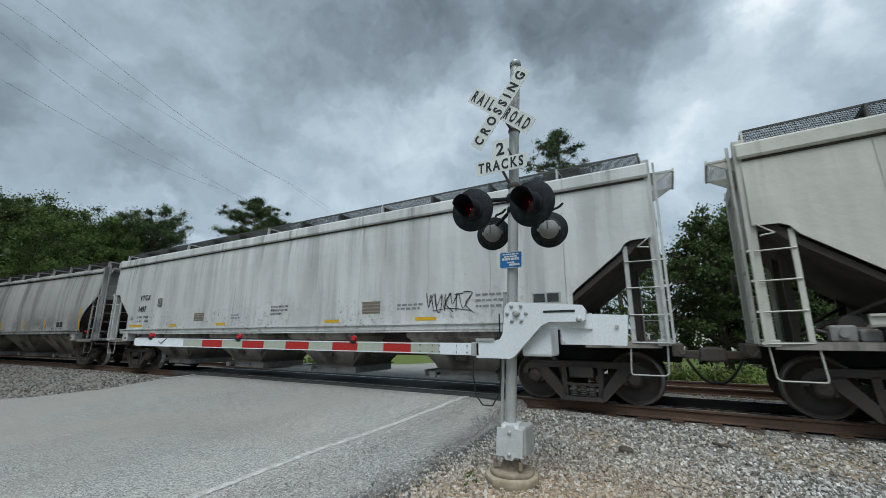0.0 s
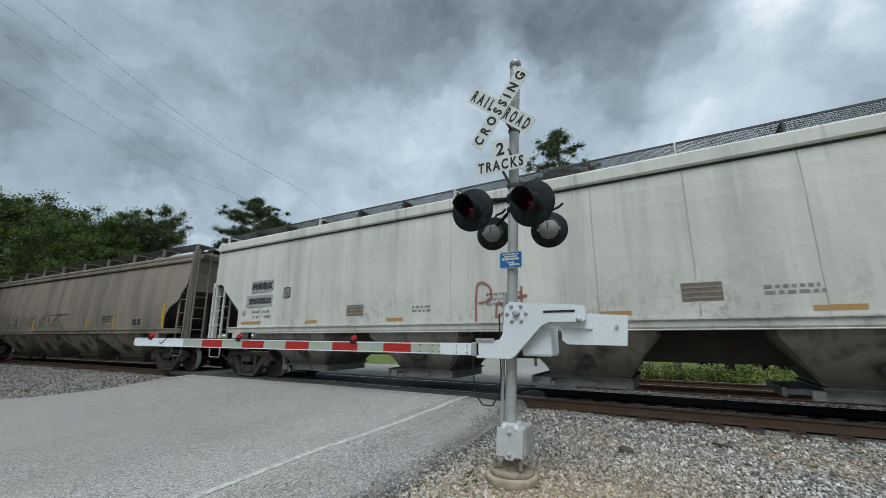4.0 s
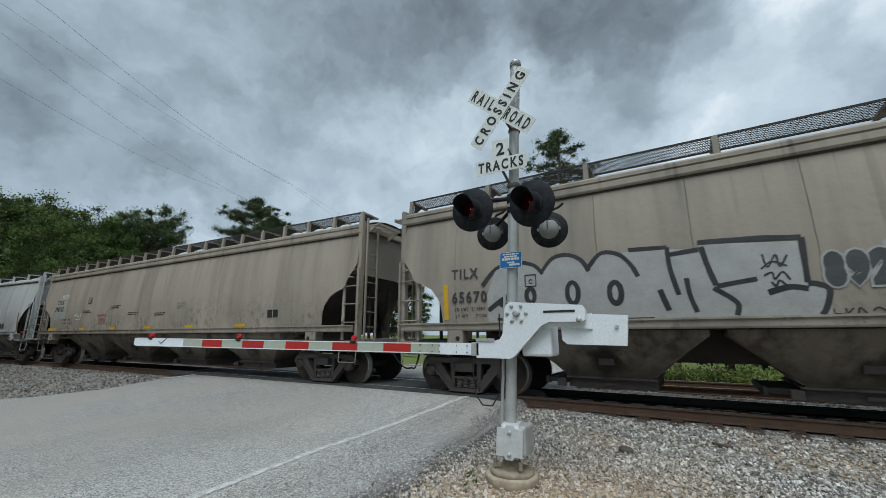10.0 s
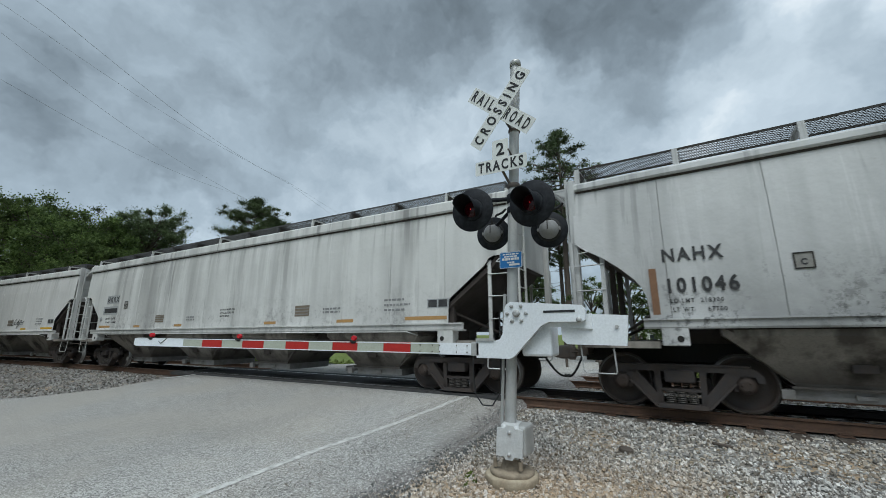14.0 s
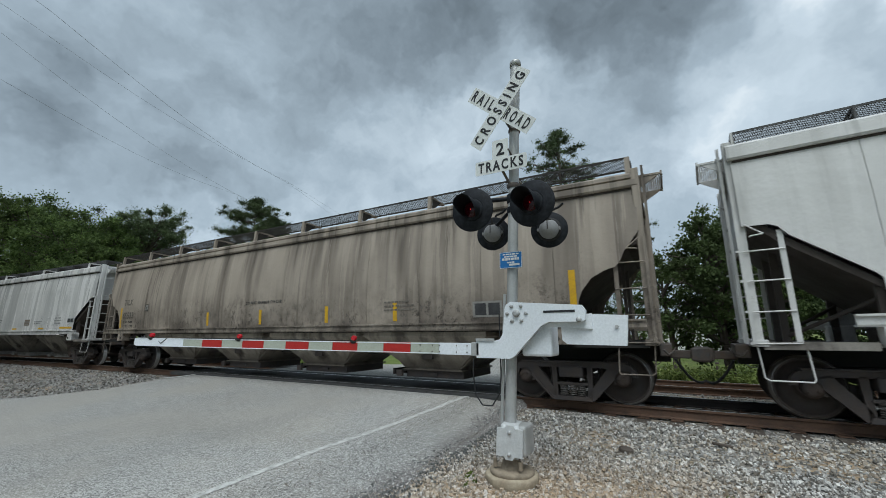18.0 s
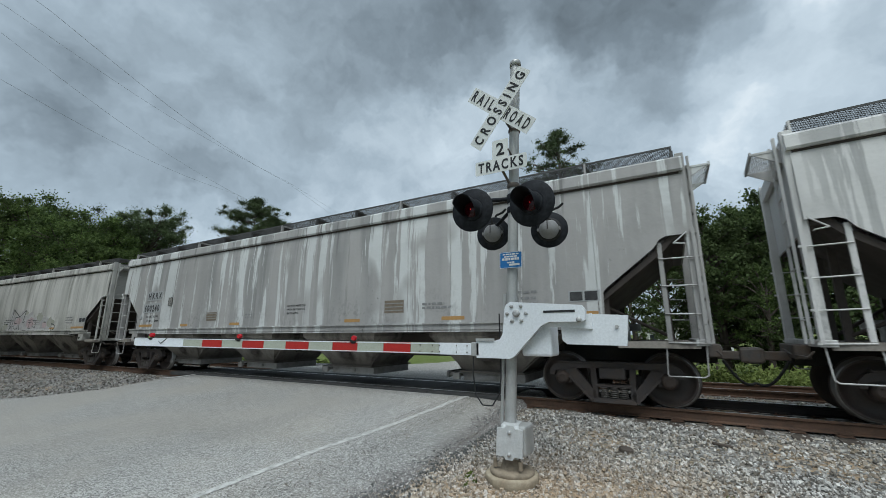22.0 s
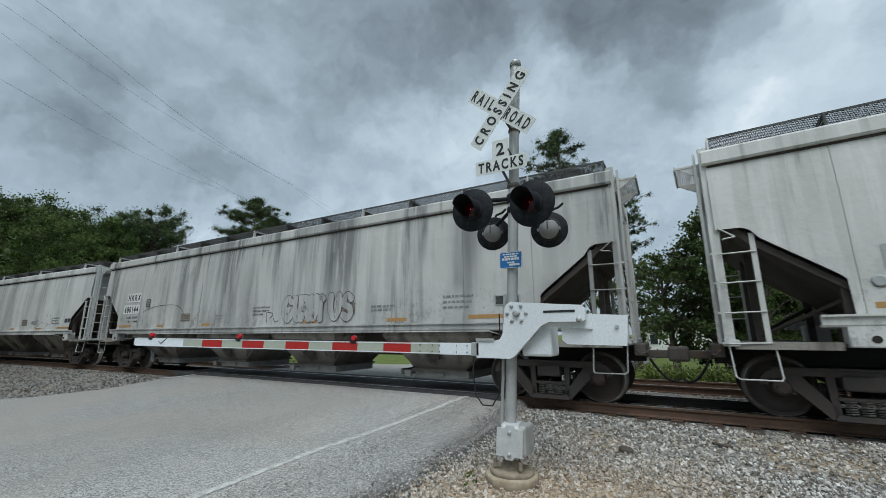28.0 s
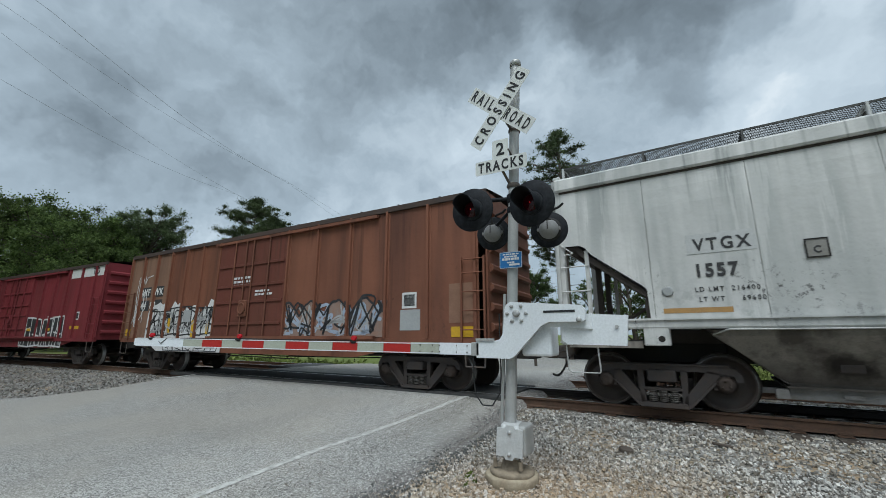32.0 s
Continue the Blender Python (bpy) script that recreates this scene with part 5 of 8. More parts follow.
P_E = car_paint("paint_tan_worn", (0.27, 0.237, 0.20), (0.12, 0.105, 0.09), 0.5, 0.5, 0.12, 5.0, 0.15, 0.2)
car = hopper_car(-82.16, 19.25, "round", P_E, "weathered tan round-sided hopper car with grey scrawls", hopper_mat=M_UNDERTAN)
marks_round(car, "TILX", "65696", L=19.25, ink=M_TEXT)
bubble(car, (("D", 2.9, 3.85), ("O", 3.75, 4.25), ("P", 4.2, 4.75), ("E", 4.7, 5.3)), 1.60, 2.22, 0.13, 0.035, M_FADED, P_E, "round")
scrawl(car, [[(6.15, 2.12), (6.3, 1.85), (6.55, 1.6), (6.5, 2.05)], [(6.5, 2.05), (6.75, 1.75), (6.9, 2.15)], [(7.0, 1.62), (7.05, 2.1), (7.35, 2.15), (7.5, 1.9), (7.3, 1.75), (7.6, 1.6)],
             [(7.8, 2.05), (7.9, 1.65), (8.1, 2.15), (8.25, 1.7)], [(8.3, 2.0), (8.45, 2.25), (8.7, 2.2), (8.95, 1.65)], [(9.05, 1.65), (9.3, 2.0), (9.6, 2.05), (9.3, 1.8), (9.8, 1.7), (9.7, 2.0), (10.25, 1.58)],
             [(9.6, 2.3), (9.75, 2.1), (9.95, 2.2)]], 0, 0, 1, 1, 0.055, M_FADED, "round")

scrawl(car, [[(0, 0.9), (0.05, 0.2), (0.2, 0.1)], [(0.3, 0.5), (0.22, 0.2), (0.36, 0.2), (0.3, 0.6)], [(0.45, 0.7), (0.6, 0.7), (0.45, 0.2), (0.62, 0.15), (0.55, -0.2)], [(0.75, 0.7), (0.68, 0.4), (0.8, 0.3), (0.7, 0.0)], [(0.88, 0.1), (0.95, 0.6), (1.02, 0.1), (1.15, 0.3)]],
       0.35, 2.95, 1.9, 0.7, 0.022, M_TAGDARK, "round")
scrawl(car, [[(0, 0.2), (0.3, 0.9), (0.5, 0.3), (0.7, 1.0), (1.0, 0.4)], [(0.1, 0.0), (0.5, 0.5), (0.9, 0.1)], [(0.2, 0.8), (0.6, 0.2), (1.1, 0.8)]], 1.0, 3.15, 1.4, 0.55, 0.018, M_TAGDARK, "round")

P_F = car_paint("paint_white_plain", (0.57, 0.58, 0.565), (0.36, 0.34, 0.31), 0.3, 0.35, 0.25, 6.0, 0.12, 0.3)
car = hopper_car(-103.29, 19.6, "flat", P_F, "white covered hopper car with grey lettering patches")
marks_flat(car, "HKRX", "600019", M_PATCH)

P_G = car_paint("paint_tan_pale", (0.30, 0.27, 0.228), (0.14, 0.125, 0.11), 0.4, 0.3, 0.1, 7.0, 0.12)
car = hopper_car(-123.75, 19.3, "round", P_G, "pale tan hopper car with large grey and black graffiti letters", hopper_mat=M_UNDERDARK)
marks_round(car, "TILX", "65670", notice=False, L=19.3, ink=M_TEXT)
M_TAGBROWN = surface("red_brown_spray_paint", (0.21, 0.145, 0.125), (0.16, 0.12, 0.10), 0.7, 4, 0.7)
M_SILVER = surface("dull_silver_spray_paint", (0.37, 0.365, 0.355), (0.27, 0.265, 0.255), 0.7, 3, 0.6)
M_TAGSLATE = surface("slate_spray_paint", (0.055, 0.058, 0.062), (0.10, 0.102, 0.105), 0.7, 5, 0.6)
fill_under(car, [(2.30, 0.55), (2.5, 1.05), (2.91, 1.15), (3.3, 1.05), (3.46, 0.95), (3.7, 1.17), (3.96, 1.20), (4.2, 1.08), (4.33, 0.98), (4.55, 1.16), (4.83, 1.13), (5.0, 1.16), (5.59, 1.14), (6.0, 1.06), (6.05, 1.15), (7.26, 1.06), (7.27, 0.45), (7.45, 0.36)],
           0, 1.49, 1, 1, M_SILVER, "round")
scrawl(car, [[(2.19, 2.24), (2.5, 2.56), (2.91, 2.66), (3.3, 2.57), (3.48, 2.38)], [(3.46, 2.42), (3.68, 2.66), (3.96, 2.70), (4.2, 2.58), (4.33, 2.36)], [(4.32, 2.42), (4.55, 2.66), (4.83, 2.62), (5.02, 2.42), (5.12, 2.2)],
             [(5.01, 2.67), (5.59, 2.65)], [(5.59, 2.65), (5.60, 2.3), (5.68, 1.86)], [(5.81, 2.12), (5.83, 1.85), (5.90, 1.58)], [(5.60, 2.52), (6.02, 2.56)], [(5.42, 1.96), (5.47, 1.78), (5.52, 1.62)],
             [(6.02, 2.67), (6.6, 2.66), (7.27, 2.60)], [(7.27, 2.60), (7.26, 2.3), (7.25, 1.95)], [(7.25, 1.94), (7.35, 1.92), (7.46, 1.84), (7.40, 1.6), (7.34, 1.50)], [(6.80, 1.83), (7.05, 1.90), (7.25, 1.86)],
             [(6.06, 2.6), (6.12, 2.25), (6.19, 1.98)], [(6.19, 1.96), (6.42, 2.0), (6.70, 2.04)], [(6.15, 1.94), (6.35, 1.78), (6.43, 1.67), (6.40, 1.52)]], 0, 0, 1, 1, 0.075, M_TAGDARK, "round")
for cx, cz, rx, rz in ((4.02, 1.99, 0.10, 0.19), (4.74, 1.95, 0.095, 0.18), (3.22, 1.98, 0.08, 0.13)):
    ring = [(cx + rx * math.cos(k * math.tau / 12), cz + rz * math.sin(k * math.tau / 12)) for k in range(13)]
    scrawl(car, [ring], 0, 0, 1, 1, 0.085, M_TAGDARK, "round").location.y = -0.002
scrawl(car, [[(2.35, 1.75), (2.62, 1.92), (2.86, 1.98), (2.84, 1.80), (2.6, 1.84)]], 0, 0, 1, 1, 0.10, M_TAGDARK, "round")
scrawl(car, [[(2.5, 1.55), (3.4, 1.50), (3.55, 1.58), (3.7, 1.50), (4.3, 1.50), (4.42, 1.57), (4.6, 1.50), (5.3, 1.50)]], 0, 0, 1, 1, 0.05, M_TAGDARK, "round")
scrawl(car, [[(6.80, 2.40), (6.84, 2.2), (6.95, 2.38), (6.98, 2.2), (7.08, 2.36)], [(6.76, 2.18), (6.9, 2.28), (7.06, 2.2)], [(6.78, 2.08), (6.88, 2.12), (6.9, 2.02), (7.0, 2.12), (7.07, 2.0)], [(6.86, 1.98), (6.9, 1.92), (6.95, 2.0), (7.02, 1.92)]], 0, 0, 1, 1, 0.026, M_TAGDARK, "round").location.y = -0.003
scrawl(car, [[(7.46, 1.58), (7.48, 1.51), (7.54, 1.51)], [(7.58, 1.58), (7.60, 1.52), (7.66, 1.58)], [(7.70, 1.51), (7.72, 1.58), (7.78, 1.51)], [(7.84, 1.54), (7.90, 1.58), (7.98, 1.52)]], 0, 0, 1, 1, 0.018, M_TAGDARK, "round")
for k, (ch, x0, x1) in enumerate((("8", 7.44, 7.66), ("9", 7.67, 7.90), ("2", 7.90, 8.17))):
    glyph(car, ch, x0 - 0.03, x1 + 0.03, 1.84, 2.39, "round", M_SILVER, 0.16)
    glyph(car, ch, x0, x1, 1.87, 2.36, "round", M_TAGSLATE, 0.10, lift=0.011)
for ch, x0, x1 in (("a", 8.08, 9.28), ("n", 9.27, 10.30), ("E", 10.34, 11.25), ("C", 11.30, 12.32), ("S", 12.40, 13.36)):
    glyph(car, ch, x0 - 0.05, x1 + 0.05, 1.49, 2.64, "round", M_SILVER, 0.13)
    glyph(car, ch, x0, x1, 1.52, 2.59, "round", M_TAGSLATE, 0.09, lift=0.011)
blob(car, [(0, 0), (0.02, 0.9), (0.15, 1.0), (0.5, 0.95), (0.85, 1.0), (1, 0.9), (0.98, 0.05), (0.5, 0.0)], 14.15, 1.58, 1.95, 1.0, M_TAGBROWN, "round")
scrawl(car, [[(14.78, 2.03), (14.92, 2.25), (14.92, 2.52), (14.65, 2.66), (14.39, 2.63), (14.17, 2.45), (14.2, 2.15), (14.45, 2.0), (14.2, 1.85), (14.3, 1.62)], [(15.05, 2.6), (15.3, 2.50), (15.55, 2.63), (15.97, 2.56)], [(15.97, 2.56), (15.98, 2.15), (16.04, 1.76)],
             [(15.13, 2.0), (15.15, 2.25), (15.4, 2.38), (15.66, 2.28), (15.66, 2.0), (15.4, 1.86), (15.13, 2.0)], [(15.28, 2.08), (15.38, 2.24), (15.52, 2.18), (15.5, 2.02), (15.35, 1.98)], [(14.98, 2.75), (15.05, 2.62), (15.1, 2.5)], [(15.4, 2.7), (15.5, 2.78), (15.6, 2.7)]],
       0, 0, 1, 1, 0.03, M_TAGWHITE, "round").location.y = -0.004

P_H = car_paint("paint_tan_clean", (0.335, 0.30, 0.253), (0.15, 0.13, 0.11), 0.3, 0.6, 0.1, 8.0, 0.12)
car = hopper_car(-144.65, 19.5, "round", P_H, "tan round-sided hopper car with amber reflectors on the sill", hopper_mat=M_UNDERDARK, sections=19)
letter(car, "CEFX", 1.60, 2.65, 0.27, "round", bold=0.006, spacing=1.1)
letter(car, "398105", 1.50, 2.34, 0.29, "round", bold=0.008, spacing=1.03)
plate(car, "patch", 1.50, 2.68, 1.98, 3.10, surface("pale_repaint_patch", (0.365, 0.335, 0.29), None, 0.5, 3, 0.6), "round", lift=0.002)
letter(car, "LD LMT  216300", 2.45, 1.93, 0.10, "round", spacing=1.15)
letter(car, "LT WT     69700", 2.50, 1.76, 0.10, "round", spacing=1.15)
plate(car, "reflector", 1.09, 2.0, 1.50, 1.60, M_YELLOW, "round", lift=0.03)
holder(car, 4.72, 2.60, 0.25, 0.25, "round")
scrawl(car, [[(0, 0.9), (0.12, 0.2), (0.2, 0.7), (0.28, 0.2), (0.34, 0.8)], [(0.5, 0.7), (0.4, 0.3), (0.55, 0.3), (0.55, 0.8)], [(0.65, 0.5), (0.8, 0.5), (0.65, 0.1), (0.82, 0.1)], [(0.88, 0.8), (1.0, 0.4), (1.1, 0.9), (0.9, -0.4)], [(0.1, -0.2), (0.6, -0.3), (0.9, -0.2)]], 3.6, 2.02, 0.62, 0.22, 0.02, M_TAGWHITE, "round")
scrawl(car, [[(0, 0.3), (0.1, 0.9), (0.15, 0.2), (0.22, 0.9), (0.3, 0.3)], [(0.35, 0.8), (0.33, 0.2), (0.5, 0.9), (0.5, 0.2)], [(0.55, 0.9), (0.62, 0.1), (0.7, 0.9), (0.8, 0.2)], [(0.85, 0.9), (1.0, 0.6), (0.85, 0.3), (1.05, 0.1)], [(-0.1, 0.5), (0.4, 0.4), (1.15, 0.6)]], 1.6, 2.0, 1.0, 0.25, 0.02, M_TAGBLUE, "round")
letter(car, "WARNING", 5.75, 2.03, 0.14, "round", M_TAGRED, spacing=1.1)
bars(car, 5.85, 1.93, 0.7, 3, 0.05, "round", M_TAGRED)
for x, z in ((4.35, 2.3), (6.8, 2.42), (8.2, 2.12), (10.1, 2.05)):
    bars(car, x, z, 0.8, 2, 0.03, "round", M_TAGDARK, 2.3, "dark scuffed lines")
scrawl(car, [[(0, 0.2), (0.1, 0.9), (0.15, 0.1)], [(0.25, 0.2), (0.25, 0.8), (0.38, 0.6), (0.3, 0.1)], [(0.45, 0.9), (0.5, 0.1)], [(0.6, 0.2), (0.62, 0.8), (0.75, 0.3), (0.75, 0.9)], [(0.95, 0.8), (0.85, 0.4), (1.0, 0.2)]], 7.7, 1.70, 1.5, 0.45, 0.016, M_TAGFILL2, "round")
for x in (4.27, 6.9, 9.5, 12.1, 14.75):
    plate(car, "reflector", x, x + 0.47, 1.51, 1.60, M_YELLOW, "round", lift=0.03)
bars(car, 11.5, 2.35, 0.6, 3, 0.05, "round")
plate(car, "placard", 16.15, 16.65, 1.72, 2.0, M_HOLDER, "round")
for k in (16.18, 16.42):
    plate(car, "stencil", k, k + 0.2, 1.75, 1.97, M_DARK, "round", lift=0.008)
scrawl(car, [[(0, 0.5), (0.05, 1), (0.12, 0.5)], [(0.2, 0.9), (0.15, 0.3), (0.3, 0.2)], [(0.4, 0.2), (0.42, 0.9), (0.55, 0.8)], [(0.6, 0.2), (0.75, 0.9), (0.9, 0.2)]], 2.0, 2.86, 0.75, 0.24, 0.04, M_PATCHWHITE, "round")

P_I = car_paint("paint_white_scuffed", (0.49, 0.51, 0.515), (0.24, 0.24, 0.235), 0.3, 0.75, 0.3, 9.0, 0.3, 0.8)
car = hopper_car(-165.04, 19.05, "smooth", P_I, "white round-sided hopper car with scuffed paint and rust-brown reflectors", post_mat=P_I)
M_RUSTBAR = surface("rust_brown_reflector", (0.24, 0.13, 0.075), (0.16, 0.10, 0.07), 0.5, 7, 0.8)
marks_round(car, "NAHX", "101046", ("218300", "67700"), M_RUSTBAR, notice=False, L=19.05)

P_J = car_paint("paint_white_streaked", (0.58, 0.60, 0.59), (0.27, 0.265, 0.255), 0.55, 0.35, 0.3, 10.0, 0.12, 0.3)
car = hopper_car(-185.85, 19.5, "flat", P_J, "streaked white covered hopper car with brown placards")
marks_flat(car, "HKRX", "", M_PATCH)
plate(car, "stencil", 1.95, 3.0, 2.16, 2.34, M_TEXT, "flat", lift=0.007)

P_K = car_paint("paint_white_fresh", (0.60, 0.615, 0.61), (0.38, 0.37, 0.35), 0.22, 0.15, 0.2, 11.0, 0.06)
car = hopper_car(-206.67, 19.57, "flat", P_K, "bright white covered hopper car with yellow reflectors")
marks_flat(car, "HKRX", "600145", M_PATCH, ("216300", "69700"), M_YELLOW)
scrawl(car, [[(0, 0.3), (0.1, 0.8), (0.2, 0.5), (0.05, 0.2), (0.2, 0.1), (0.3, 0.6), (0.4, 0.8), (0.3, 0.2), (0.5, 0.4), (0.62, 0.8), (0.55, 0.3), (0.5, -0.3), (0.62, 0.1), (0.75, 0.7), (0.85, 0.4), (1.0, 0.6)]], 13.6, 1.75, 1.5, 0.4, 0.03, M_TAGDARK, "flat")

P_L = car_paint("paint_brown_dark", (0.335, 0.297, 0.25), (0.075, 0.06, 0.05), 0.6, 0.9, 0.4, 12.0, 0.25, 0.4)
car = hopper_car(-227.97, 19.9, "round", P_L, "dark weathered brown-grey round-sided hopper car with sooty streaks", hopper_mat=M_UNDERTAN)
marks_round(car, "TILX", "65533", L=19.9, ink=M_FADED)

P_M = car_paint("paint_white_washed", (0.54, 0.55, 0.545), (0.30, 0.30, 0.295), 0.6, 0.3, 0.8, 13.0, 0.08, 0.7)
car = hopper_car(-248.89, 19.55, "flat", P_M, "white covered hopper car with broad grey washes")
marks_flat(car, "HKRX", "600212", M_PATCHWHITE, ("217000", "69000"), M_YELLOW)
plate(car, "reflector", 9.80, 10.26, 1.55, 1.68, M_YELLOW, "flat")
bubble(car, (("J", 3.30, 3.78), ("A", 3.68, 4.08), ("N", 3.98, 4.38), ("E", 4.28, 4.64)), 1.70, 2.24, 0.15, 0.014, M_TAGDARK, P_M, "flat")
scrawl(car, [[(4.0, 1.60), (4.06, 1.67), (4.12, 1.60)], [(4.15, 1.66), (4.22, 1.60)], [(4.16, 1.60), (4.24, 1.67), (4.4, 1.68)]], 0, 0, 1, 1, 0.014, M_TAGDARK, "flat")
scrawl(car, [[(0, 0.5), (0.1, 0.9), (0.2, 0.2), (0.3, 0.9)], [(0.4, 0.2), (0.45, 0.9), (0.6, 0.7), (0.5, 0.5), (0.65, 0.2)], [(0.8, 0.9), (0.7, 0.5), (0.85, 0.2), (1.0, 0.6)]], 4.8, 1.62, 0.8, 0.26, 0.018, M_TAGDARK, "flat")
scrawl(car, [[(0, 0.5), (0.2, 1.0), (0.4, 0.2), (0.6, 0.9), (0.8, 0.3), (1.0, 0.7)]], 4.3, 1.62, 0.6, 0.3, 0.02, M_ORANGE, "flat")

P_N = car_paint("paint_grey_runs", (0.36, 0.36, 0.355), (0.23, 0.23, 0.225), 0.6, 0.3, 0.9, 14.0, 0.08, 0.0, (0.60, 0.61, 0.60))
car = hopper_car(-269.88, 19.57, "flat", P_N, "grey covered hopper car with long white runs in the dirt")
marks_flat(car, "HKRX", "600240", M_PATCH, ("217700", "68900"))

P_O = car_paint("paint_white_mossy", (0.56, 0.565, 0.545), (0.235, 0.23, 0.205), 0.75, 0.8, 0.3, 15.0, 0.15)
car = hopper_car(-290.77, 19.5, "flat", P_O, "dirty white covered hopper car with two large graffiti names")
marks_flat(car, "HKRX", "600148", M_PATCH, ("216300", "69700"))
M_TAGFILL = surface("streaky_grey_spray_paint", (0.46, 0.445, 0.44), (0.28, 0.265, 0.265), 0.8, 5, 0.6)
M_TAGPINK = surface("pink_spray_paint", (0.46, 0.36, 0.36), (0.40, 0.31, 0.31), 0.6, 4, 0.7)
M_MOSS = surface("olive_algae_stain", (0.33, 0.33, 0.275), (0.42, 0.42, 0.385), 0.9, 6, 0.9)
bubble(car, (("S", 3.60, 4.58), ("T", 4.40, 5.10), ("R", 4.92, 5.52), ("A", 5.36, 5.98), ("N", 5.86, 6.62), ("G", 6.42, 7.24), ("E", 7.12, 8.02)), 1.47, 2.50, 0.24, 0.045, M_TAGDARK, M_TAGFILL, "flat")
fill_under(car, [(0, 0.2), (0.03, 0.75), (0.06, 1.0), (0.18, 0.68), (0.36, 1.03), (0.42, 0.68), (0.56, 0.95), (0.6, 0.6), (0.8, 0.7), (1.0, 0.5)], 10.3, 1.52, 4.6, 1.0, M_TAGFILL, "flat")
for x, z, w, h, m_ in ((11.0, 1.7, 0.9, 0.5, M_TAGPINK), (12.3, 1.6, 1.0, 0.6, M_TAGPINK), (13.4, 1.9, 0.7, 0.5, M_MOSS), (9.6, 1.52, 0.8, 0.35, M_MOSS), (8.05, 1.52, 0.5, 0.5, M_MOSS), (14.5, 1.55, 0.8, 0.6, M_MOSS), (12.0, 2.25, 0.5, 0.25, M_MOSS), (14.1, 1.55, 0.5, 0.4, M_TAGPINK)):
    rg = random.Random(x)
    blob(car, [(0.5 + math.cos(i * math.tau / 14) * rg.uniform(0.3, 0.55), 0.5 + math.sin(i * math.tau / 14) * rg.uniform(0.25, 0.55)) for i in range(14)], x, z, w, h, m_, "flat", lift=0.0065)
scrawl(car, [[(10.57, 1.55), (10.66, 2.05), (10.76, 2.56)], [(10.76, 2.56), (11.15, 2.38), (11.56, 2.18)], [(11.56, 2.18), (11.85, 2.36), (12.17, 2.50)], [(12.17, 2.50), (12.08, 2.2), (12.0, 1.9)], [(12.0, 1.9), (12.2, 1.95)],
             [(11.5, 2.16), (11.62, 1.85), (11.72, 1.55)], [(10.62, 1.6), (10.72, 1.72), (10.85, 1.6)]], 0, 0, 1, 1, 0.05, M_TAGDARK, "flat")
scrawl(car, [[(10.75, 2.02), (10.95, 2.0)], [(10.86, 2.0), (10.84, 1.72)], [(10.74, 1.70), (10.98, 1.72)], [(11.42, 2.15), (11.10, 2.16), (11.08, 1.90), (11.42, 1.88)], [(11.08, 1.88), (11.10, 1.62), (11.45, 1.62), (11.46, 1.80)],
             [(12.60, 2.0), (13.0, 2.02)], [(12.62, 1.90), (12.98, 1.92)], [(12.78, 1.90), (12.74, 1.66)], [(12.60, 1.64), (12.95, 1.62)], [(13.05, 2.0), (13.49, 1.98)], [(13.40, 1.98), (13.44, 1.62)], [(13.15, 1.98), (13.12, 1.72), (13.40, 1.66)],
             [(15.05, 1.82), (15.08, 1.50)], [(15.05, 1.82), (15.36, 1.72), (15.36, 1.58), (15.08, 1.50)], [(14.2, 1.9), (14.45, 1.88)]], 0, 0, 1, 1, 0.035, M_TAGDARK, "flat")
scrawl(car, [[(9.6, 1.50), (10.2, 1.46), (10.6, 1.50)], [(11.0, 1.50), (11.5, 1.44), (12.3, 1.52), (12.9, 1.44)], [(13.3, 1.50), (14.0, 1.45), (15.0, 1.46)]], 0, 0, 1, 1, 0.03, M_TAGDARK, "flat")

P_P = car_paint("paint_white_soft", (0.58, 0.595, 0.585), (0.30, 0.295, 0.28), 0.5, 0.35, 0.3, 16.0, 0.1)
car = hopper_car(-312.03, 19.8, "flat", P_P, "white covered hopper car with grey runs and brown placards")
marks_flat(car, "HKRX", "600131", M_PATCH)

P_Q = car_paint("paint_white_stained", (0.49, 0.50, 0.49), (0.20, 0.20, 0.195), 0.95, 0.4, 0.35, 17.0, 0.12)
car = hopper_car(-333.41, 19.9, "flat", P_Q, "stained white covered hopper car with faint outline graffiti")
marks_flat(car, "HKRX", "600144", M_PATCHWHITE)
bubble(car, (("G", 11.08, 11.62), ("U", 11.52, 11.98), ("R", 11.78, 12.30), ("U", 12.14, 12.58), ("T", 12.44, 12.80), ("U", 12.84, 13.4), ("S", 13.3, 13.8)), 1.57, 2.34, 0.19, 0.014, M_TAGDARK, P_Q, "flat")
scrawl(car, [[(3.42, 2.15), (4.1, 2.28), (4.82, 2.32), (5.5, 2.30), (5.9, 2.18), (6.28, 1.86)], [(3.42, 2.15), (3.45, 1.6)], [(10.45, 1.9), (10.5, 1.6)], [(10.5, 1.9), (10.75, 1.85), (10.6, 1.7)], [(10.75, 1.8), (10.85, 1.62), (11.0, 1.66)]], 0, 0, 1, 1, 0.016, M_TAGDARK, "flat")

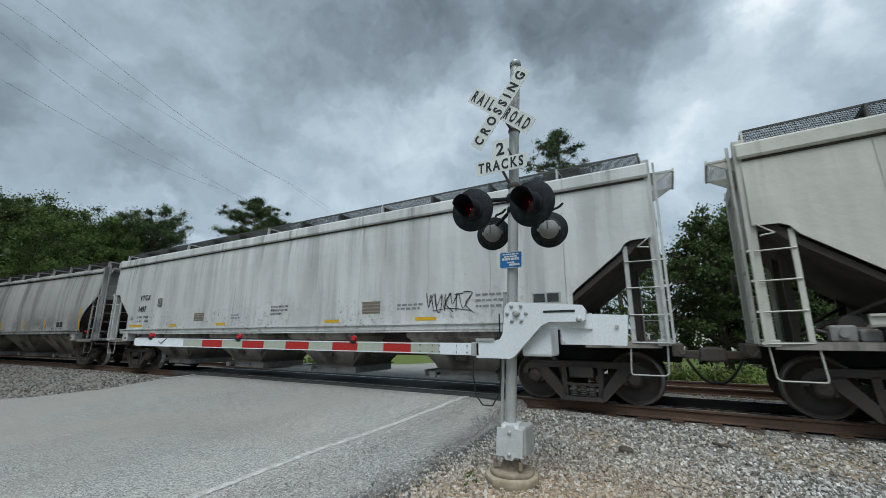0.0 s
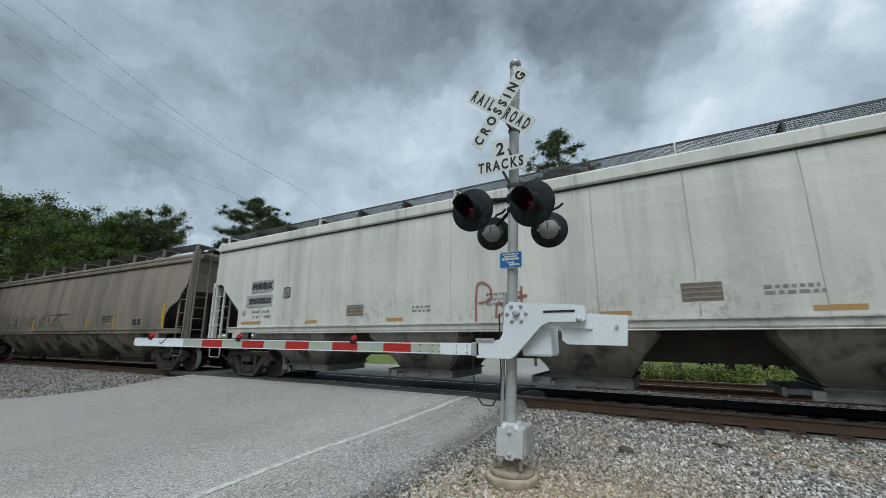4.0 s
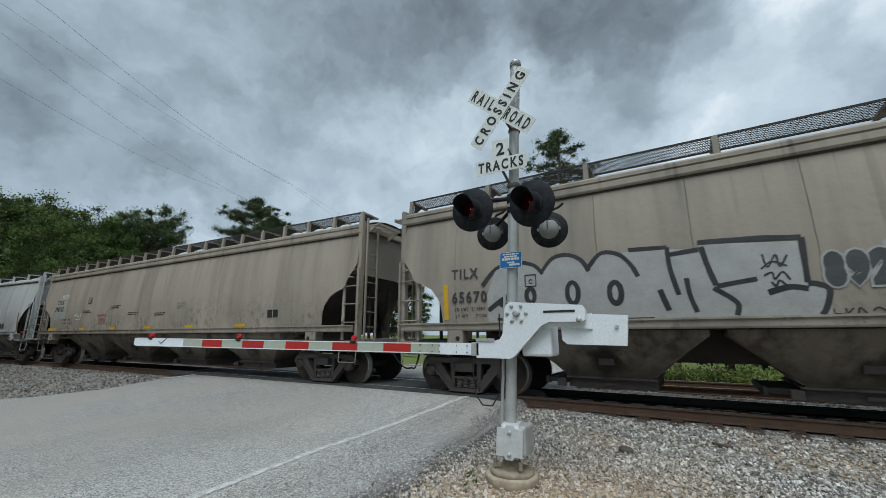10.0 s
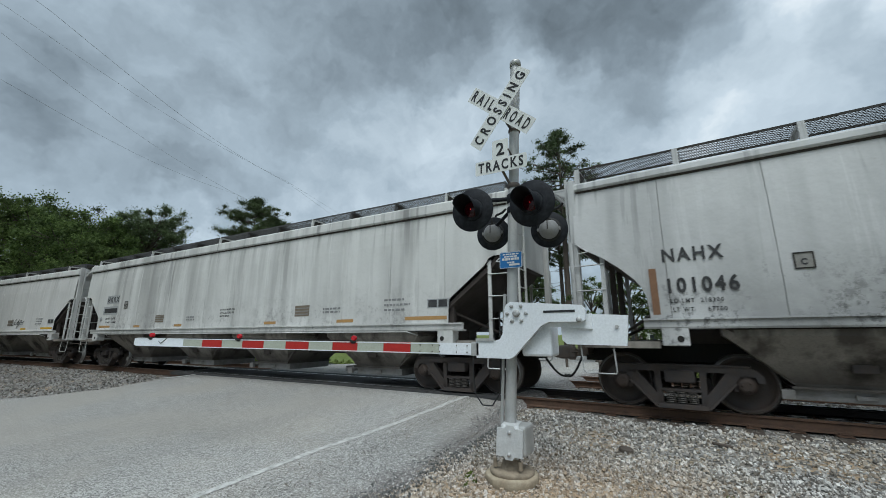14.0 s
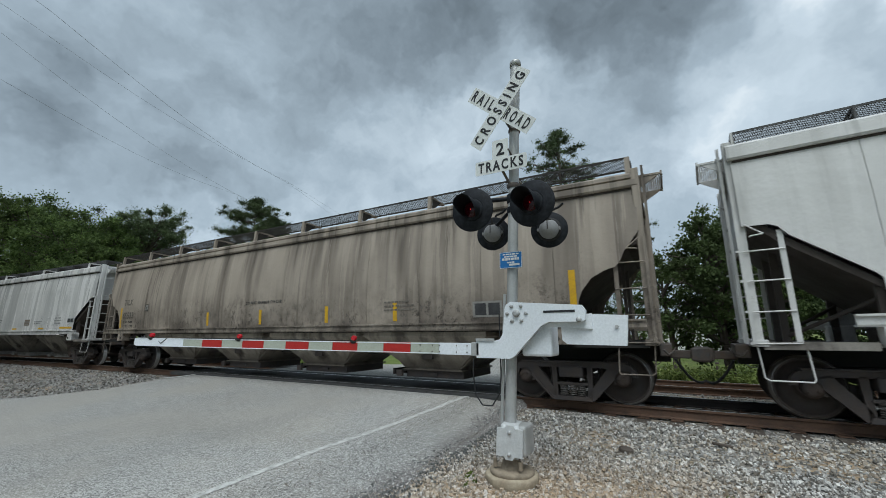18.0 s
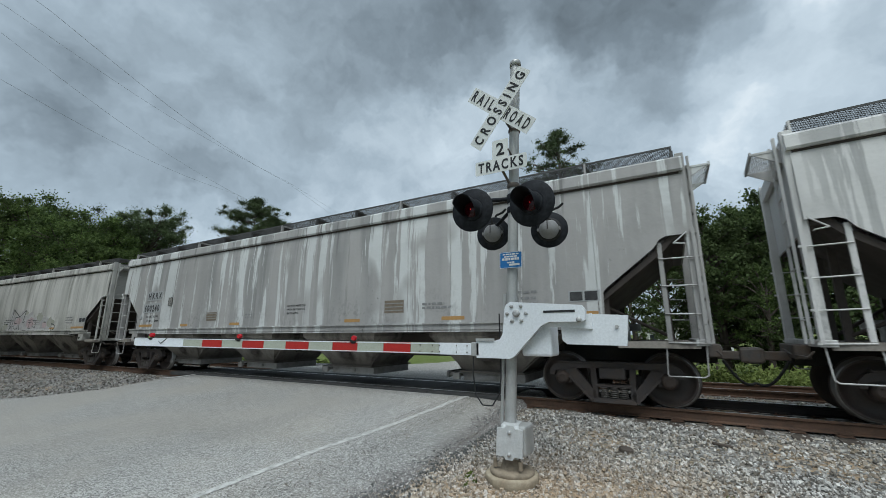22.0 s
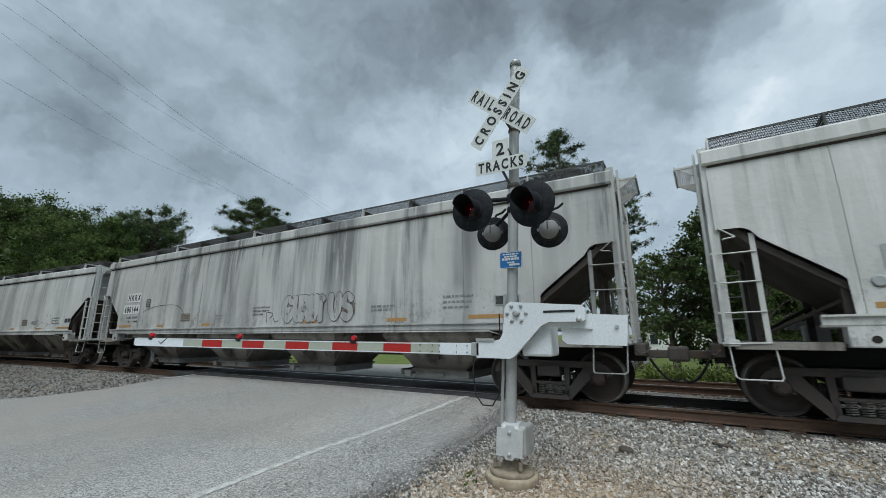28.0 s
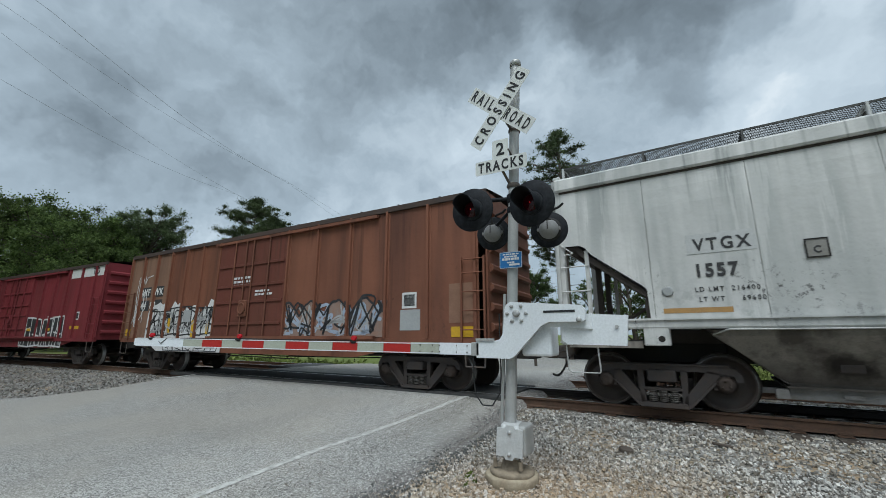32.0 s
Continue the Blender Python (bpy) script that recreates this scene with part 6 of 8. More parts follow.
P_R = car_paint("paint_white_peeling", (0.605, 0.62, 0.615), (0.27, 0.29, 0.285), 0.5, 0.3, 0.3, 18.0, 0.1, 1.0)
car = hopper_car(-354.19, 19.45, "flat", P_R, "white covered hopper car with peeling black specks")
marks_flat(car, "VTGX", "1557", None, ("216400", "69600"))
scrawl(car, [[(0.0, 0.9), (0.15, 1.0), (0.1, 0.5), (0.0, 0.2), (0.2, 0.0)], [(0.3, 0.8), (0.5, 0.9), (0.35, 0.6), (0.55, 0.4), (0.35, 0.1)], [(0.7, 1.1), (0.8, 0.3), (1.0, 1.0)], [(0.6, 1.5), (0.8, 1.9), (1.1, 1.4)]], 6.6, 1.9, 1.1, 0.45, 0.016, M_FAINT, "flat")


# ---- boxcars ----
def box_car(x_tail, L, paint, dark, label, door=(6.0, 9.3), roof_mat=None, light=None, door_mat=None):
    car = tagged(new("boxcar"), label, "freight car", group="freight train")
    H, W = 4.40, 1.50
    xs = [0.05]
    while xs[-1] < door[0] - 0.3:
        xs.append(min(xs[-1] + 0.99, door[0]))
    xs2 = [door[1]]
    while xs2[-1] < L - 0.4:
        xs2.append(min(xs2[-1] + 1.19, L - 0.05))
    for seq in (xs, xs2):
        for a, b in zip(seq, seq[1:]):
            if b - a > 0.1:
                part("side_panel", Geo().box(a + 0.005, b - 0.005, -W + 0.02, -W + 0.05, 1.17, H - 0.12), light if light and b < 3.6 else paint, car)
        for a in seq:
            part("side_post", lambda: Geo().prism([(-0.075, 0), (0.075, 0), (0.075, -0.012), (0.035, -0.016), (0.03, -0.07), (-0.03, -0.07), (-0.035, -0.016), (-0.075, -0.012)], 1.17, H - 0.12, axis="z"), paint, car, key="boxpost", m=pose(a, -W + 0.02, 0))
    part("far_side", Geo().box(0.05, L - 0.05, W - 0.05, W - 0.02, 1.17, H - 0.12), paint, car)
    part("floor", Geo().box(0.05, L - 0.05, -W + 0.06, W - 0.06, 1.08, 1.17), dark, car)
    for s in (-1, 1):
        part("side_sill", Geo().box(0.02, L - 0.02, s * (W - 0.03) - 0.05, s * (W - 0.03) + 0.05, 1.02, 1.17).prism([(1.9, 1.03), (L - 1.9, 1.03), (L - 3.6, 0.72), (3.6, 0.72)], s * (W - 0.05) - 0.02, s * (W - 0.05) + 0.02), paint, car)
        part("side_plate", Geo().box(0.0, L, s * W - 0.04, s * W + 0.04, H - 0.14, H, b=0.01), roof_mat or paint, car)
    rows = [[(x, y, H + 0.16 * (1 - (abs(y) / (W + 0.03)) ** 1.5)) for y in np.linspace(-W - 0.03, W + 0.03, 9)] for x in np.linspace(0, L, 15)]
    low = [[(x, y, z - 0.03) for x, y, z in r] for r in rows]
    g = Geo().sheet(rows).sheet(low)
    part("roof", g, roof_mat or dark, car)
    for i in range(1, 13):
        x = L * i / 13
        part("roof_rib", lambda: Geo().prism([(-1.5, 0.03), (-0.75, 0.12), (0, 0.19), (0.75, 0.12), (1.5, 0.03), (0, 0.14)], -0.03, 0.03, axis="x"), roof_mat or dark, car, key="roofrib", m=pose(x, 0, H - 0.0))
    # plug door with locking bars
    d = part("door", Geo().box(door[0] + 0.05, door[1] - 0.05, -W - 0.04, -W + 0.02, 1.22, H - 0.2, b=0.01), door_mat or paint, car)
    for z in (1.6, 2.25, 2.75, 3.4):
        part("door_rib", Geo().box(door[0] + 0.08, door[1] - 0.08, -W - 0.075, -W - 0.03, z - 0.04, z + 0.04, b=0.01), door_mat or paint, d)
    for x in (door[0] + 0.9, door[0] + 1.45, door[1] - 1.5, door[1] - 0.75):
        part("locking_bar", Geo().rod((x, -W - 0.085, 1.25), (x, -W - 0.085, H - 0.25), 0.022, 8), paint, d)
    part("door_gear", Geo().box(door[0] + 1.3, door[0] + 1.7, -W - 0.10, -W - 0.04, 1.8, 2.3, b=0.02).turn([(0.16, 0), (0.18, 0.02), (0.16, 0.04), (0.14, 0.02)], 14, pose(door[0] + 1.5, -W - 0.10, 2.05, 90, 0, 0)), paint, d)
    for z in (1.20, H - 0.2):
        part("door_track", Geo().box(door[0] - 0.2, min(door[1] + 3.3, L - 0.5), -W - 0.10, -W + 0.0, z - 0.05, z + 0.03), paint, car)
    for e, sx in ((0.0, 1), (L, -1)):
        part("end_wall", Geo().box(min(e + sx * 0.02, e + sx * 0.06), max(e + sx * 0.02, e + sx * 0.06), -W + 0.02, W - 0.02, 1.1, H - 0.02), paint, car)
        for i in range(7):
            z = 1.4 + i * 0.42
            part("end_rib", Geo().prism([(0, z - 0.10), (-sx * 0.08, z - 0.04), (-sx * 0.08, z + 0.04), (0, z + 0.10)], -W + 0.15, W - 0.15, m=Matrix.Translation((e + sx * 0.02, 0, 0))), paint, car)
        lad = part("ladder", Geo().box(e + sx * 0.08 - 0.02, e + sx * 0.08 + 0.02, -W - 0.07, -W - 0.02, 1.1, 2.9).box(e + sx * 0.62 - 0.02, e + sx * 0.62 + 0.02, -W - 0.07, -W - 0.02, 1.1, 2.9), paint, car)
        for z in (1.35, 1.75, 2.15, 2.55, 2.85):
            part("rung", Geo().rod((e + sx * 0.06, -W - 0.06, z), (e + sx * 0.64, -W - 0.06, z), 0.014, 6), paint, lad)
        part("step", Geo().path([(e + sx * 0.1, -W, 1.05), (e + sx * 0.12, -W, 0.6), (e + sx * 0.55, -W, 0.6), (e + sx * 0.57, -W, 1.05)], 0.016, 6), M_STEEL, car)
        part("draft_gear", Geo().box(min(e - sx * 0.55, e + sx * 2.6), max(e - sx * 0.55, e + sx * 2.6), -0.25, 0.25, 0.72, 1.06, b=0.02), M_DARK, car)
        q = coupler()
        q.v = [(e + sx * (x - 0.45), y, z) for x, y, z in q.v]
        part("coupler", q, M_STEEL, car, "rusty knuckle coupler")
    part("centre_sill", Geo().box(2.2, L - 2.2, -0.25, 0.25, 0.70, 1.06), M_DARK, car)
    part("brake_reservoir", Geo().rod((L * 0.58, -0.9, 0.82), (L * 0.58 + 0.9, -0.9, 0.82), 0.17, 14).path([(L * 0.4, -1.1, 0.9), (L * 0.45, -1.15, 0.78), (L * 0.58, -1.0, 0.8)], 0.025), M_DARK, car)
    for x in (4.6, L * 0.5 - 0.8, L - 4.8):
        part("cross_bearer", Geo().prism([(-1.44, 1.08), (1.44, 1.08), (0.3, 0.70), (-0.3, 0.70)], x - 0.06, x + 0.06, axis="x"), M_DARK, car)
    part("brake_pipe", Geo().path([(1.0, -0.5, 0.80), (3.5, -0.62, 0.74), (L * 0.5, -0.7, 0.70), (L - 3.5, -0.62, 0.74), (L - 1.0, -0.5, 0.80)], 0.028, 6), M_STEEL, car)
    part("brake_rod", Geo().path([(3.4, 0.35, 0.62), (L * 0.45, 0.40, 0.56), (L - 3.4, 0.35, 0.62)], 0.02, 6).path([(3.4, -0.30, 0.60), (L * 0.55, -0.36, 0.54)], 0.02, 6), M_STEEL, car)
    part("air_valve", Geo().box(L * 0.44, L * 0.44 + 0.35, -1.12, -0.82, 0.66, 0.98, b=0.03).rod((L * 0.44 + 0.5, -1.0, 0.78), (L * 0.44 + 0.95, -1.0, 0.78), 0.13, 12), M_DARK, car)
    wheels = []
    for x in (2.05, L - 2.05):
        _, w = build_truck(car, x)
        wheels += w
    CAR_ENDS.append((car, x_tail, L, wheels))
    return car


def box_mark(car, name, x0, x1, z0, z1, mat, label=""):
    g = Geo().box(x0, x1, -1.488, -1.484, z0, z1)
    return part(name, g, mat, car, label)


P_S = car_paint("paint_boxcar_brown", (0.205, 0.085, 0.052), (0.095, 0.042, 0.03), 0.6, 0.25, 0.1, 19.0, 0.5)
P_S2 = car_paint("paint_boxcar_faded", (0.245, 0.145, 0.10), (0.14, 0.082, 0.06), 0.4, 0.25, 0.2, 21.0, 0.3)
P_S3 = car_paint("paint_boxcar_door", (0.135, 0.045, 0.033), (0.10, 0.045, 0.03), 0.4, 0.25, 0.1, 22.0, 0.4)
M_BOXROOF = surface("dark_boxcar_roof", (0.06, 0.045, 0.04), (0.10, 0.06, 0.045), 0.6, 2, 0.8)
car = box_car(-371.31, 15.55, P_S, M_DARK, "rust-brown boxcar with a plug door and painted graffiti", roof_mat=M_BOXROOF, light=P_S2, door_mat=P_S3)
for words, z in (("WF  WK", 2.74), ("44  80", 2.24)):
    box_mark(car, "patch", 1.05, 1.72, z - 0.07, z + 0.32, M_TEXT)
    box_mark(car, "patch", 1.88, 2.62, z - 0.07, z + 0.32, M_TEXT)
    me = text_mesh(words, 0.36, 0.0015, 0.006, spacing=1.15)
    part("lettering", me, M_PATCHWHITE, car, "pale stencilled letters", m=pose(1.12, -1.494, z))
for x in (3.15, 5.35, 10.1, 12.1):
    box_mark(car, "reflector", x, x + 0.13, 1.3, 2.0, M_YELLOW)
box_mark(car, "reflector", 0.25, 0.62, 1.25, 1.5, M_YELLOW)
box_mark(car, "reflector", 14.65, 15.25, 1.2, 1.42, M_YELLOW)
box_mark(car, "panel_patch", 14.6, 15.25, 1.5, 2.35, surface("faded_orange_patch", (0.25, 0.135, 0.09), None, 0.5, 3, 0.7))
box_mark(car, "placard", 13.35, 13.75, 1.85, 2.22, M_TAGWHITE)
box_mark(car, "placard", 13.40, 13.70, 1.90, 2.17, M_TEXT)
box_mark(car, "placard", 13.30, 13.85, 1.35, 1.82, M_PATCH)


def box_scrawl(car, strokes, x0, z0, w, h, width, mat, lift=1.499):
    g = Geo()
    for st in strokes:
        for (a, b), (c, d) in zip(st, st[1:]):
            p, q = Vector((x0 + a * w, -lift, z0 + b * h)), Vector((x0 + c * w, -lift, z0 + d * h))
            u = (q - p).normalized()
            s = Vector((-u.z, 0, u.x)) * width / 2
            p, q = p - u * width * 0.3, q + u * width * 0.3
            g.add([p - s, p + s, q + s, q - s], [(0, 1, 2, 3)])
    return part("graffiti", g, mat, car, "spray-painted strokes")


def spiky(n, seed):
    """Outline of a sprayed fill: ragged top, straight foot."""
    rg = random.Random(seed)
    return [(0, 0.0), (0.01, 0.7)] + [(i / n, rg.uniform(0.62, 1.0)) for i in range(1, n)] + [(0.99, 0.75), (1, 0)]


def box_fill(car, pts, x0, z0, w, h, mat, label, lift=1.492):
    P = [(x0 + a * w, z0 + b * h) for a, b in pts]
    g = Geo()
    for (a, b), (c, d) in zip(P, P[1:]):
        if c - a > 1e-4:
            g.add([(a, -lift, z0), (c, -lift, z0), (c, -lift, d), (a, -lift, b)], [(0, 1, 2, 3)])
    return part("graffiti", g, mat, car, label)


def box_letters(car, x0, z0, w, h, count, seed, fill, line, width, lift=1.499):
    """A row of angular sprayed letters: filled bodies with outlines round and across them."""
    rg = random.Random(seed)
    for i in range(count):
        a, b = x0 + w * i / count, x0 + w * (i + 0.97) / count
        ln = rg.uniform(-0.12, 0.12)
        box = [(a, z0 + rg.uniform(0, 0.08) * h), (a + ln, z0 + h * rg.uniform(0.85, 1)), (b + ln, z0 + h * rg.uniform(0.85, 1.02)), (b, z0 + rg.uniform(0, 0.1) * h)]
        if fill:
            part("graffiti", Geo().add([(x, -lift + 0.004, z) for x, z in box], [(0, 1, 2, 3)]), fill, car, "sprayed letter body")
        mx, mz = (a + b) / 2, z0 + h * rg.uniform(0.35, 0.6)
        st = [box + box[:1], [(a + 0.2 * (b - a), mz), (b - 0.15 * (b - a), mz + rg.uniform(-0.15, 0.15))], [(mx, z0 + rg.uniform(0.0, 0.3) * h), (mx + rg.uniform(-0.1, 0.1), mz)],
              [(mx - 0.1, z0 + h * 0.95), (mx + rg.uniform(-0.15, 0.15), mz + 0.1)]]
        box_scrawl(car, st, 0, 0, 1, 1, width, line, lift)


box_fill(car, spiky(22, 5), 1.75, 1.18, 4.35, 1.3, M_TAGWHITE, "white spray-painted panel")
box_letters(car, 2.0, 1.25, 4.0, 0.98, 6, 4, None, M_TAGDARK, 0.045)
box_scrawl(car, [[(0, 0), (0.05, 0.3), (0.1, 0.05), (0.18, 0.35), (0.24, 0.0)], [(0.4, 0.2), (0.5, 0.9), (0.58, 0.3), (0.66, 1.0)], [(0.8, 0.3), (0.9, 1.0), (1.0, 0.4), (0.9, 0.1)]], 2.2, 1.4, 3.6, 0.8, 0.03, M_TAGGREY, 1.503)
for x, z, w, h in ((3.25, 1.35, 0.16, 0.5), (4.75, 1.2, 0.22, 0.55), (5.6, 1.3, 0.12, 0.4)):
    box_mark(car, "graffiti", x, x + w, z, z + h, M_YELLOW).location.y = -0.018
box_mark(car, "graffiti", 4.2, 4.65, 1.7, 2.1, M_PATCH, "grey painted-over square").location.y = -0.02


def loops(seed, n):
    """Wandering spray-can curves, left to right."""
    rg = random.Random(seed)
    got = []
    for i in range(n):
        x, z = (i + 0.2) / n, rg.uniform(0.1, 0.4)
        st = [(x, z)]
        for k in range(rg.randint(4, 7)):
            st.append((min(1.02, max(-0.02, x + rg.uniform(-0.5, 1.3) / n)), rg.uniform(0.0, 1.0)))
        got.append(st)
    return got


def arch(n, seed):
    rg = random.Random(seed)
    return [(i / n, 0.55 + 0.4 * abs(math.sin(i * 4 * math.pi / n + 0.4)) * rg.uniform(0.9, 1.05)) for i in range(n + 1)]


box_fill(car, arch(36, 3), 9.1, 1.2, 3.7, 1.0, surface("thin_grey_overspray", (0.26, 0.19, 0.16), (0.30, 0.15, 0.10), 0.8, 4, 0.7), "thin grey overspray", 1.489)
scrawl(car, loops(31, 8), 9.15, 1.24, 3.5, 0.8, 0.09, M_TAGBLUE, "box")
scrawl(car, loops(32, 6), 9.2, 1.22, 3.4, 0.85, 0.05, M_TAGGREY, "box").location.y = -0.002
scrawl(car, loops(33, 9), 9.1, 1.2, 3.7, 1.0, 0.055, M_TAGDARK, "box").location.y = -0.004
scrawl(car, [[(p, q) for p, q in arch(36, 3)]], 9.1, 1.2, 3.7, 1.0, 0.06, M_TAGDARK, "box").location.y = -0.005
box_mark(car, "graffiti", 12.6, 12.75, 1.25, 2.0, M_YELLOW)
scrawl(car, loops(41, 11), 1.9, 1.22, 4.1, 1.0, 0.05, M_TAGDARK, "box").location.y = -0.012
scrawl(car, loops(42, 5), 2.2, 1.3, 3.5, 0.9, 0.05, M_TAGGREY, "box").location.y = -0.014
scrawl(car, loops(43, 4), 0.55, 1.5, 0.9, 1.9, 0.04, M_TAGWHITE, "box")
bars(car, 6.9, 3.0, 0.9, 3, 0.07, "box", M_TAGWHITE).location.y = -0.062
bars(car, 8.0, 2.55, 0.9, 2, 0.06, "box", M_TAGWHITE).location.y = -0.062
part("graffiti", Geo().add([(2.7, -1.506, 0.73), (6.5, -1.506, 0.73), (6.5, -1.506, 1.01), (2.1, -1.506, 1.01)], [(0, 1, 2, 3)]), M_TAGWHITE, car, "white overspray on the sill")
box_letters(car, 3.2, 0.75, 3.1, 0.22, 5, 14, None, M_TAGDARK, 0.03, 1.51)
box_scrawl(car, [[(0, 0.6), (0.1, 1), (0.15, 0.5)], [(0.25, 0.5), (0.3, 1), (0.4, 0.6)], [(0.5, 1), (0.5, 0.4), (0.62, 0.9)], [(0.2, 0.1), (0.3, 0.3)], [(0.7, 0.9), (0.95, 1.0)]], 0.7, 3.0, 1.1, 0.5, 0.035, M_TAGWHITE)

P_T = car_paint("paint_boxcar_maroon", (0.215, 0.034, 0.042), (0.10, 0.03, 0.03), 0.4, 0.2, 0.1, 20.0, 0.15)
car = box_car(-389.6, 16.07, P_T, M_DARK, "dark red boxcar with a white roof edge and white graffiti", roof_mat=M_BOXROOF)
box_mark(car, "top_band", 13.0, 16.05, 3.84, 4.26, M_WHITE)
letters = part("lettering", text_mesh("TO", 0.42, 0.0015, 0.01), M_TEXT, car, "black letters on the white band", m=pose(14.9, -1.497, 3.92))
box_letters(car, 8.9, 0.72, 4.3, 1.5, 4, 21, M_TAGDARK, M_TAGWHITE, 0.07)
box_scrawl(car, [[(0.03, 0.0), (0.1, 0.5), (0.13, 0.02)], [(0.3, 0.05), (0.36, 0.6), (0.42, 0.05)], [(0.55, 0.05), (0.62, 0.55), (0.68, 0.05)], [(0.8, 0.0), (0.86, 0.7), (0.96, 0.1)]], 8.9, 0.72, 4.3, 1.45, 0.06, M_TAGWHITE, 1.503)
for x in (9.5, 11.5):
    box_mark(car, "graffiti", x, x + 0.4, 1.5, 1.62, M_YELLOW).location.y = -0.02
box_mark(car, "placard", 13.9, 14.35, 1.95, 2.3, M_TAGWHITE)
box_mark(car, "placard", 13.95, 14.30, 2.0, 2.25, M_TEXT).location.y = -0.004
box_mark(car, "reflector", 13.7, 14.5, 1.55, 1.68, M_YELLOW)


# ---- crossing signal ----
M_LENS = surface("dark_red_lens", (0.022, 0.0015, 0.004), (0.012, 0.001, 0.002), 0.4, 8, 0.15, 0, 60, 0.05)
M_LAMPBACK = surface("grey_lamp_housing", (0.25, 0.25, 0.248), (0.17, 0.17, 0.168), 0.5, 6, 0.5)


def glow(name, colour, strength):
    mat, nt, bs = nodes(name)
    bs.inputs["Base Color"].default_value = (*colour, 1)
    bs.inputs["Emission Color"].default_value = (*colour, 1)
    bs.inputs["Emission Strength"].default_value = strength
    bs.inputs["Roughness"].default_value = 0.2
    return mat


M_LED = glow("lit_red_diode", (0.9, 0.05, 0.05), 1.2)
M_ARMLAMP = glow("red_arm_lamp", (0.40, 0.008, 0.015), 0.06)

M_BOX = surface("pale_aluminium_casting", (0.60, 0.61, 0.61), (0.42, 0.42, 0.41), 0.7, 7, 0.5, 0.2, 60, 0.15)
M_MUD = surface("mud_caked_casting", (0.30, 0.245, 0.18), (0.15, 0.12, 0.09), 0.8, 9, 0.9, 0.0, 40, 0.5, 0.01)
bs = M_LENS.node_tree.nodes["Principled BSDF"]
bs.inputs["Emission Color"].default_value = (1.0, 0.03, 0.12, 1)
bs.inputs["Emission Strength"].default_value = 0.0015

MAST_FOOT, MAST_TOP = Vector((-1.985, 4.80, -0.30)), Vector((-1.69, 4.80, 5.06))


def mast_at(z):
    return MAST_FOOT.lerp(MAST_TOP, (z - MAST_FOOT.z) / (MAST_TOP.z - MAST_FOOT.z))


def sign_board(words_geo, w, h, thick=0.004, r=0.03):
    g = Geo()
    pts = []
    for cx, cz, a0 in ((w / 2 - r, h / 2 - r, 0), (-w / 2 + r, h / 2 - r, 90), (-w / 2 + r, -h / 2 + r, 180), (w / 2 - r, -h / 2 + r, 270)):
        pts += [(cx + r * math.cos(radians(a0 + k * 30)), cz + r * math.sin(radians(a0 + k * 30))) for k in range(4)]
    return g.prism(pts, 0, thick)


def lamp_unit(parent, centre, aim, lit):
    """Round black background, hood, lens and housing, aimed along a heading and tilt."""
    m = Matrix.Translation(centre) @ aim
    unit = part("lamp_unit", Geo().turn([(0.28, -0.008), (0.287, 0), (0.28, 0.008), (0.10, 0.010)], 40, pose(0, 0, 0, 90, 0, 0)), M_BLACK, parent, "round black background disc", m=m)
    part("housing", Geo().turn([(0.16, -0.01), (0.165, 0.05), (0.14, 0.13), (0.07, 0.17), (0.02, 0.175)], 28, pose(0, 0.0, 0, -90, 0, 0)), M_BLACK, unit)
    part("lens", Geo().turn([(0.105, 0.0), (0.105, 0.015), (0.085, 0.028), (0.05, 0.036), (0.01, 0.038)], 28, pose(0, -0.01, 0, 90, 0, 0)), M_LENS, unit, "dark red lens")
    hood = Geo()
    rows, rows2 = [], []
    for j in range(9):
        d = 0.33 * j / 8
        span = radians(300 - 150 * (j / 8) ** 1.5)
        for got, rad in ((rows, 0.122 + 0.008 * j / 8), (rows2, 0.116 + 0.008 * j / 8)):
            got.append([(rad * math.sin(-span / 2 + span * i / 22), -0.01 - d, rad * math.cos(-span / 2 + span * i / 22)) for i in range(23)])
    hood.sheet(rows).sheet(rows2)
    for a, b in ((0, 0), (-1, -1)):
        hood.sheet([[r[a] for r in rows], [r[b] for r in rows2]])
    hood.sheet([rows[-1], rows2[-1]])
    part("hood", hood, M_BLACK, unit, "black half-round hood")
    part("clamp_ring", Geo().turn([(0.122, 0.0), (0.145, 0.0), (0.145, 0.02), (0.122, 0.02)], 32, pose(0, -0.008, 0, 90, 0, 0)), M_BLACK, unit)
    if lit:
        part("diode", Geo().turn([(0.004, 0.0), (0.004, 0.006), (0.002, 0.007)], 10, pose(0.0, -0.055, 0.0, 90, 0, 0)), M_LED, unit, "small lit red diode")
    return unit


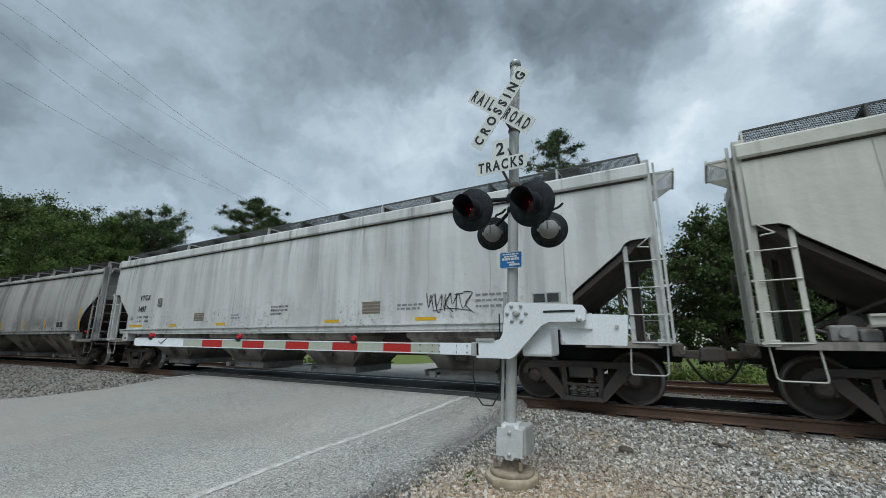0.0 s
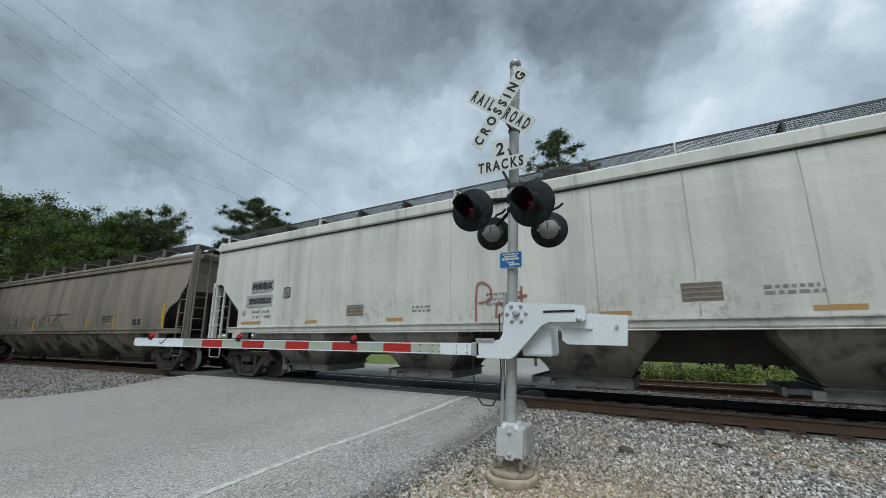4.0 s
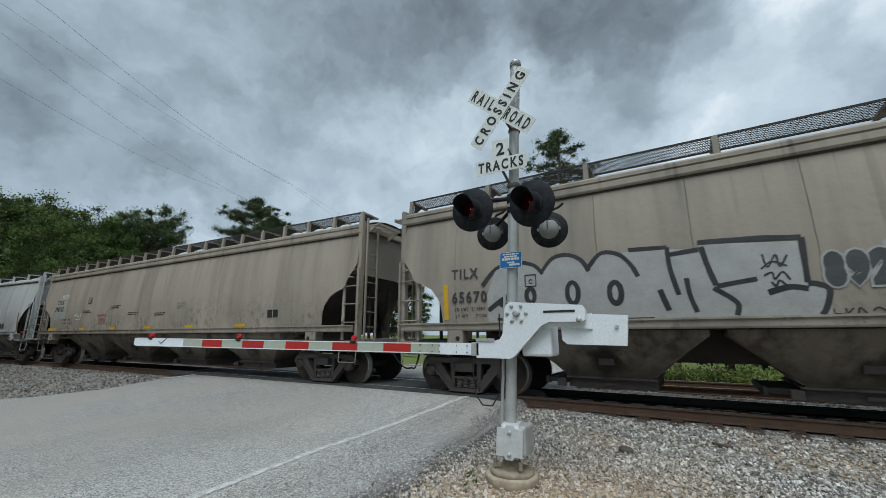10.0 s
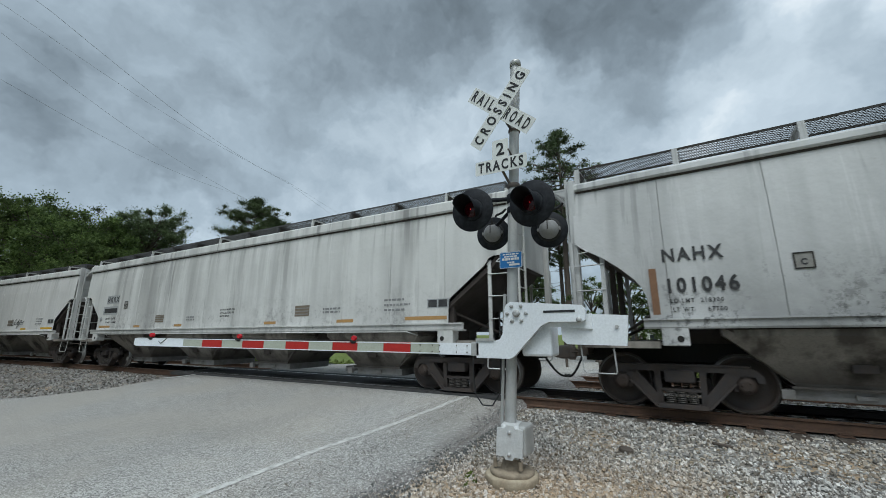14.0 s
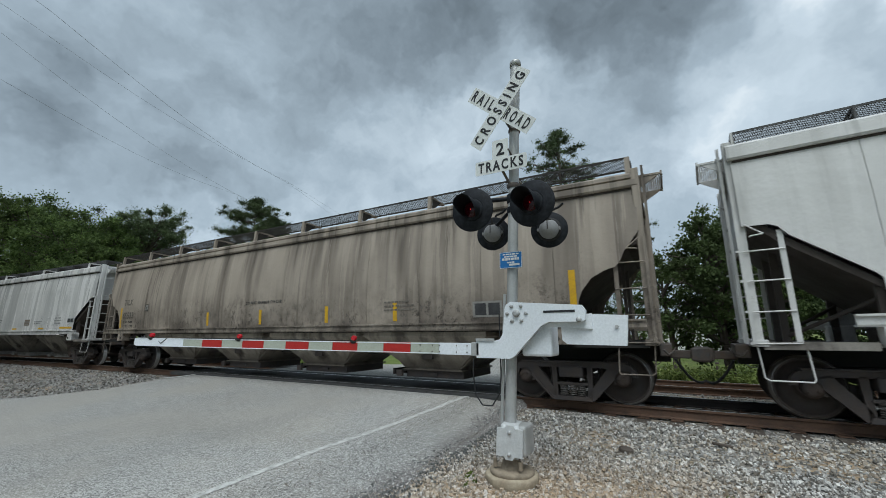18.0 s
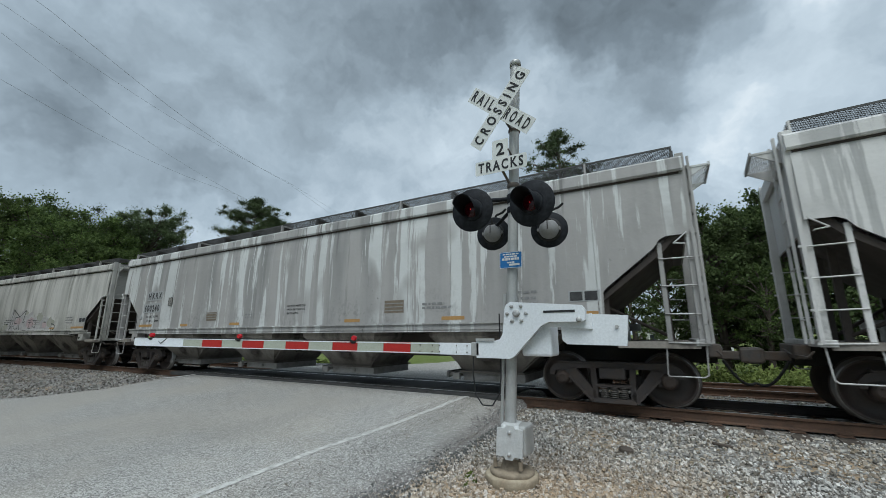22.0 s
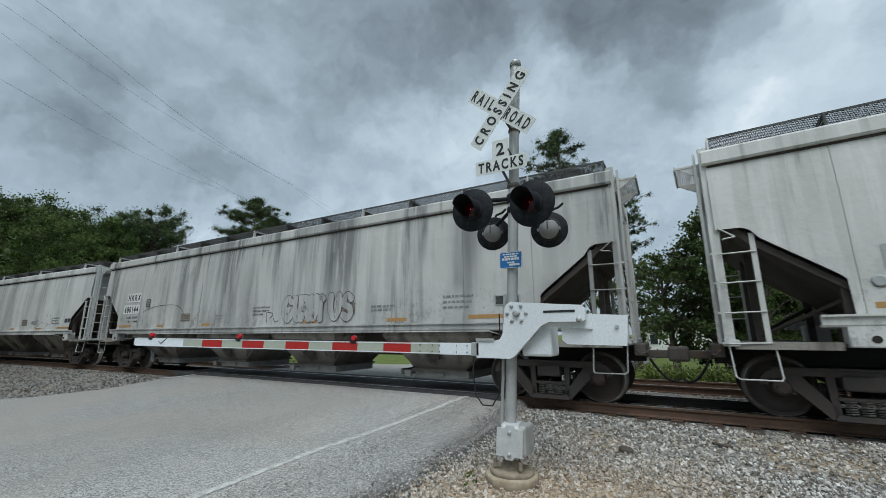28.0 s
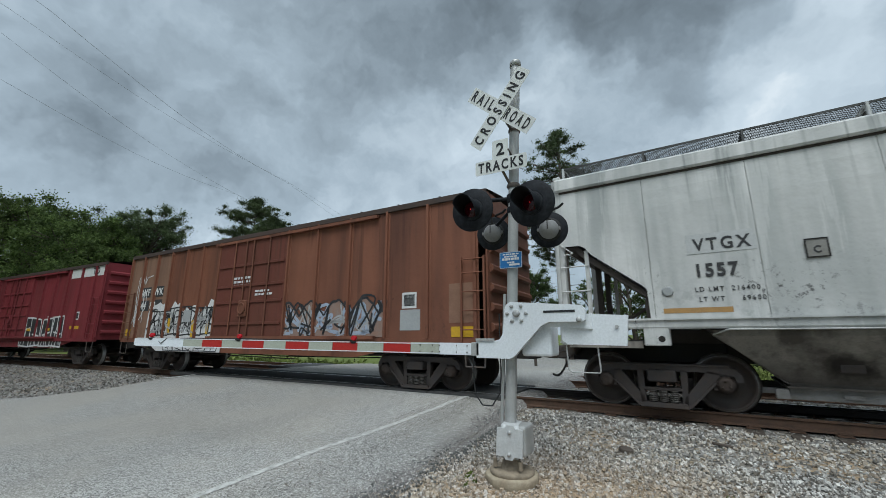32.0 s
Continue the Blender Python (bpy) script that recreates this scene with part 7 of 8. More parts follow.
def lamp_back(parent, centre, aim):
    """The rear of a lamp that faces the other road side."""
    m = Matrix.Translation(centre) @ aim
    unit = part("lamp_unit", Geo().turn([(0.235, -0.008), (0.242, 0), (0.235, 0.008), (0.10, 0.010)], 40, pose(0, 0, 0, 90, 0, 0)), M_BLACK, parent, "round black background disc seen from behind", m=m)
    part("housing", Geo().turn([(0.128, 0.0), (0.128, 0.05), (0.122, 0.062), (0.105, 0.10), (0.07, 0.135), (0.03, 0.15), (0.005, 0.152)], 30, pose(0, 0, 0, 90, 0, 0)), M_LAMPBACK, unit, "grey domed housing")
    part("seal_ring", Geo().turn([(0.13, 0.0), (0.162, 0.004), (0.162, 0.016), (0.13, 0.02)], 30, pose(0, 0, 0, 90, 0, 0)), M_CABLE, unit, "black rubber seal")
    part("hinge_rod", Geo().path([(0, -0.155, 0.10), (0.0, -0.165, -0.02)], 0.006).path([(-0.05, -0.15, 0.10), (0.05, -0.15, 0.10)], 0.006).rod((0, -0.03, 0.13), (0, -0.05, 0.22), 0.02, 8, 0.006), M_DARK, unit)
    part("latch", Geo().box(-0.15, -0.125, -0.06, -0.02, -0.02, 0.02, b=0.004).box(0.125, 0.15, -0.06, -0.02, -0.02, 0.02, b=0.004).rod((0, -0.12, 0.11), (0, -0.16, 0.0), 0.006), M_LAMPBACK, unit)
    part("cable", Geo().path([(0.0, 0.05, 0.2), (0.05, 0.02, 0.27), (0.14, 0.02, 0.3), (0.2, 0.0, 0.34)], 0.016), M_CABLE, unit)
    return unit


def build_signal():
    sig = tagged(new("crossing_signal"), "aluminium crossing signal mast with crossbuck, lamps and gate drive", "crossing signal")
    up = (MAST_TOP - MAST_FOOT).normalized()
    part("mast", Geo().rod(MAST_FOOT + up * 0.1, MAST_TOP, 0.068, 24), M_MAST, sig, "brushed aluminium pole")
    part("mast_cap", Geo().turn([(0.07, -0.07), (0.080, -0.07), (0.080, 0.0), (0.076, 0.012), (0.02, 0.02)], 24, Matrix.Translation(MAST_TOP)), M_MAST, sig)
    # crossbuck
    c = Vector((-1.874, 4.60, 4.275))
    turn = pose(0, 0, 0, 0, 0, -6)

    def fitted(words, size, x0, x1, z, wide=1.75):
        me = text_mesh(words, size, 0.001, 0.006, spacing=wide)
        xs = [v.co.x for v in me.vertices]
        k = (x1 - x0) / (max(xs) - min(xs))
        me.transform(Matrix.Translation((x0 - min(xs) * k, 0, z)) @ Matrix.Diagonal((k, 1, 1, 1)))
        return me
    one = part("blade", sign_board(None, 1.22, 0.225, r=0.012), M_WHITE, sig, "white reflective blade", m=Matrix.Translation(c + Vector((0, -0.012, 0))) @ turn @ pose(0, 0, 0, 0, -48.5, 0))
    part("letters", fitted("CROSSING", 0.215, -0.55, 0.55, -0.07), M_SIGNBLACK, one, "black letters", m=pose(0, -0.003, 0))
    two = part("blade", sign_board(None, 1.22, 0.225, r=0.012), M_WHITE, sig, "white reflective blade", m=Matrix.Translation(c) @ turn @ pose(0, 0, 0, 0, 42.5, 0))
    part("letters", fitted("RAIL", 0.215, -0.56, -0.13, -0.07), M_SIGNBLACK, two, "black letters", m=pose(0, -0.003, 0))
    part("letters", fitted("ROAD", 0.215, 0.13, 0.56, -0.07), M_SIGNBLACK, two, "black letters", m=pose(0, -0.003, 0))
    part("blade_bracket", Geo().box(-0.03, 0.03, -0.14, 0.0, -0.03, 0.03, m=Matrix.Translation(mast_at(4.27))).path([c + Vector((0.03, 0.01, -0.10)), mast_at(4.0) + Vector((-0.02, -0.05, 0))], 0.018)
         .turn([(0.08, -0.02), (0.085, 0), (0.08, 0.02)], 20, Matrix.Translation(mast_at(4.0))), M_STEEL, sig)
    # number of tracks
    t = Vector((-1.905, 4.63, 3.475))
    trk = part("tracks_plate", sign_board(None, 0.74, 0.20, r=0.025), M_WHITE, sig, "white sign plate", m=Matrix.Translation(t) @ pose(0, 0, 0, 0, 1.2, 0))
    part("letters", fitted("TRACKS", 0.195, -0.325, 0.325, -0.066, 1.35), M_SIGNBLACK, trk, "black letters", m=pose(0, -0.003, 0))
    num = part("count_plate", sign_board(None, 0.235, 0.27, r=0.025), M_WHITE, sig, "white sign plate", m=Matrix.Translation(t + Vector((0.005, 0.006, 0.235))) @ pose(0, 0, 0, 0, 1.2, 0))
    part("letters", text_mesh("2", 0.25, 0.001, 0.005, "CENTER"), M_SIGNBLACK, num, "black figure", m=pose(0, -0.003, -0.09))
    part("plate_bracket", Geo().path([t + Vector((0.02, 0.02, -0.08)), mast_at(3.2) + Vector((-0.03, -0.06, 0.02))], 0.02).turn([(0.082, -0.03), (0.095, 0), (0.082, 0.03)], 20, Matrix.Translation(mast_at(3.2)))
         .path([t + Vector((0.12, 0.0, 0.2)), mast_at(3.6) + Vector((0, -0.05, 0))], 0.012), M_STEEL, sig)
    # lamps
    p1, p2 = Vector((-2.22, 4.40, 2.826)), Vector((-1.425, 4.40, 2.776))
    lamp_unit(sig, p1, pose(0, 0, 0, 3, 0, 4), True)
    lamp_unit(sig, p2, pose(0, 0, 0, 3, 0, -4), True)
    lamp_back(sig, Vector((-2.221, 5.05, 2.652)), pose(0, 0, 0, 2, 0, 8))
    lamp_back(sig, Vector((-1.417, 5.05, 2.596)), pose(0, 0, 0, 2, 0, 8))
    k = mast_at(3.02)
    part("cross_arm", Geo().path([p1 + Vector((0.05, 0.16, 0.16)), p1 + Vector((0.25, 0.35, 0.2)), k + Vector((0, -0.02, 0)), p2 + Vector((-0.10, 0.35, 0.22)), p2 + Vector((0.0, 0.16, 0.1))], 0.028, 10)
         .turn([(0.082, -0.06), (0.09, -0.05), (0.09, 0.05), (0.082, 0.06)], 20, Matrix.Translation(k)), M_BLACK, sig, "black lamp cross arm")
    part("cross_arm", Geo().path([Vector((-2.2, 5.03, 2.72)), mast_at(2.9), Vector((-1.42, 5.03, 2.68))], 0.024, 10).turn([(0.08, -0.04), (0.086, 0), (0.08, 0.04)], 20, Matrix.Translation(mast_at(2.86))), M_BLACK, sig, "black lamp cross arm")
    # blue notice with illegible lines
    bl = part("notice", sign_board(None, 0.31, 0.212, r=0.02), M_BLUE, sig, "blue enamel notice plate", m=Matrix.Translation((-1.837, 4.70, 2.175)) @ pose(0, 0, 0, 0, 1.5, -3))
    for z, w, h in ((0.075, 0.22, 0.018), (0.045, 0.18, 0.018), (0.012, 0.24, 0.03), (-0.032, 0.10, 0.018)):
        g = Geo()
        x = -w / 2
        while x < w / 2:
            q = min(random.uniform(0.018, 0.05), w / 2 - x)
            g.box(x, x + q, -0.003, -0.001, z - h / 2, z + h / 2)
            x += q + 0.009
        part("print_line", g, M_WHITE, bl, "illegible white line")
    part("print_box", Geo().box(-0.02, 0.12, -0.003, -0.001, -0.075, -0.048), M_WHITE, bl)
    edge = Geo()
    for a in ((-0.15, 0.15, 0.098, 0.103), (-0.15, 0.15, -0.103, -0.098)):
        edge.box(a[0], a[1], -0.003, -0.001, a[2], a[3])
    edge.box(-0.152, -0.147, -0.003, -0.001, -0.1, 0.1).box(0.147, 0.152, -0.003, -0.001, -0.1, 0.1)
    part("border", edge, M_WHITE, bl)
    part("conduit", Geo().path([mast_at(1.75) + Vector((-0.09, -0.03, 0)), mast_at(0.15) + Vector((-0.10, -0.03, 0))], 0.022, 8), M_MAST, sig)
    # junction box and foot
    jb = part("junction_box", Geo().box(-0.225, 0.0, -0.17, 0.17, -0.185, 0.185, b=0.03), M_BOX, sig, "grey cast junction box", m=Matrix.Translation((-1.86, 4.80, 0.02)) @ pose(0, 0, 0, 0, 3, 12) @ pose(0.03, 0, 0))
    part("junction_box", Geo().box(-0.02, 0.20, -0.15, 0.15, -0.16, 0.17, b=0.03), M_MAST, sig, "grey cast junction box", m=Matrix.Translation((-1.95, 4.80, 0.03)) @ pose(0.03, 0, 0))
    part("cover", Geo().prism([(-0.15, -0.15), (-0.06, -0.15), (-0.04, -0.185), (0.04, -0.185), (0.06, -0.15), (0.15, -0.15), (0.15, 0.15), (0.06, 0.15), (0.04, 0.185), (-0.04, 0.185), (-0.06, 0.15), (-0.15, 0.15)], -0.02, 0.02), M_BOX, jb, "bolted cover plate", m=pose(-0.11, -0.18, 0))
    part("bolt", Geo().turn([(0.022, 0), (0.022, 0.02), (0.008, 0.026)], 8, pose(-0.11, -0.20, 0.11, 90, 0, 0)).turn([(0.022, 0), (0.022, 0.02), (0.008, 0.026)], 8, pose(-0.11, -0.20, -0.125, 90, 0, 0)), M_MAST, jb)
    part("foot", Geo().turn([(0.255, -0.02), (0.262, 0.0), (0.258, 0.022), (0.235, 0.034), (0.10, 0.04)], 28, Matrix.Translation((-1.955, 4.79, -0.332)) @ pose(0, 0, 0, 0, 2, 14)).turn([(0.15, 0.03), (0.12, 0.09), (0.09, 0.16)], 24, Matrix.Translation((-1.96, 4.80, -0.345))).turn([(0.025, 0), (0.025, 0.09)], 8, Matrix.Translation((-2.11, 4.66, -0.27))).turn([(0.025, 0), (0.025, 0.09)], 8, Matrix.Translation((-1.80, 4.66, -0.27))), M_MUD, sig, "muddy cast metal base flange")
    base = Geo().turn([(0.285, -0.4), (0.285, -0.13), (0.30, -0.10), (0.312, -0.03), (0.30, -0.005), (0.20, 0.0)], 26, Matrix.Translation((-1.965, 4.80, -0.345)))
    base.v = [(x + 0.018 * noise.noise(Vector((x * 9, y * 9, z * 20))), y + 0.018 * noise.noise(Vector((x * 9, y * 9, z * 20 + 7))), z + 0.012 * noise.noise(Vector((x * 7, y * 7, 1)))) for x, y, z in base.v]
    part("foundation", base, M_CONCRETE, sig, "tan chipped concrete foundation")
    # gate drive behind the mast and its arm bracket
    part("gate_drive", Geo().box(-1.75, -1.38, 4.72, 5.05, 0.985, 1.42, b=0.03), M_GATEWHITE, sig, "white gate drive box")
    brk = [(-2.30, 1.16), (-2.30, 0.958), (-1.86, 0.956), (-1.80, 0.985), (-1.46, 1.335), (-1.36, 1.383), (-1.00, 1.376), (-0.955, 1.40), (-0.945, 1.50), (-0.985, 1.562), (-1.83, 1.632), (-1.885, 1.60), (-1.905, 1.55), (-1.935, 1.26), (-1.98, 1.185), (-2.05, 1.165)]
    ab = part("arm_bracket", Geo().prism(brk, 4.60, 4.66), M_GATEWHITE, sig, "white steel gate arm bracket")
    part("hub", Geo().turn([(0.045, 0), (0.045, 0.03), (0.02, 0.04)], 8, pose(-1.75, 4.60, 1.49, 90, 0, 0)), M_MAST, ab)
    for q in range(6):
        a = q * math.tau / 6
        part("bolt", lambda: Geo().turn([(0.022, 0), (0.022, 0.02), (0.01, 0.025)], 6, pose(0, 0, 0, 90, 0, 0)), M_MAST, ab, key="hubbolt", m=pose(-1.75 + 0.12 * math.cos(a), 4.60, 1.49 + 0.10 * math.sin(a)))
    part("slot", Geo().box(-1.42, -1.06, 4.594, 4.601, 1.487, 1.512), M_SIGNBLACK, ab, "dark slot")
    part("pin", Geo().turn([(0.03, 0), (0.03, 0.03), (0.01, 0.035)], 10, pose(-1.02, 4.60, 1.40, 90, 0, 0)), M_MAST, ab)
    part("counterweight_arm", Geo().prism([(-1.25, 1.255), (-1.245, 1.175), (-1.19, 1.13), (-0.565, 1.118), (-0.532, 1.44), (-0.95, 1.468), (-0.96, 1.36), (-1.25, 1.36)], 4.70, 4.76), M_GATEWHITE, sig, "white counterweight plate")
    part("counterweight_arm", Geo().prism([(-1.40, 1.40), (-1.40, 1.33), (-0.9, 1.30), (-0.9, 1.47)], 4.67, 4.70), M_GATEWHITE, sig)
    part("pin", Geo().turn([(0.02, 0), (0.02, 0.02)], 8, pose(-0.65, 4.70, 1.32, 90, 0, 0)), M_MAST, sig)
    part("clamp", Geo().box(-2.38, -2.26, 4.60, 4.72, 0.975, 1.145, b=0.012).box(-2.30, -2.05, 4.58, 4.60, 1.165, 1.195), M_MAST, sig)
    part("cable", Geo().path([(-2.36, 4.63, 0.98), (-2.36, 4.62, 0.75), (-2.33, 4.62, 0.52), (-2.24, 4.62, 0.40), (-2.12, 4.64, 0.40), (-2.03, 4.68, 0.55), (-2.02, 4.70, 0.75), (-2.02, 4.70, 1.5)], 0.009, 6), M_CABLE, sig, "hanging black cable")

    # gate arm
    arm = tagged(new("gate_arm"), "lowered gate arm with red and white reflective stripes", "gate arm")
    a, b = Vector((-2.36, 4.64, 1.06)), Vector((-8.10, 3.20, 1.140))
    d = (b - a)
    ln = d.length
    x = d.normalized()
    z = (Vector((0, 0, 1)) - x * x.z).normalized()
    y = z.cross(x)
    m = Matrix((x, y, z)).transposed().to_4x4()
    m.translation = a
    arm.matrix_basis = m
    stops = [(0.0, 0.46, M_GATEWHITE)]
    q = 0.46
    cols = [M_OLIVE, M_RED]
    k = 0
    while k < 11:
        stops.append((q, q + 0.397, cols[k % 2]))
        q += 0.397
        k += 1
    stops.append((q, ln, M_GATEWHITE))
    for i, (p, r, mat) in enumerate(stops):
        h0, h1 = 0.075 - 0.02 * p / ln, 0.075 - 0.02 * r / ln
        part("arm_section", Geo().prism([(p + 0.002, -h0), (r - 0.002, -h1), (r - 0.002, h1), (p + 0.002, h0)], -0.02, 0.02), mat, arm, {M_RED: "red reflective stripe", M_OLIVE: "aged white reflective stripe"}.get(mat, "white arm section"))
    part("edge_strip", Geo().box(0.46, ln - 0.05, -0.024, 0.024, 0.055, 0.066).box(0.46, ln - 0.05, -0.024, 0.024, -0.066, -0.055), M_GATEWHITE, arm)
    for bx in (0.08, 0.22, 0.45, 0.55, 0.72):
        for s in (-0.04, 0.04):
            part("bolt", lambda: Geo().turn([(0.008, 0), (0.008, 0.010), (0.004, 0.012)], 8, pose(0, 0, 0, -90, 0, 0)), M_STEEL, arm, key="armbolt", m=pose(bx, 0.02, s))
    for p in (1.72, 3.72, 5.55):
        lamp = part("arm_lamp", lambda: Geo().turn([(0.030, -0.03), (0.036, -0.018), (0.036, 0.018), (0.03, 0.03), (0.012, 0.036)], 20, pose(0, 0, 0, 90, 0, 0)), M_ARMLAMP, arm, "red arm lamp", key="armlamp", m=pose(p, 0.0, 0.115))
        part("lamp_base", lambda: Geo().box(-0.03, 0.03, -0.03, 0.03, -0.075, -0.04, b=0.006).box(-0.05, 0.05, -0.035, 0.035, -0.06, -0.045), M_CABLE, lamp, key="armlampbase")
    part("lamp_wire", Geo().path([(1.75, 0.0, 0.082), (2.6, 0, 0.078), (3.7, 0, 0.082), (4.6, 0, 0.074), (5.2, 0.02, 0.06), (5.3, 0.03, -0.02), (5.45, 0.0, 0.06)], 0.006, 5), M_CABLE, arm)
    return sig


build_signal()

# small things lying on the stones
g = Geo().box(-0.11, 0.11, -0.022, 0.022, 0, 0.035, b=0.012).box(0.02, 0.13, -0.03, 0.02, 0.005, 0.03, b=0.01)
tagged(part("wood_chip", g, M_TIE, m=pose(0.22, 7.05, -0.27, 3, 4, -8)), "dark weathered scrap of timber on the ballast", "debris")
g = Geo().turn([(0.03, 0), (0.10, 0.02), (0.09, 0.06), (0.04, 0.08)], 9, smooth=False)
tagged(part("dark_clump", g, M_TIE, m=pose(-0.92, 6.4, -0.36, 8, 5, 20)), "dark clump of dried mud on the ballast", "debris")


# ---- plants ----
def leaf_material(name, a, b):
    mat, nt, bs = nodes(name)
    co = coords(nt)
    geo = nt.nodes.new("ShaderNodeNewGeometry")
    info = nt.nodes.new("ShaderNodeObjectInfo")
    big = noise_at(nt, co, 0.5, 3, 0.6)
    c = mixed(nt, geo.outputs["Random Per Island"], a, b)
    # dark blotches painted in for the shaded hollows between clumps
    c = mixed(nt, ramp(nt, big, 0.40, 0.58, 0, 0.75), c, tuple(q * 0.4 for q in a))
    c = mixed(nt, ramp(nt, info.outputs["Random"], 0, 1, 0, 0.25), c, (0.08, 0.09, 0.028))
    nt.links.new(c, bs.inputs["Base Color"])
    bs.inputs["Roughness"].default_value = 0.7
    bs.inputs["Specular IOR Level"].default_value = 0.2
    tl = nt.nodes.new("ShaderNodeBsdfTranslucent")
    nt.links.new(c, tl.inputs[0])
    ms = nt.nodes.new("ShaderNodeMixShader")
    ms.inputs[0].default_value = 0.32
    o = nt.nodes["Material Output"]
    nt.links.new(bs.outputs[0], ms.inputs[1])
    nt.links.new(tl.outputs[0], ms.inputs[2])
    nt.links.new(ms.outputs[0], o.inputs[0])
    return mat


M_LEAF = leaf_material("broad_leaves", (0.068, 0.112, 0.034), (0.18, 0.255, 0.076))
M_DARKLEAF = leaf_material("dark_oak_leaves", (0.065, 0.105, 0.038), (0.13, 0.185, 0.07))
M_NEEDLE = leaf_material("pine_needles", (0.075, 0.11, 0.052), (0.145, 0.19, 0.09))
M_WEED = leaf_material("weed_leaves", (0.15, 0.21, 0.05), (0.30, 0.35, 0.11))
M_BARK = surface("rough_bark", (0.10, 0.08, 0.065), (0.06, 0.05, 0.045), 0.6, 4, 0.95, 0, 20, 0.8, 0.03)


def leaf_mesh(name, centres, radii, per, size, seed, flat=1.0, mat=None, long=1.5):
    """Many small bent leaf sprays filling clumps with gaps between them."""
    rng = np.random.default_rng(seed)
    n = len(centres) * per
    c = np.repeat(np.array(centres), per, 0)
    r = np.repeat(np.array(radii), per)
    d = rng.normal(size=(n, 3))
    d /= np.linalg.norm(d, axis=1, keepdims=True)
    rad = r * np.minimum(np.abs(rng.normal(0, 0.5, n)), 1.1)
    p = c + d * rad[:, None] * np.array([1, 1, flat])
    u = rng.normal(size=(n, 3)) + d * 0.6
    u /= np.linalg.norm(u, axis=1, keepdims=True)
    w = np.cross(u, rng.normal(size=(n, 3)))
    w /= np.linalg.norm(w, axis=1, keepdims=True)
    s = size * (0.6 + 0.8 * rng.random(n))[:, None]
    bend = np.cross(u, w) * s * 0.35
    q = np.stack([p - u * s * long * 0.5, p + w * s * 0.5 + bend, p + u * s * long * 0.5, p - w * s * 0.5 + bend], 1).reshape(-1, 3)
    me = bpy.data.meshes.new(name)
    me.vertices.add(len(q))
    me.vertices.foreach_set("co", q.ravel())
    idx = np.arange(len(q), dtype=np.int32)
    me.loops.add(len(idx))
    me.loops.foreach_set("vertex_index", idx)
    me.polygons.add(n)
    me.polygons.foreach_set("loop_start", np.arange(0, len(idx), 4, dtype=np.int32))
    me.update(calc_edges=True)
    me.materials.append(mat)
    return me


def broad_tree(h, spread, seed, mat, base=0.25, clumps=70, per=110, leaf=0.30):
    """Trunk, forking limbs and a loose crown: boughs that end in tufts of leaves, with gaps between them."""
    rng = random.Random(seed)
    t = Geo()
    trunk_top = Vector((rng.uniform(-.4, .4), rng.uniform(-.4, .4), h * 0.62))
    t.rod((0, 0, -0.3), trunk_top * 0.5, h * 0.026, 10, h * 0.019)
    t.rod(trunk_top * 0.5, trunk_top, h * 0.019, 8, h * 0.008)
    centres, radii = [], []
    boughs = max(9, clumps // 6)
    for i in range(boughs):
        a = i * 2.39996 + rng.uniform(-0.4, 0.4)
        u = ((i + 0.5) / boughs) ** 0.8
        z = h * (base + (0.86 - base) * u)
        prof = math.sin(math.pi * min(1, max(0.10, u * 0.76 + 0.16))) ** 0.6
        rr = spread * prof * rng.uniform(0.55, 0.95)
        tip = Vector((rr * math.cos(a), rr * math.sin(a), z + rng.uniform(0, 0.05) * h))
        root = trunk_top * min(0.97, max(0.30, (z / h - 0.12) / 0.62))
        mid = root.lerp(tip, 0.55) + Vector((0, 0, 0.03 * h))
        t.rod(root, mid, h * 0.008, 6, h * 0.005, False)
        t.rod(mid, tip, h * 0.005, 5, h * 0.002, False)
        for k in range(6):
            q = mid.lerp(tip, rng.uniform(0.1, 1.15)) + Vector((rng.gauss(0, 1), rng.gauss(0, 1), rng.gauss(0, 0.75))) * spread * 0.15
            centres.append(tuple(q))
            radii.append(spread * rng.uniform(0.13, 0.25))
            if k % 2 == 0:
                t.rod(mid, q, h * 0.003, 4, h * 0.001, False)
    return t, leaf_mesh("crown", centres, radii, per, leaf, seed, 0.72, mat)


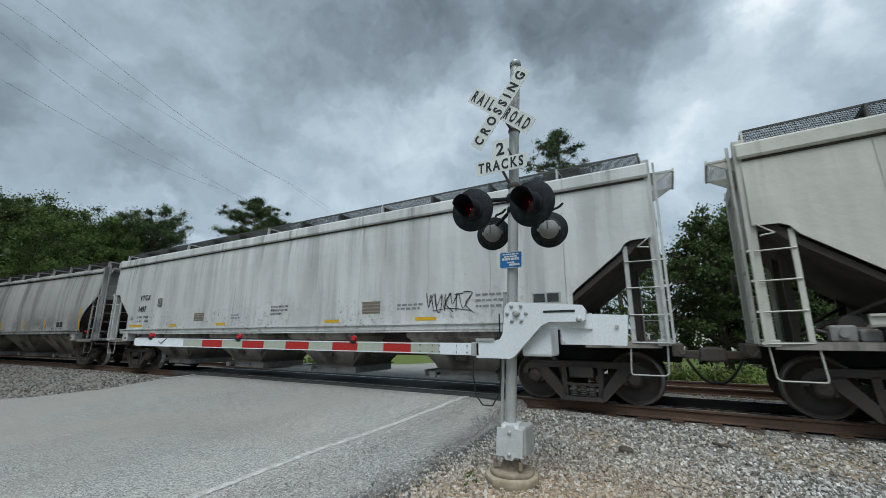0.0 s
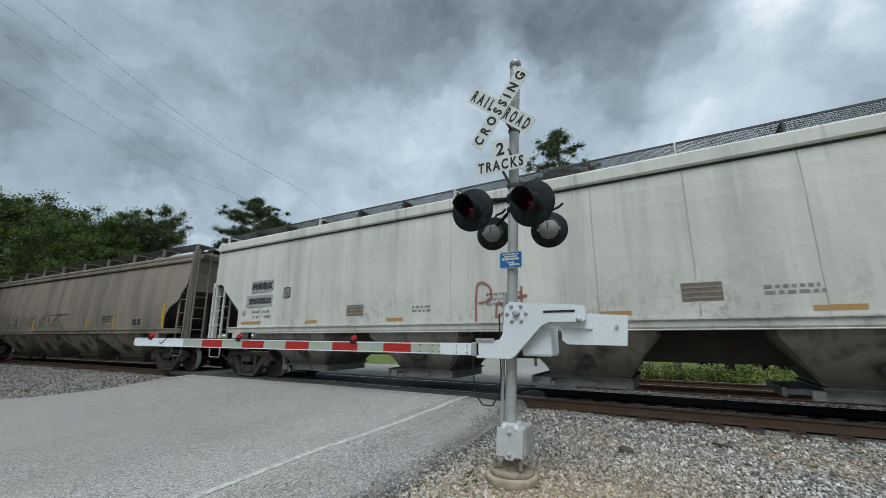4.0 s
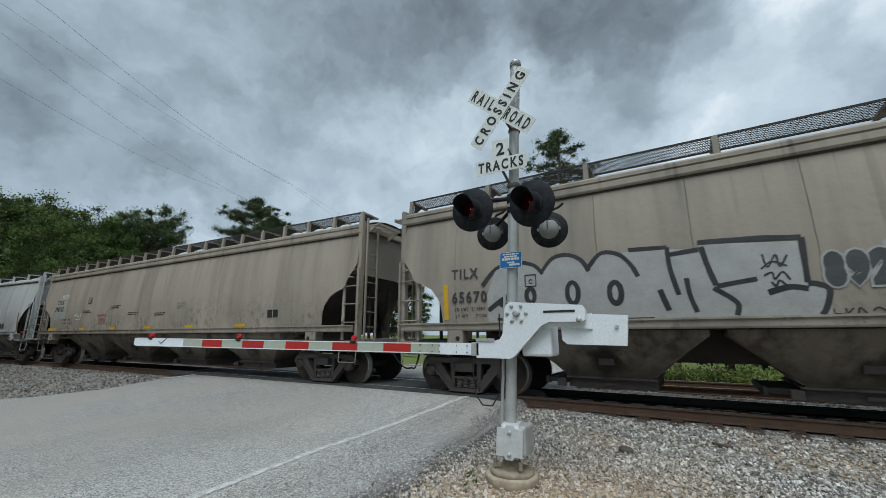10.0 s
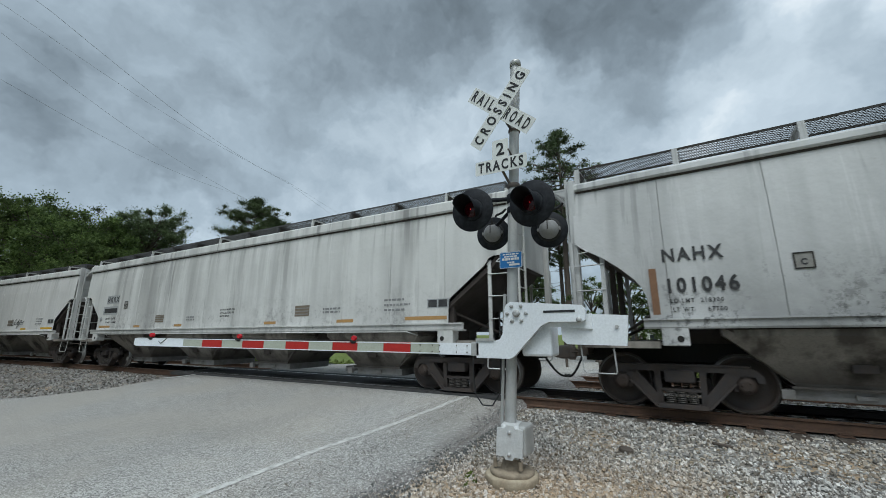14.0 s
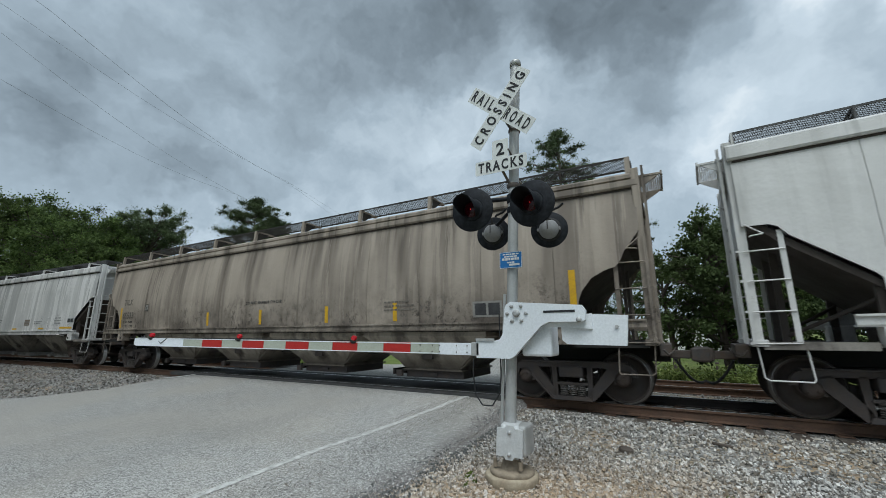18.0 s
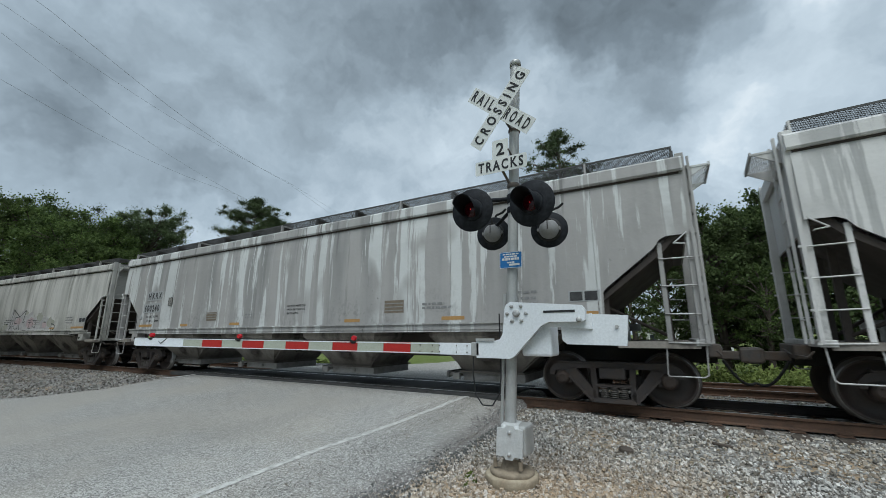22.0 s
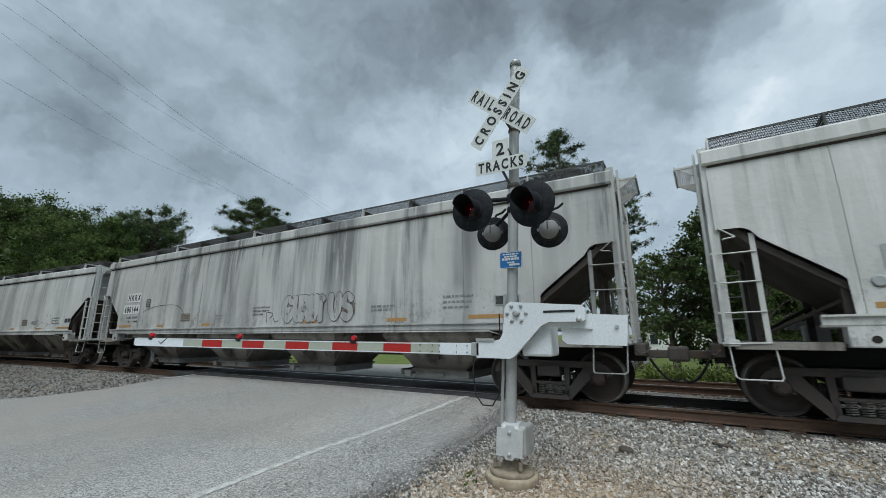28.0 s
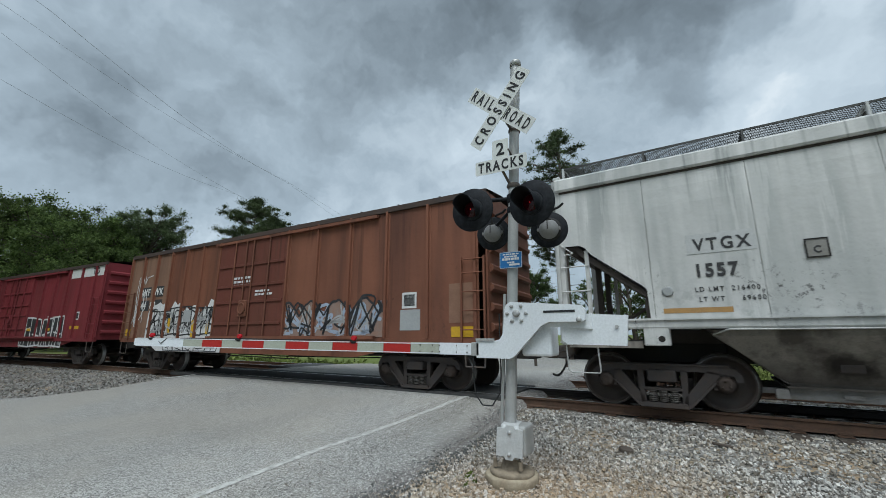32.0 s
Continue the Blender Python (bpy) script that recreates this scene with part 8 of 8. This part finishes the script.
def pine_tree(h, spread, seed, mat, base=0.45, tiers=26, per=60, flat=False):
    """Straight trunk, thin whorled branches and tufts of long needles, dead twigs below the crown."""
    rng = random.Random(seed)
    t = Geo()
    lean = Vector((rng.uniform(-0.02, 0.02) * h, rng.uniform(-0.02, 0.02) * h, 0))
    t.rod((0, 0, -0.3), lean * 0.5 + Vector((0, 0, h * 0.55)), h * 0.0135, 10, h * 0.009)
    t.rod(lean * 0.5 + Vector((0, 0, h * 0.55)), lean + Vector((0, 0, h * 0.975)), h * 0.009, 8, h * 0.002)
    centres, radii = [], []
    for i in range(tiers):
        u = i / (tiers - 1)
        z = h * (base + (0.965 - base) * u)
        trunk = lean * (z / h) + Vector((0, 0, z))
        prof = 0.10 + 0.90 * (1 - u ** 4.5) * (0.62 + 0.38 * math.sin(math.pi * u))
        for k in range(rng.choice((2, 3, 4))):
            reach = spread * prof * rng.uniform(0.5, 1.1)
            a = rng.uniform(0, math.tau)
            e = trunk + Vector((reach * math.cos(a), reach * math.sin(a), reach * rng.uniform(-0.05, 0.45)))
            t.rod(trunk, e, h * 0.0028, 5, h * 0.001, False)
            for q in (0.48, 0.68, 0.85, 1.0):
                side = Vector((-math.sin(a), math.cos(a), 0)) * reach * rng.uniform(-0.30, 0.30) * q
                c = trunk.lerp(e, q) + side + Vector((0, 0, rng.uniform(-0.05, 0.22)))
                t.rod(trunk.lerp(e, q * 0.75), c, h * 0.0012, 4, h * 0.0006, False)
                centres.append(tuple(c))
                radii.append(h * (rng.uniform(0.024, 0.048) if flat else rng.uniform(0.018, 0.034)))
    for i in range(12):
        z = h * rng.uniform(base - 0.22, base)
        a = rng.uniform(0, math.tau)
        r = spread * rng.uniform(0.2, 0.5)
        p = Vector((r * math.cos(a), r * math.sin(a), z + r * rng.uniform(-0.35, 0.1)))
        t.rod((0, 0, z), p, h * 0.0016, 4, h * 0.0006, False)
    return t, leaf_mesh("crown", centres, radii, per, h * 0.0026, seed, 0.75, mat, 4.5)


TREES = {}


def tree(kind, x, y, z, scale, turn, label, group="trees beyond the railway"):
    if kind not in TREES:
        TREES[kind] = {"oak": lambda: (*broad_tree(18, 7.5, 1, M_LEAF, 0.16, 340, 270, 0.15), M_LEAF), "elm": lambda: (*broad_tree(17, 5.5, 2, M_DARKLEAF, 0.30, 200, 240, 0.14), M_DARKLEAF),
                       "maple": lambda: (*broad_tree(14, 5.0, 3, M_LEAF, 0.12, 230, 240, 0.13), M_LEAF), "young": lambda: (*broad_tree(9, 3.2, 4, M_DARKLEAF, 0.05, 300, 120, 0.10), M_DARKLEAF),
                       "thin": lambda: (*broad_tree(9, 2.4, 8, M_LEAF, 0.2, 110, 90, 0.09), M_LEAF), "dome": lambda: (*broad_tree(20, 5.6, 12, M_NEEDLE, 0.60, 170, 230, 0.12), M_NEEDLE),
                       "pine": lambda: (*pine_tree(20, 4.2, 5, M_NEEDLE, 0.50, 29, 90), M_NEEDLE), "pine_b": lambda: (*pine_tree(20, 4.4, 6, M_NEEDLE, 0.56, 24, 210, True), M_NEEDLE)}[kind]()
    t, crown, mat = TREES[kind]
    ob = tagged(new("pine_tree" if "pine" in kind else "tree"), label, "tree", group=group)
    ob.matrix_basis = pose(x, y, z, 0, 0, turn)
    ob.scale = (scale, scale, scale)
    part("trunk", t, M_BARK, ob, "rough brown bark", key=("trunk", kind))
    part("crown", crown, mat, ob, key=("crown", kind))
    return ob


GZ = -0.85
NEAR_WOOD = [
        ("oak", -92, 19, 1.50, 10, "large broad-leaved tree with a full green crown"), ("oak", -76, 22, 1.18, 120, "large broad-leaved tree with a full green crown"), ("maple", -60, 19, 1.0, 60, "rounded green broad-leaved tree"),
        ("oak", -112, 30, 1.5, 200, "large broad-leaved tree with a full green crown"), ("maple", -84, 34, 1.25, 20, "rounded green broad-leaved tree"),
        ("dome", -75.5, 29, 1.27, 40, "umbrella-shaped pine with a broad dark crown"), ("elm", -75, 33, 0.92, 300, "dark green tree with an open crown"),
        ("pine_b", -47.8, 30, 1.02, 0, "dark pine with a flat open crown"), ("pine_b", -44.3, 31, 0.87, 90, "smaller dark pine beside a taller one"), ("pine", -55, 31, 0.80, 160, "small dark pine beside a taller one"),
        ("pine", -7.3, 30, 0.94, 30, "tall loblolly pine with a sparse crown"), ("pine", -4.0, 32, 0.72, 200, "tall pine with drooping side branches"), ("pine", -9.2, 36, 0.80, 100, "tall loblolly pine with a sparse crown")]
FAR_WOOD = [
        ("young", 1.6, 24.5, 0.98, 0, "dense dark green tree beyond the second track"), ("young", 4.2, 26, 1.08, 140, "dense dark green tree beyond the second track"), ("thin", -0.6, 25, 0.82, 70, "slender light green tree"),
        ("young", 7.5, 25, 1.1, 250, "dense dark green tree beyond the second track"), ("young", 11.5, 26, 1.2, 30, "dense dark green tree beyond the second track"), ("thin", -2.8, 29, 0.92, 90, "slender light green tree"),
        ("maple", 15, 30, 0.9, 15, "rounded green broad-leaved tree"), ("thin", -5.2, 28, 0.72, 10, "slender light green tree"), ("maple", 6, 38, 0.95, 200, "rounded green broad-leaved tree"), ("thin", 2.9, 22.5, 0.66, 220, "slender light green tree"),
        ("elm", -25, 48, 0.75, 0, "dark green tree with an open crown"), ("maple", -34, 46, 0.75, 50, "rounded green broad-leaved tree"), ("elm", -17, 50, 0.7, 90, "dark green tree with an open crown"), ("maple", 24, 34, 1.0, 80, "rounded green broad-leaved tree")]
# unseen trees, added left of the view to shade the train's far end
SHADE_TREES = [("oak", -24, -9, 0.9, 15, "large broad-leaved tree with a full green crown"), ("oak", -33, -6, 1.0, 95, "large broad-leaved tree with a full green crown"), ("oak", -44, -5, 1.05, 170, "large broad-leaved tree with a full green crown"),
             ("oak", -57, -4, 1.1, 250, "large broad-leaved tree with a full green crown"), ("oak", -72, -3, 1.1, 320, "large broad-leaved tree with a full green crown")]
for kind, x, y, s, turn, label in NEAR_WOOD + FAR_WOOD + SHADE_TREES:
    tree(kind, x, y, GZ, s, turn, label)


def weeds(name, count, x0, x1, y0, y1, size, tall, seed, label, mat=None):
    rng = np.random.default_rng(seed)
    cs, rs = [], []
    for i in range(count):
        x, y = rng.uniform(x0, x1), rng.uniform(y0, y1)
        hgt = tall * (0.3 + 0.7 * rng.random())
        z = level(near_dist(x, y), PROFILE) - 0.08
        cs.append((x, y, z + hgt * 0.5))
        rs.append(hgt * 0.6)
    me = leaf_mesh(name, cs, rs, 26, size, seed, 1.0, mat or M_WEED, 2.4)
    tagged(new(name, me), label, "weeds", kind="stuff")


weeds("weeds", 2600, -1.7, 15, 14.7, 17.2, 0.05, 1.0, 1, "tall green weeds along the second track")
weeds("weeds", 300, -2.6, 15, 16.5, 18.5, 0.10, 0.6, 6, "tall green weeds along the second track")
weeds("weeds", 260, 2.2, 15, 18.5, 22, 0.13, 1.1, 2, "tall green weeds along the second track")
weeds("weeds", 240, -40, -16.5, 15.5, 20, 0.14, 0.8, 3, "tall green weeds along the second track")
weeds("grass_tuft", 7, -2.62, -2.32, 4.35, 4.75, 0.03, 0.10, 4, "small tuft of grass among the stones")
weeds("grass_tuft", 5, 0.05, 0.35, 5.0, 5.35, 0.03, 0.10, 5, "small tuft of grass among the stones")

# ---- power lines ----
wires = tagged(new("power_line"), "thin sagging overhead wires", "power line")
for k, (a, b) in enumerate((((-60.0, 6.67, 36.6), (-62, 45, 30.0)), ((-40.9, 6.67, 26.8), (-54.75, 40, 26.4)), ((-63.4, 6.67, 35.4), (-67.5, 40, 26.2)), ((-55.8, 6.67, 26.4), (-69.4, 40, 27.2)))):
    a, b = Vector(a), Vector(b)
    pts = [a.lerp(b, i / 12) - Vector((0, 0, 1.2 * math.sin(math.pi * i / 12))) for i in range(13)]
    a0 = a + (a - b) * 1.2
    part("wire", Geo().path([a0, *pts, b + (b - a)], 0.014, 5), M_FAINT, wires)

# ---- far side of the road ----
g = Geo()
rows = []
for i in range(13):
    u = i / 12
    x = -9.6 + 60 * u
    yy = 17.6 + 4.0 * u
    rows.append([(x, yy - 1.9 + 1.4 * (1 - min(1, u * 4)), -0.52), (x, yy + 2.6, -0.52)])
g.sheet(rows)
tagged(part("side_road", g, surface("pale_concrete_lane", (0.42, 0.42, 0.40), (0.34, 0.33, 0.31), 0.5, 1, 0.9)), "pale paved lane beyond the tracks", "road", kind="structure")
fence = tagged(new("post_row"), "row of short grey timber posts beside the lane", "post")
for i in range(9):
    part("post", lambda: Geo().box(-0.07, 0.07, -0.07, 0.07, -0.2, 0.75, b=0.015), M_TIE, fence, key="shortpost", m=pose(-7.5 + i * 1.7, 22.4 + 0.1 * i, -0.75, 0, 0, i * 17))


def house(x, y, w, d, h, label):
    ho = tagged(new("house"), label, "house")
    ho.matrix_basis = pose(x, y, -0.8, 0, 0, 8)
    wl_ = surface("white_siding", (0.68, 0.68, 0.66), (0.55, 0.55, 0.53), 0.4, 1, 0.7)
    part("wall", Geo().box(-w / 2, w / 2, -d / 2, d / 2, 0, h), wl_, ho)
    part("roof", Geo().prism([(-w / 2 - 0.4, h), (w / 2 + 0.4, h), (w / 2 - 1.2, h + 1.5), (-w / 2 + 1.2, h + 1.5)], -d / 2 - 0.4, d / 2 + 0.4), surface("grey_shingles", (0.13, 0.12, 0.115), None, 0.5, 3, 0.9), ho)
    for i in range(3):
        win = part("window", lambda: Geo().box(-0.5, 0.5, -0.06, 0.0, 0.9, 2.2, b=0.02), M_WHITE, ho, key="hwin", m=pose(-w / 3 + i * w / 3, -d / 2, 0))
        part("pane", lambda: Geo().box(-0.42, 0.42, -0.075, -0.061, 0.98, 2.12), surface("dark_glass", (0.03, 0.035, 0.04), None, 0.3, 2, 0.1), win, key="hpane")
    return ho


house(-1.0, 62, 10, 7, 2.9, "small white house behind the trees")


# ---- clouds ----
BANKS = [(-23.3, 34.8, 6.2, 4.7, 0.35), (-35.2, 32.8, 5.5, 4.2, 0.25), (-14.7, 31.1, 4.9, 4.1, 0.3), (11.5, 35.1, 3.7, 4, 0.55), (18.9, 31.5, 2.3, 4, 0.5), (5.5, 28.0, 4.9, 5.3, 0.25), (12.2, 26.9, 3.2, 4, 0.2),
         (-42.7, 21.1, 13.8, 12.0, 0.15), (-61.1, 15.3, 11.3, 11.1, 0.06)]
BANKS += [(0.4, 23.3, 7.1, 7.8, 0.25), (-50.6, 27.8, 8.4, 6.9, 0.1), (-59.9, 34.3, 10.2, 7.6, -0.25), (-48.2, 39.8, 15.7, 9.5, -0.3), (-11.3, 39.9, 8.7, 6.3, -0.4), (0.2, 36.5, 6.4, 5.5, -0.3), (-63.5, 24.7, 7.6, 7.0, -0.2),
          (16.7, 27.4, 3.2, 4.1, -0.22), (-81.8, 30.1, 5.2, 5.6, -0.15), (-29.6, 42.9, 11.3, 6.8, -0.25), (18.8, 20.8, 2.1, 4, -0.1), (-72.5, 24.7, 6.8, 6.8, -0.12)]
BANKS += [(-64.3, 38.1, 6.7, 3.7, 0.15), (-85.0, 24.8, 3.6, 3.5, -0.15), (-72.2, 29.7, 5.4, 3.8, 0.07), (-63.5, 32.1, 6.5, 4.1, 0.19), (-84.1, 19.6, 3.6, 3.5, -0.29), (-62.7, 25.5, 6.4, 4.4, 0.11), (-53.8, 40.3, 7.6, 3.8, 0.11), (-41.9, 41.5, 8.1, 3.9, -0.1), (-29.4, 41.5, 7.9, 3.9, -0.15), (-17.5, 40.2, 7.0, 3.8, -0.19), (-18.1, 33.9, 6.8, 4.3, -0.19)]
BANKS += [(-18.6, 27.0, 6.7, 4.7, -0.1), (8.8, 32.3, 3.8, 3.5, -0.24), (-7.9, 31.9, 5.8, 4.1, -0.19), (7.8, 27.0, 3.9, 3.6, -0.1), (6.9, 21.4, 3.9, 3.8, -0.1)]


def cloud_material():
    """A thin, drifting cloud sheet that lets more or less of the bright sky through."""
    mat = bpy.data.materials.new("cloud_veil")
    mat.use_nodes = True
    nt = mat.node_tree
    nt.nodes.clear()
    nrm = nt.nodes.new("ShaderNodeVectorMath")
    nrm.operation = "NORMALIZE"
    nt.links.new(coords(nt), nrm.inputs[0])
    way = nrm.outputs[0]
    warp = nt.nodes.new("ShaderNodeTexNoise")
    warp.inputs["Scale"].default_value, warp.inputs["Detail"].default_value, warp.inputs["Roughness"].default_value = 4.5, 5, 0.6
    nt.links.new(way, warp.inputs["Vector"])
    shift = nt.nodes.new("ShaderNodeVectorMath")
    shift.operation = "SUBTRACT"
    shift.inputs[1].default_value = (0.5, 0.5, 0.5)
    nt.links.new(warp.outputs["Color"], shift.inputs[0])
    small = nt.nodes.new("ShaderNodeVectorMath")
    small.operation = "SCALE"
    small.inputs["Scale"].default_value = 0.28
    nt.links.new(shift.outputs[0], small.inputs[0])
    bent = nt.nodes.new("ShaderNodeVectorMath")
    bent.operation = "ADD"
    nt.links.new(way, bent.inputs[0])
    nt.links.new(small.outputs[0], bent.inputs[1])
    sep = nt.nodes.new("ShaderNodeSeparateXYZ")
    nt.links.new(bent.outputs[0], sep.inputs[0])
    az = math_node(nt, "MULTIPLY", math_node(nt, "ARCTAN2", sep.outputs[0], sep.outputs[1]), 57.2958)
    flat = math_node(nt, "SQRT", math_node(nt, "ADD", math_node(nt, "MULTIPLY", sep.outputs[0], sep.outputs[0]), math_node(nt, "MULTIPLY", sep.outputs[1], sep.outputs[1])), 0.0)
    el = math_node(nt, "MULTIPLY", math_node(nt, "ARCTAN2", sep.outputs[2], flat), 57.2958)
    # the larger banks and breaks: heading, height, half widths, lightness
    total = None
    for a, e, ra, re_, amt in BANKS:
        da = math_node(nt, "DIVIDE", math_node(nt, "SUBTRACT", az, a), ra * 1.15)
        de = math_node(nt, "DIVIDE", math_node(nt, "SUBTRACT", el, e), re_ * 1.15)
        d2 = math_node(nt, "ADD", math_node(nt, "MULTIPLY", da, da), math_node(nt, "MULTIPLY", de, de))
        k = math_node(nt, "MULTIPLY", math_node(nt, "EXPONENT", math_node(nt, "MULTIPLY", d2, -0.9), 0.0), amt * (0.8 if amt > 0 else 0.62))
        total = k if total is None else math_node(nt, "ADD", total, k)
    mid = noise_at(nt, bent.outputs[0], 4.6, 3, 0.5, (1, 1, 1.5), (4.1, 2.2, 0))
    fine = noise_at(nt, bent.outputs[0], 11.0, 4, 0.5, (1, 1, 1.3), (0.3, 7.7, 0))
    tex = math_node(nt, "ADD", math_node(nt, "MULTIPLY", math_node(nt, "SUBTRACT", mid, 0.5), 0.62), math_node(nt, "MULTIPLY", math_node(nt, "SUBTRACT", fine, 0.5), 0.26))
    f = math_node(nt, "ADD", math_node(nt, "ADD", total, 0.54), tex)
    rp = nt.nodes.new("ShaderNodeValToRGB")
    els = rp.color_ramp.elements
    els[0].position, els[0].color = 0.0, (0.10, 0.12, 0.137, 1)
    els[1].position, els[1].color = 1.0, (0.95, 0.97, 0.98, 1)
    for pos, col in ((0.28, (0.225, 0.268, 0.306, 1)), (0.55, (0.42, 0.49, 0.55, 1)), (0.8, (0.645, 0.715, 0.775, 1))):
        q = els.new(pos)
        q.color = col
    nt.links.new(f, rp.inputs[0])
    c = rp.outputs[0]
    tr = nt.nodes.new("ShaderNodeBsdfTransparent")
    o = nt.nodes.new("ShaderNodeOutputMaterial")
    nt.links.new(c, tr.inputs[0])
    nt.links.new(tr.outputs[0], o.inputs[0])
    return mat


g = Geo()
rows = []
for i in range(25):
    rr = 4600 * i / 24
    rows.append([(rr * math.cos(a), rr * math.sin(a), 600 * (1 - (rr / 4600) ** 2)) for a in [k * math.tau / 48 for k in range(49)]])
g.sheet(rows)
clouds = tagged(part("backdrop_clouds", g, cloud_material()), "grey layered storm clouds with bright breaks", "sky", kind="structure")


# ---- motions ----
def motions():
    """The train runs along its line, wheels rolling while it is in sight; the clouds drift."""
    times = sorted({round(i * 0.8, 2) for i in range(41)} | {8.4, 8.6, 8.7, 8.9, 9.0, 9.1, 9.3, 9.4, 9.8})
    for car, tail, L, wheels in CAR_ENDS:
        inset = 1.49
        rows = []
        for t in times:
            s = tail + run(t)
            a, _ = track(s + inset)
            b, _ = track(s + L - inset)
            h = math.degrees(math.atan2(b.y - a.y, b.x - a.x))
            m = pose(0, 0, 0, 0, 0, h)
            m.translation = a - m.to_3x3() @ Vector((inset, 0, 0))
            rows.append((t, m))
        walk(car, rows)
        for w in wheels:
            at = w.matrix_basis.translation.copy()
            x = w.parent.matrix_basis.translation.x + at.x
            # rolling from where the wheel comes into sight to where it leaves
            steps = [(0.0, 0.0)]
            ang, t = 0.0, 0.0
            last = tail + x + run(0.0)
            while t < 31.999:
                t = min(t + 1 / 30.0, 32.0)
                here = tail + x + run(t)
                if -34 < here < 9:
                    if steps[-1][1] == ang and steps[-1][0] < t - 0.05:
                        steps.append((t - 1 / 30.0, ang))
                    ang += math.degrees((here - last) / 0.457)
                    steps.append((t, ang))
                last = here
            if steps[-1][0] < 32.0:
                steps.append((32.0, ang))
            walk(w, [(t, pose(at.x, at.y, at.z, 0, a, 0)) for t, a in steps])
    walk(clouds, [(0.0, pose(0, 0, 0)), (32.0, pose(0, 0, 0, 0, 0, -8.5))])


motions()
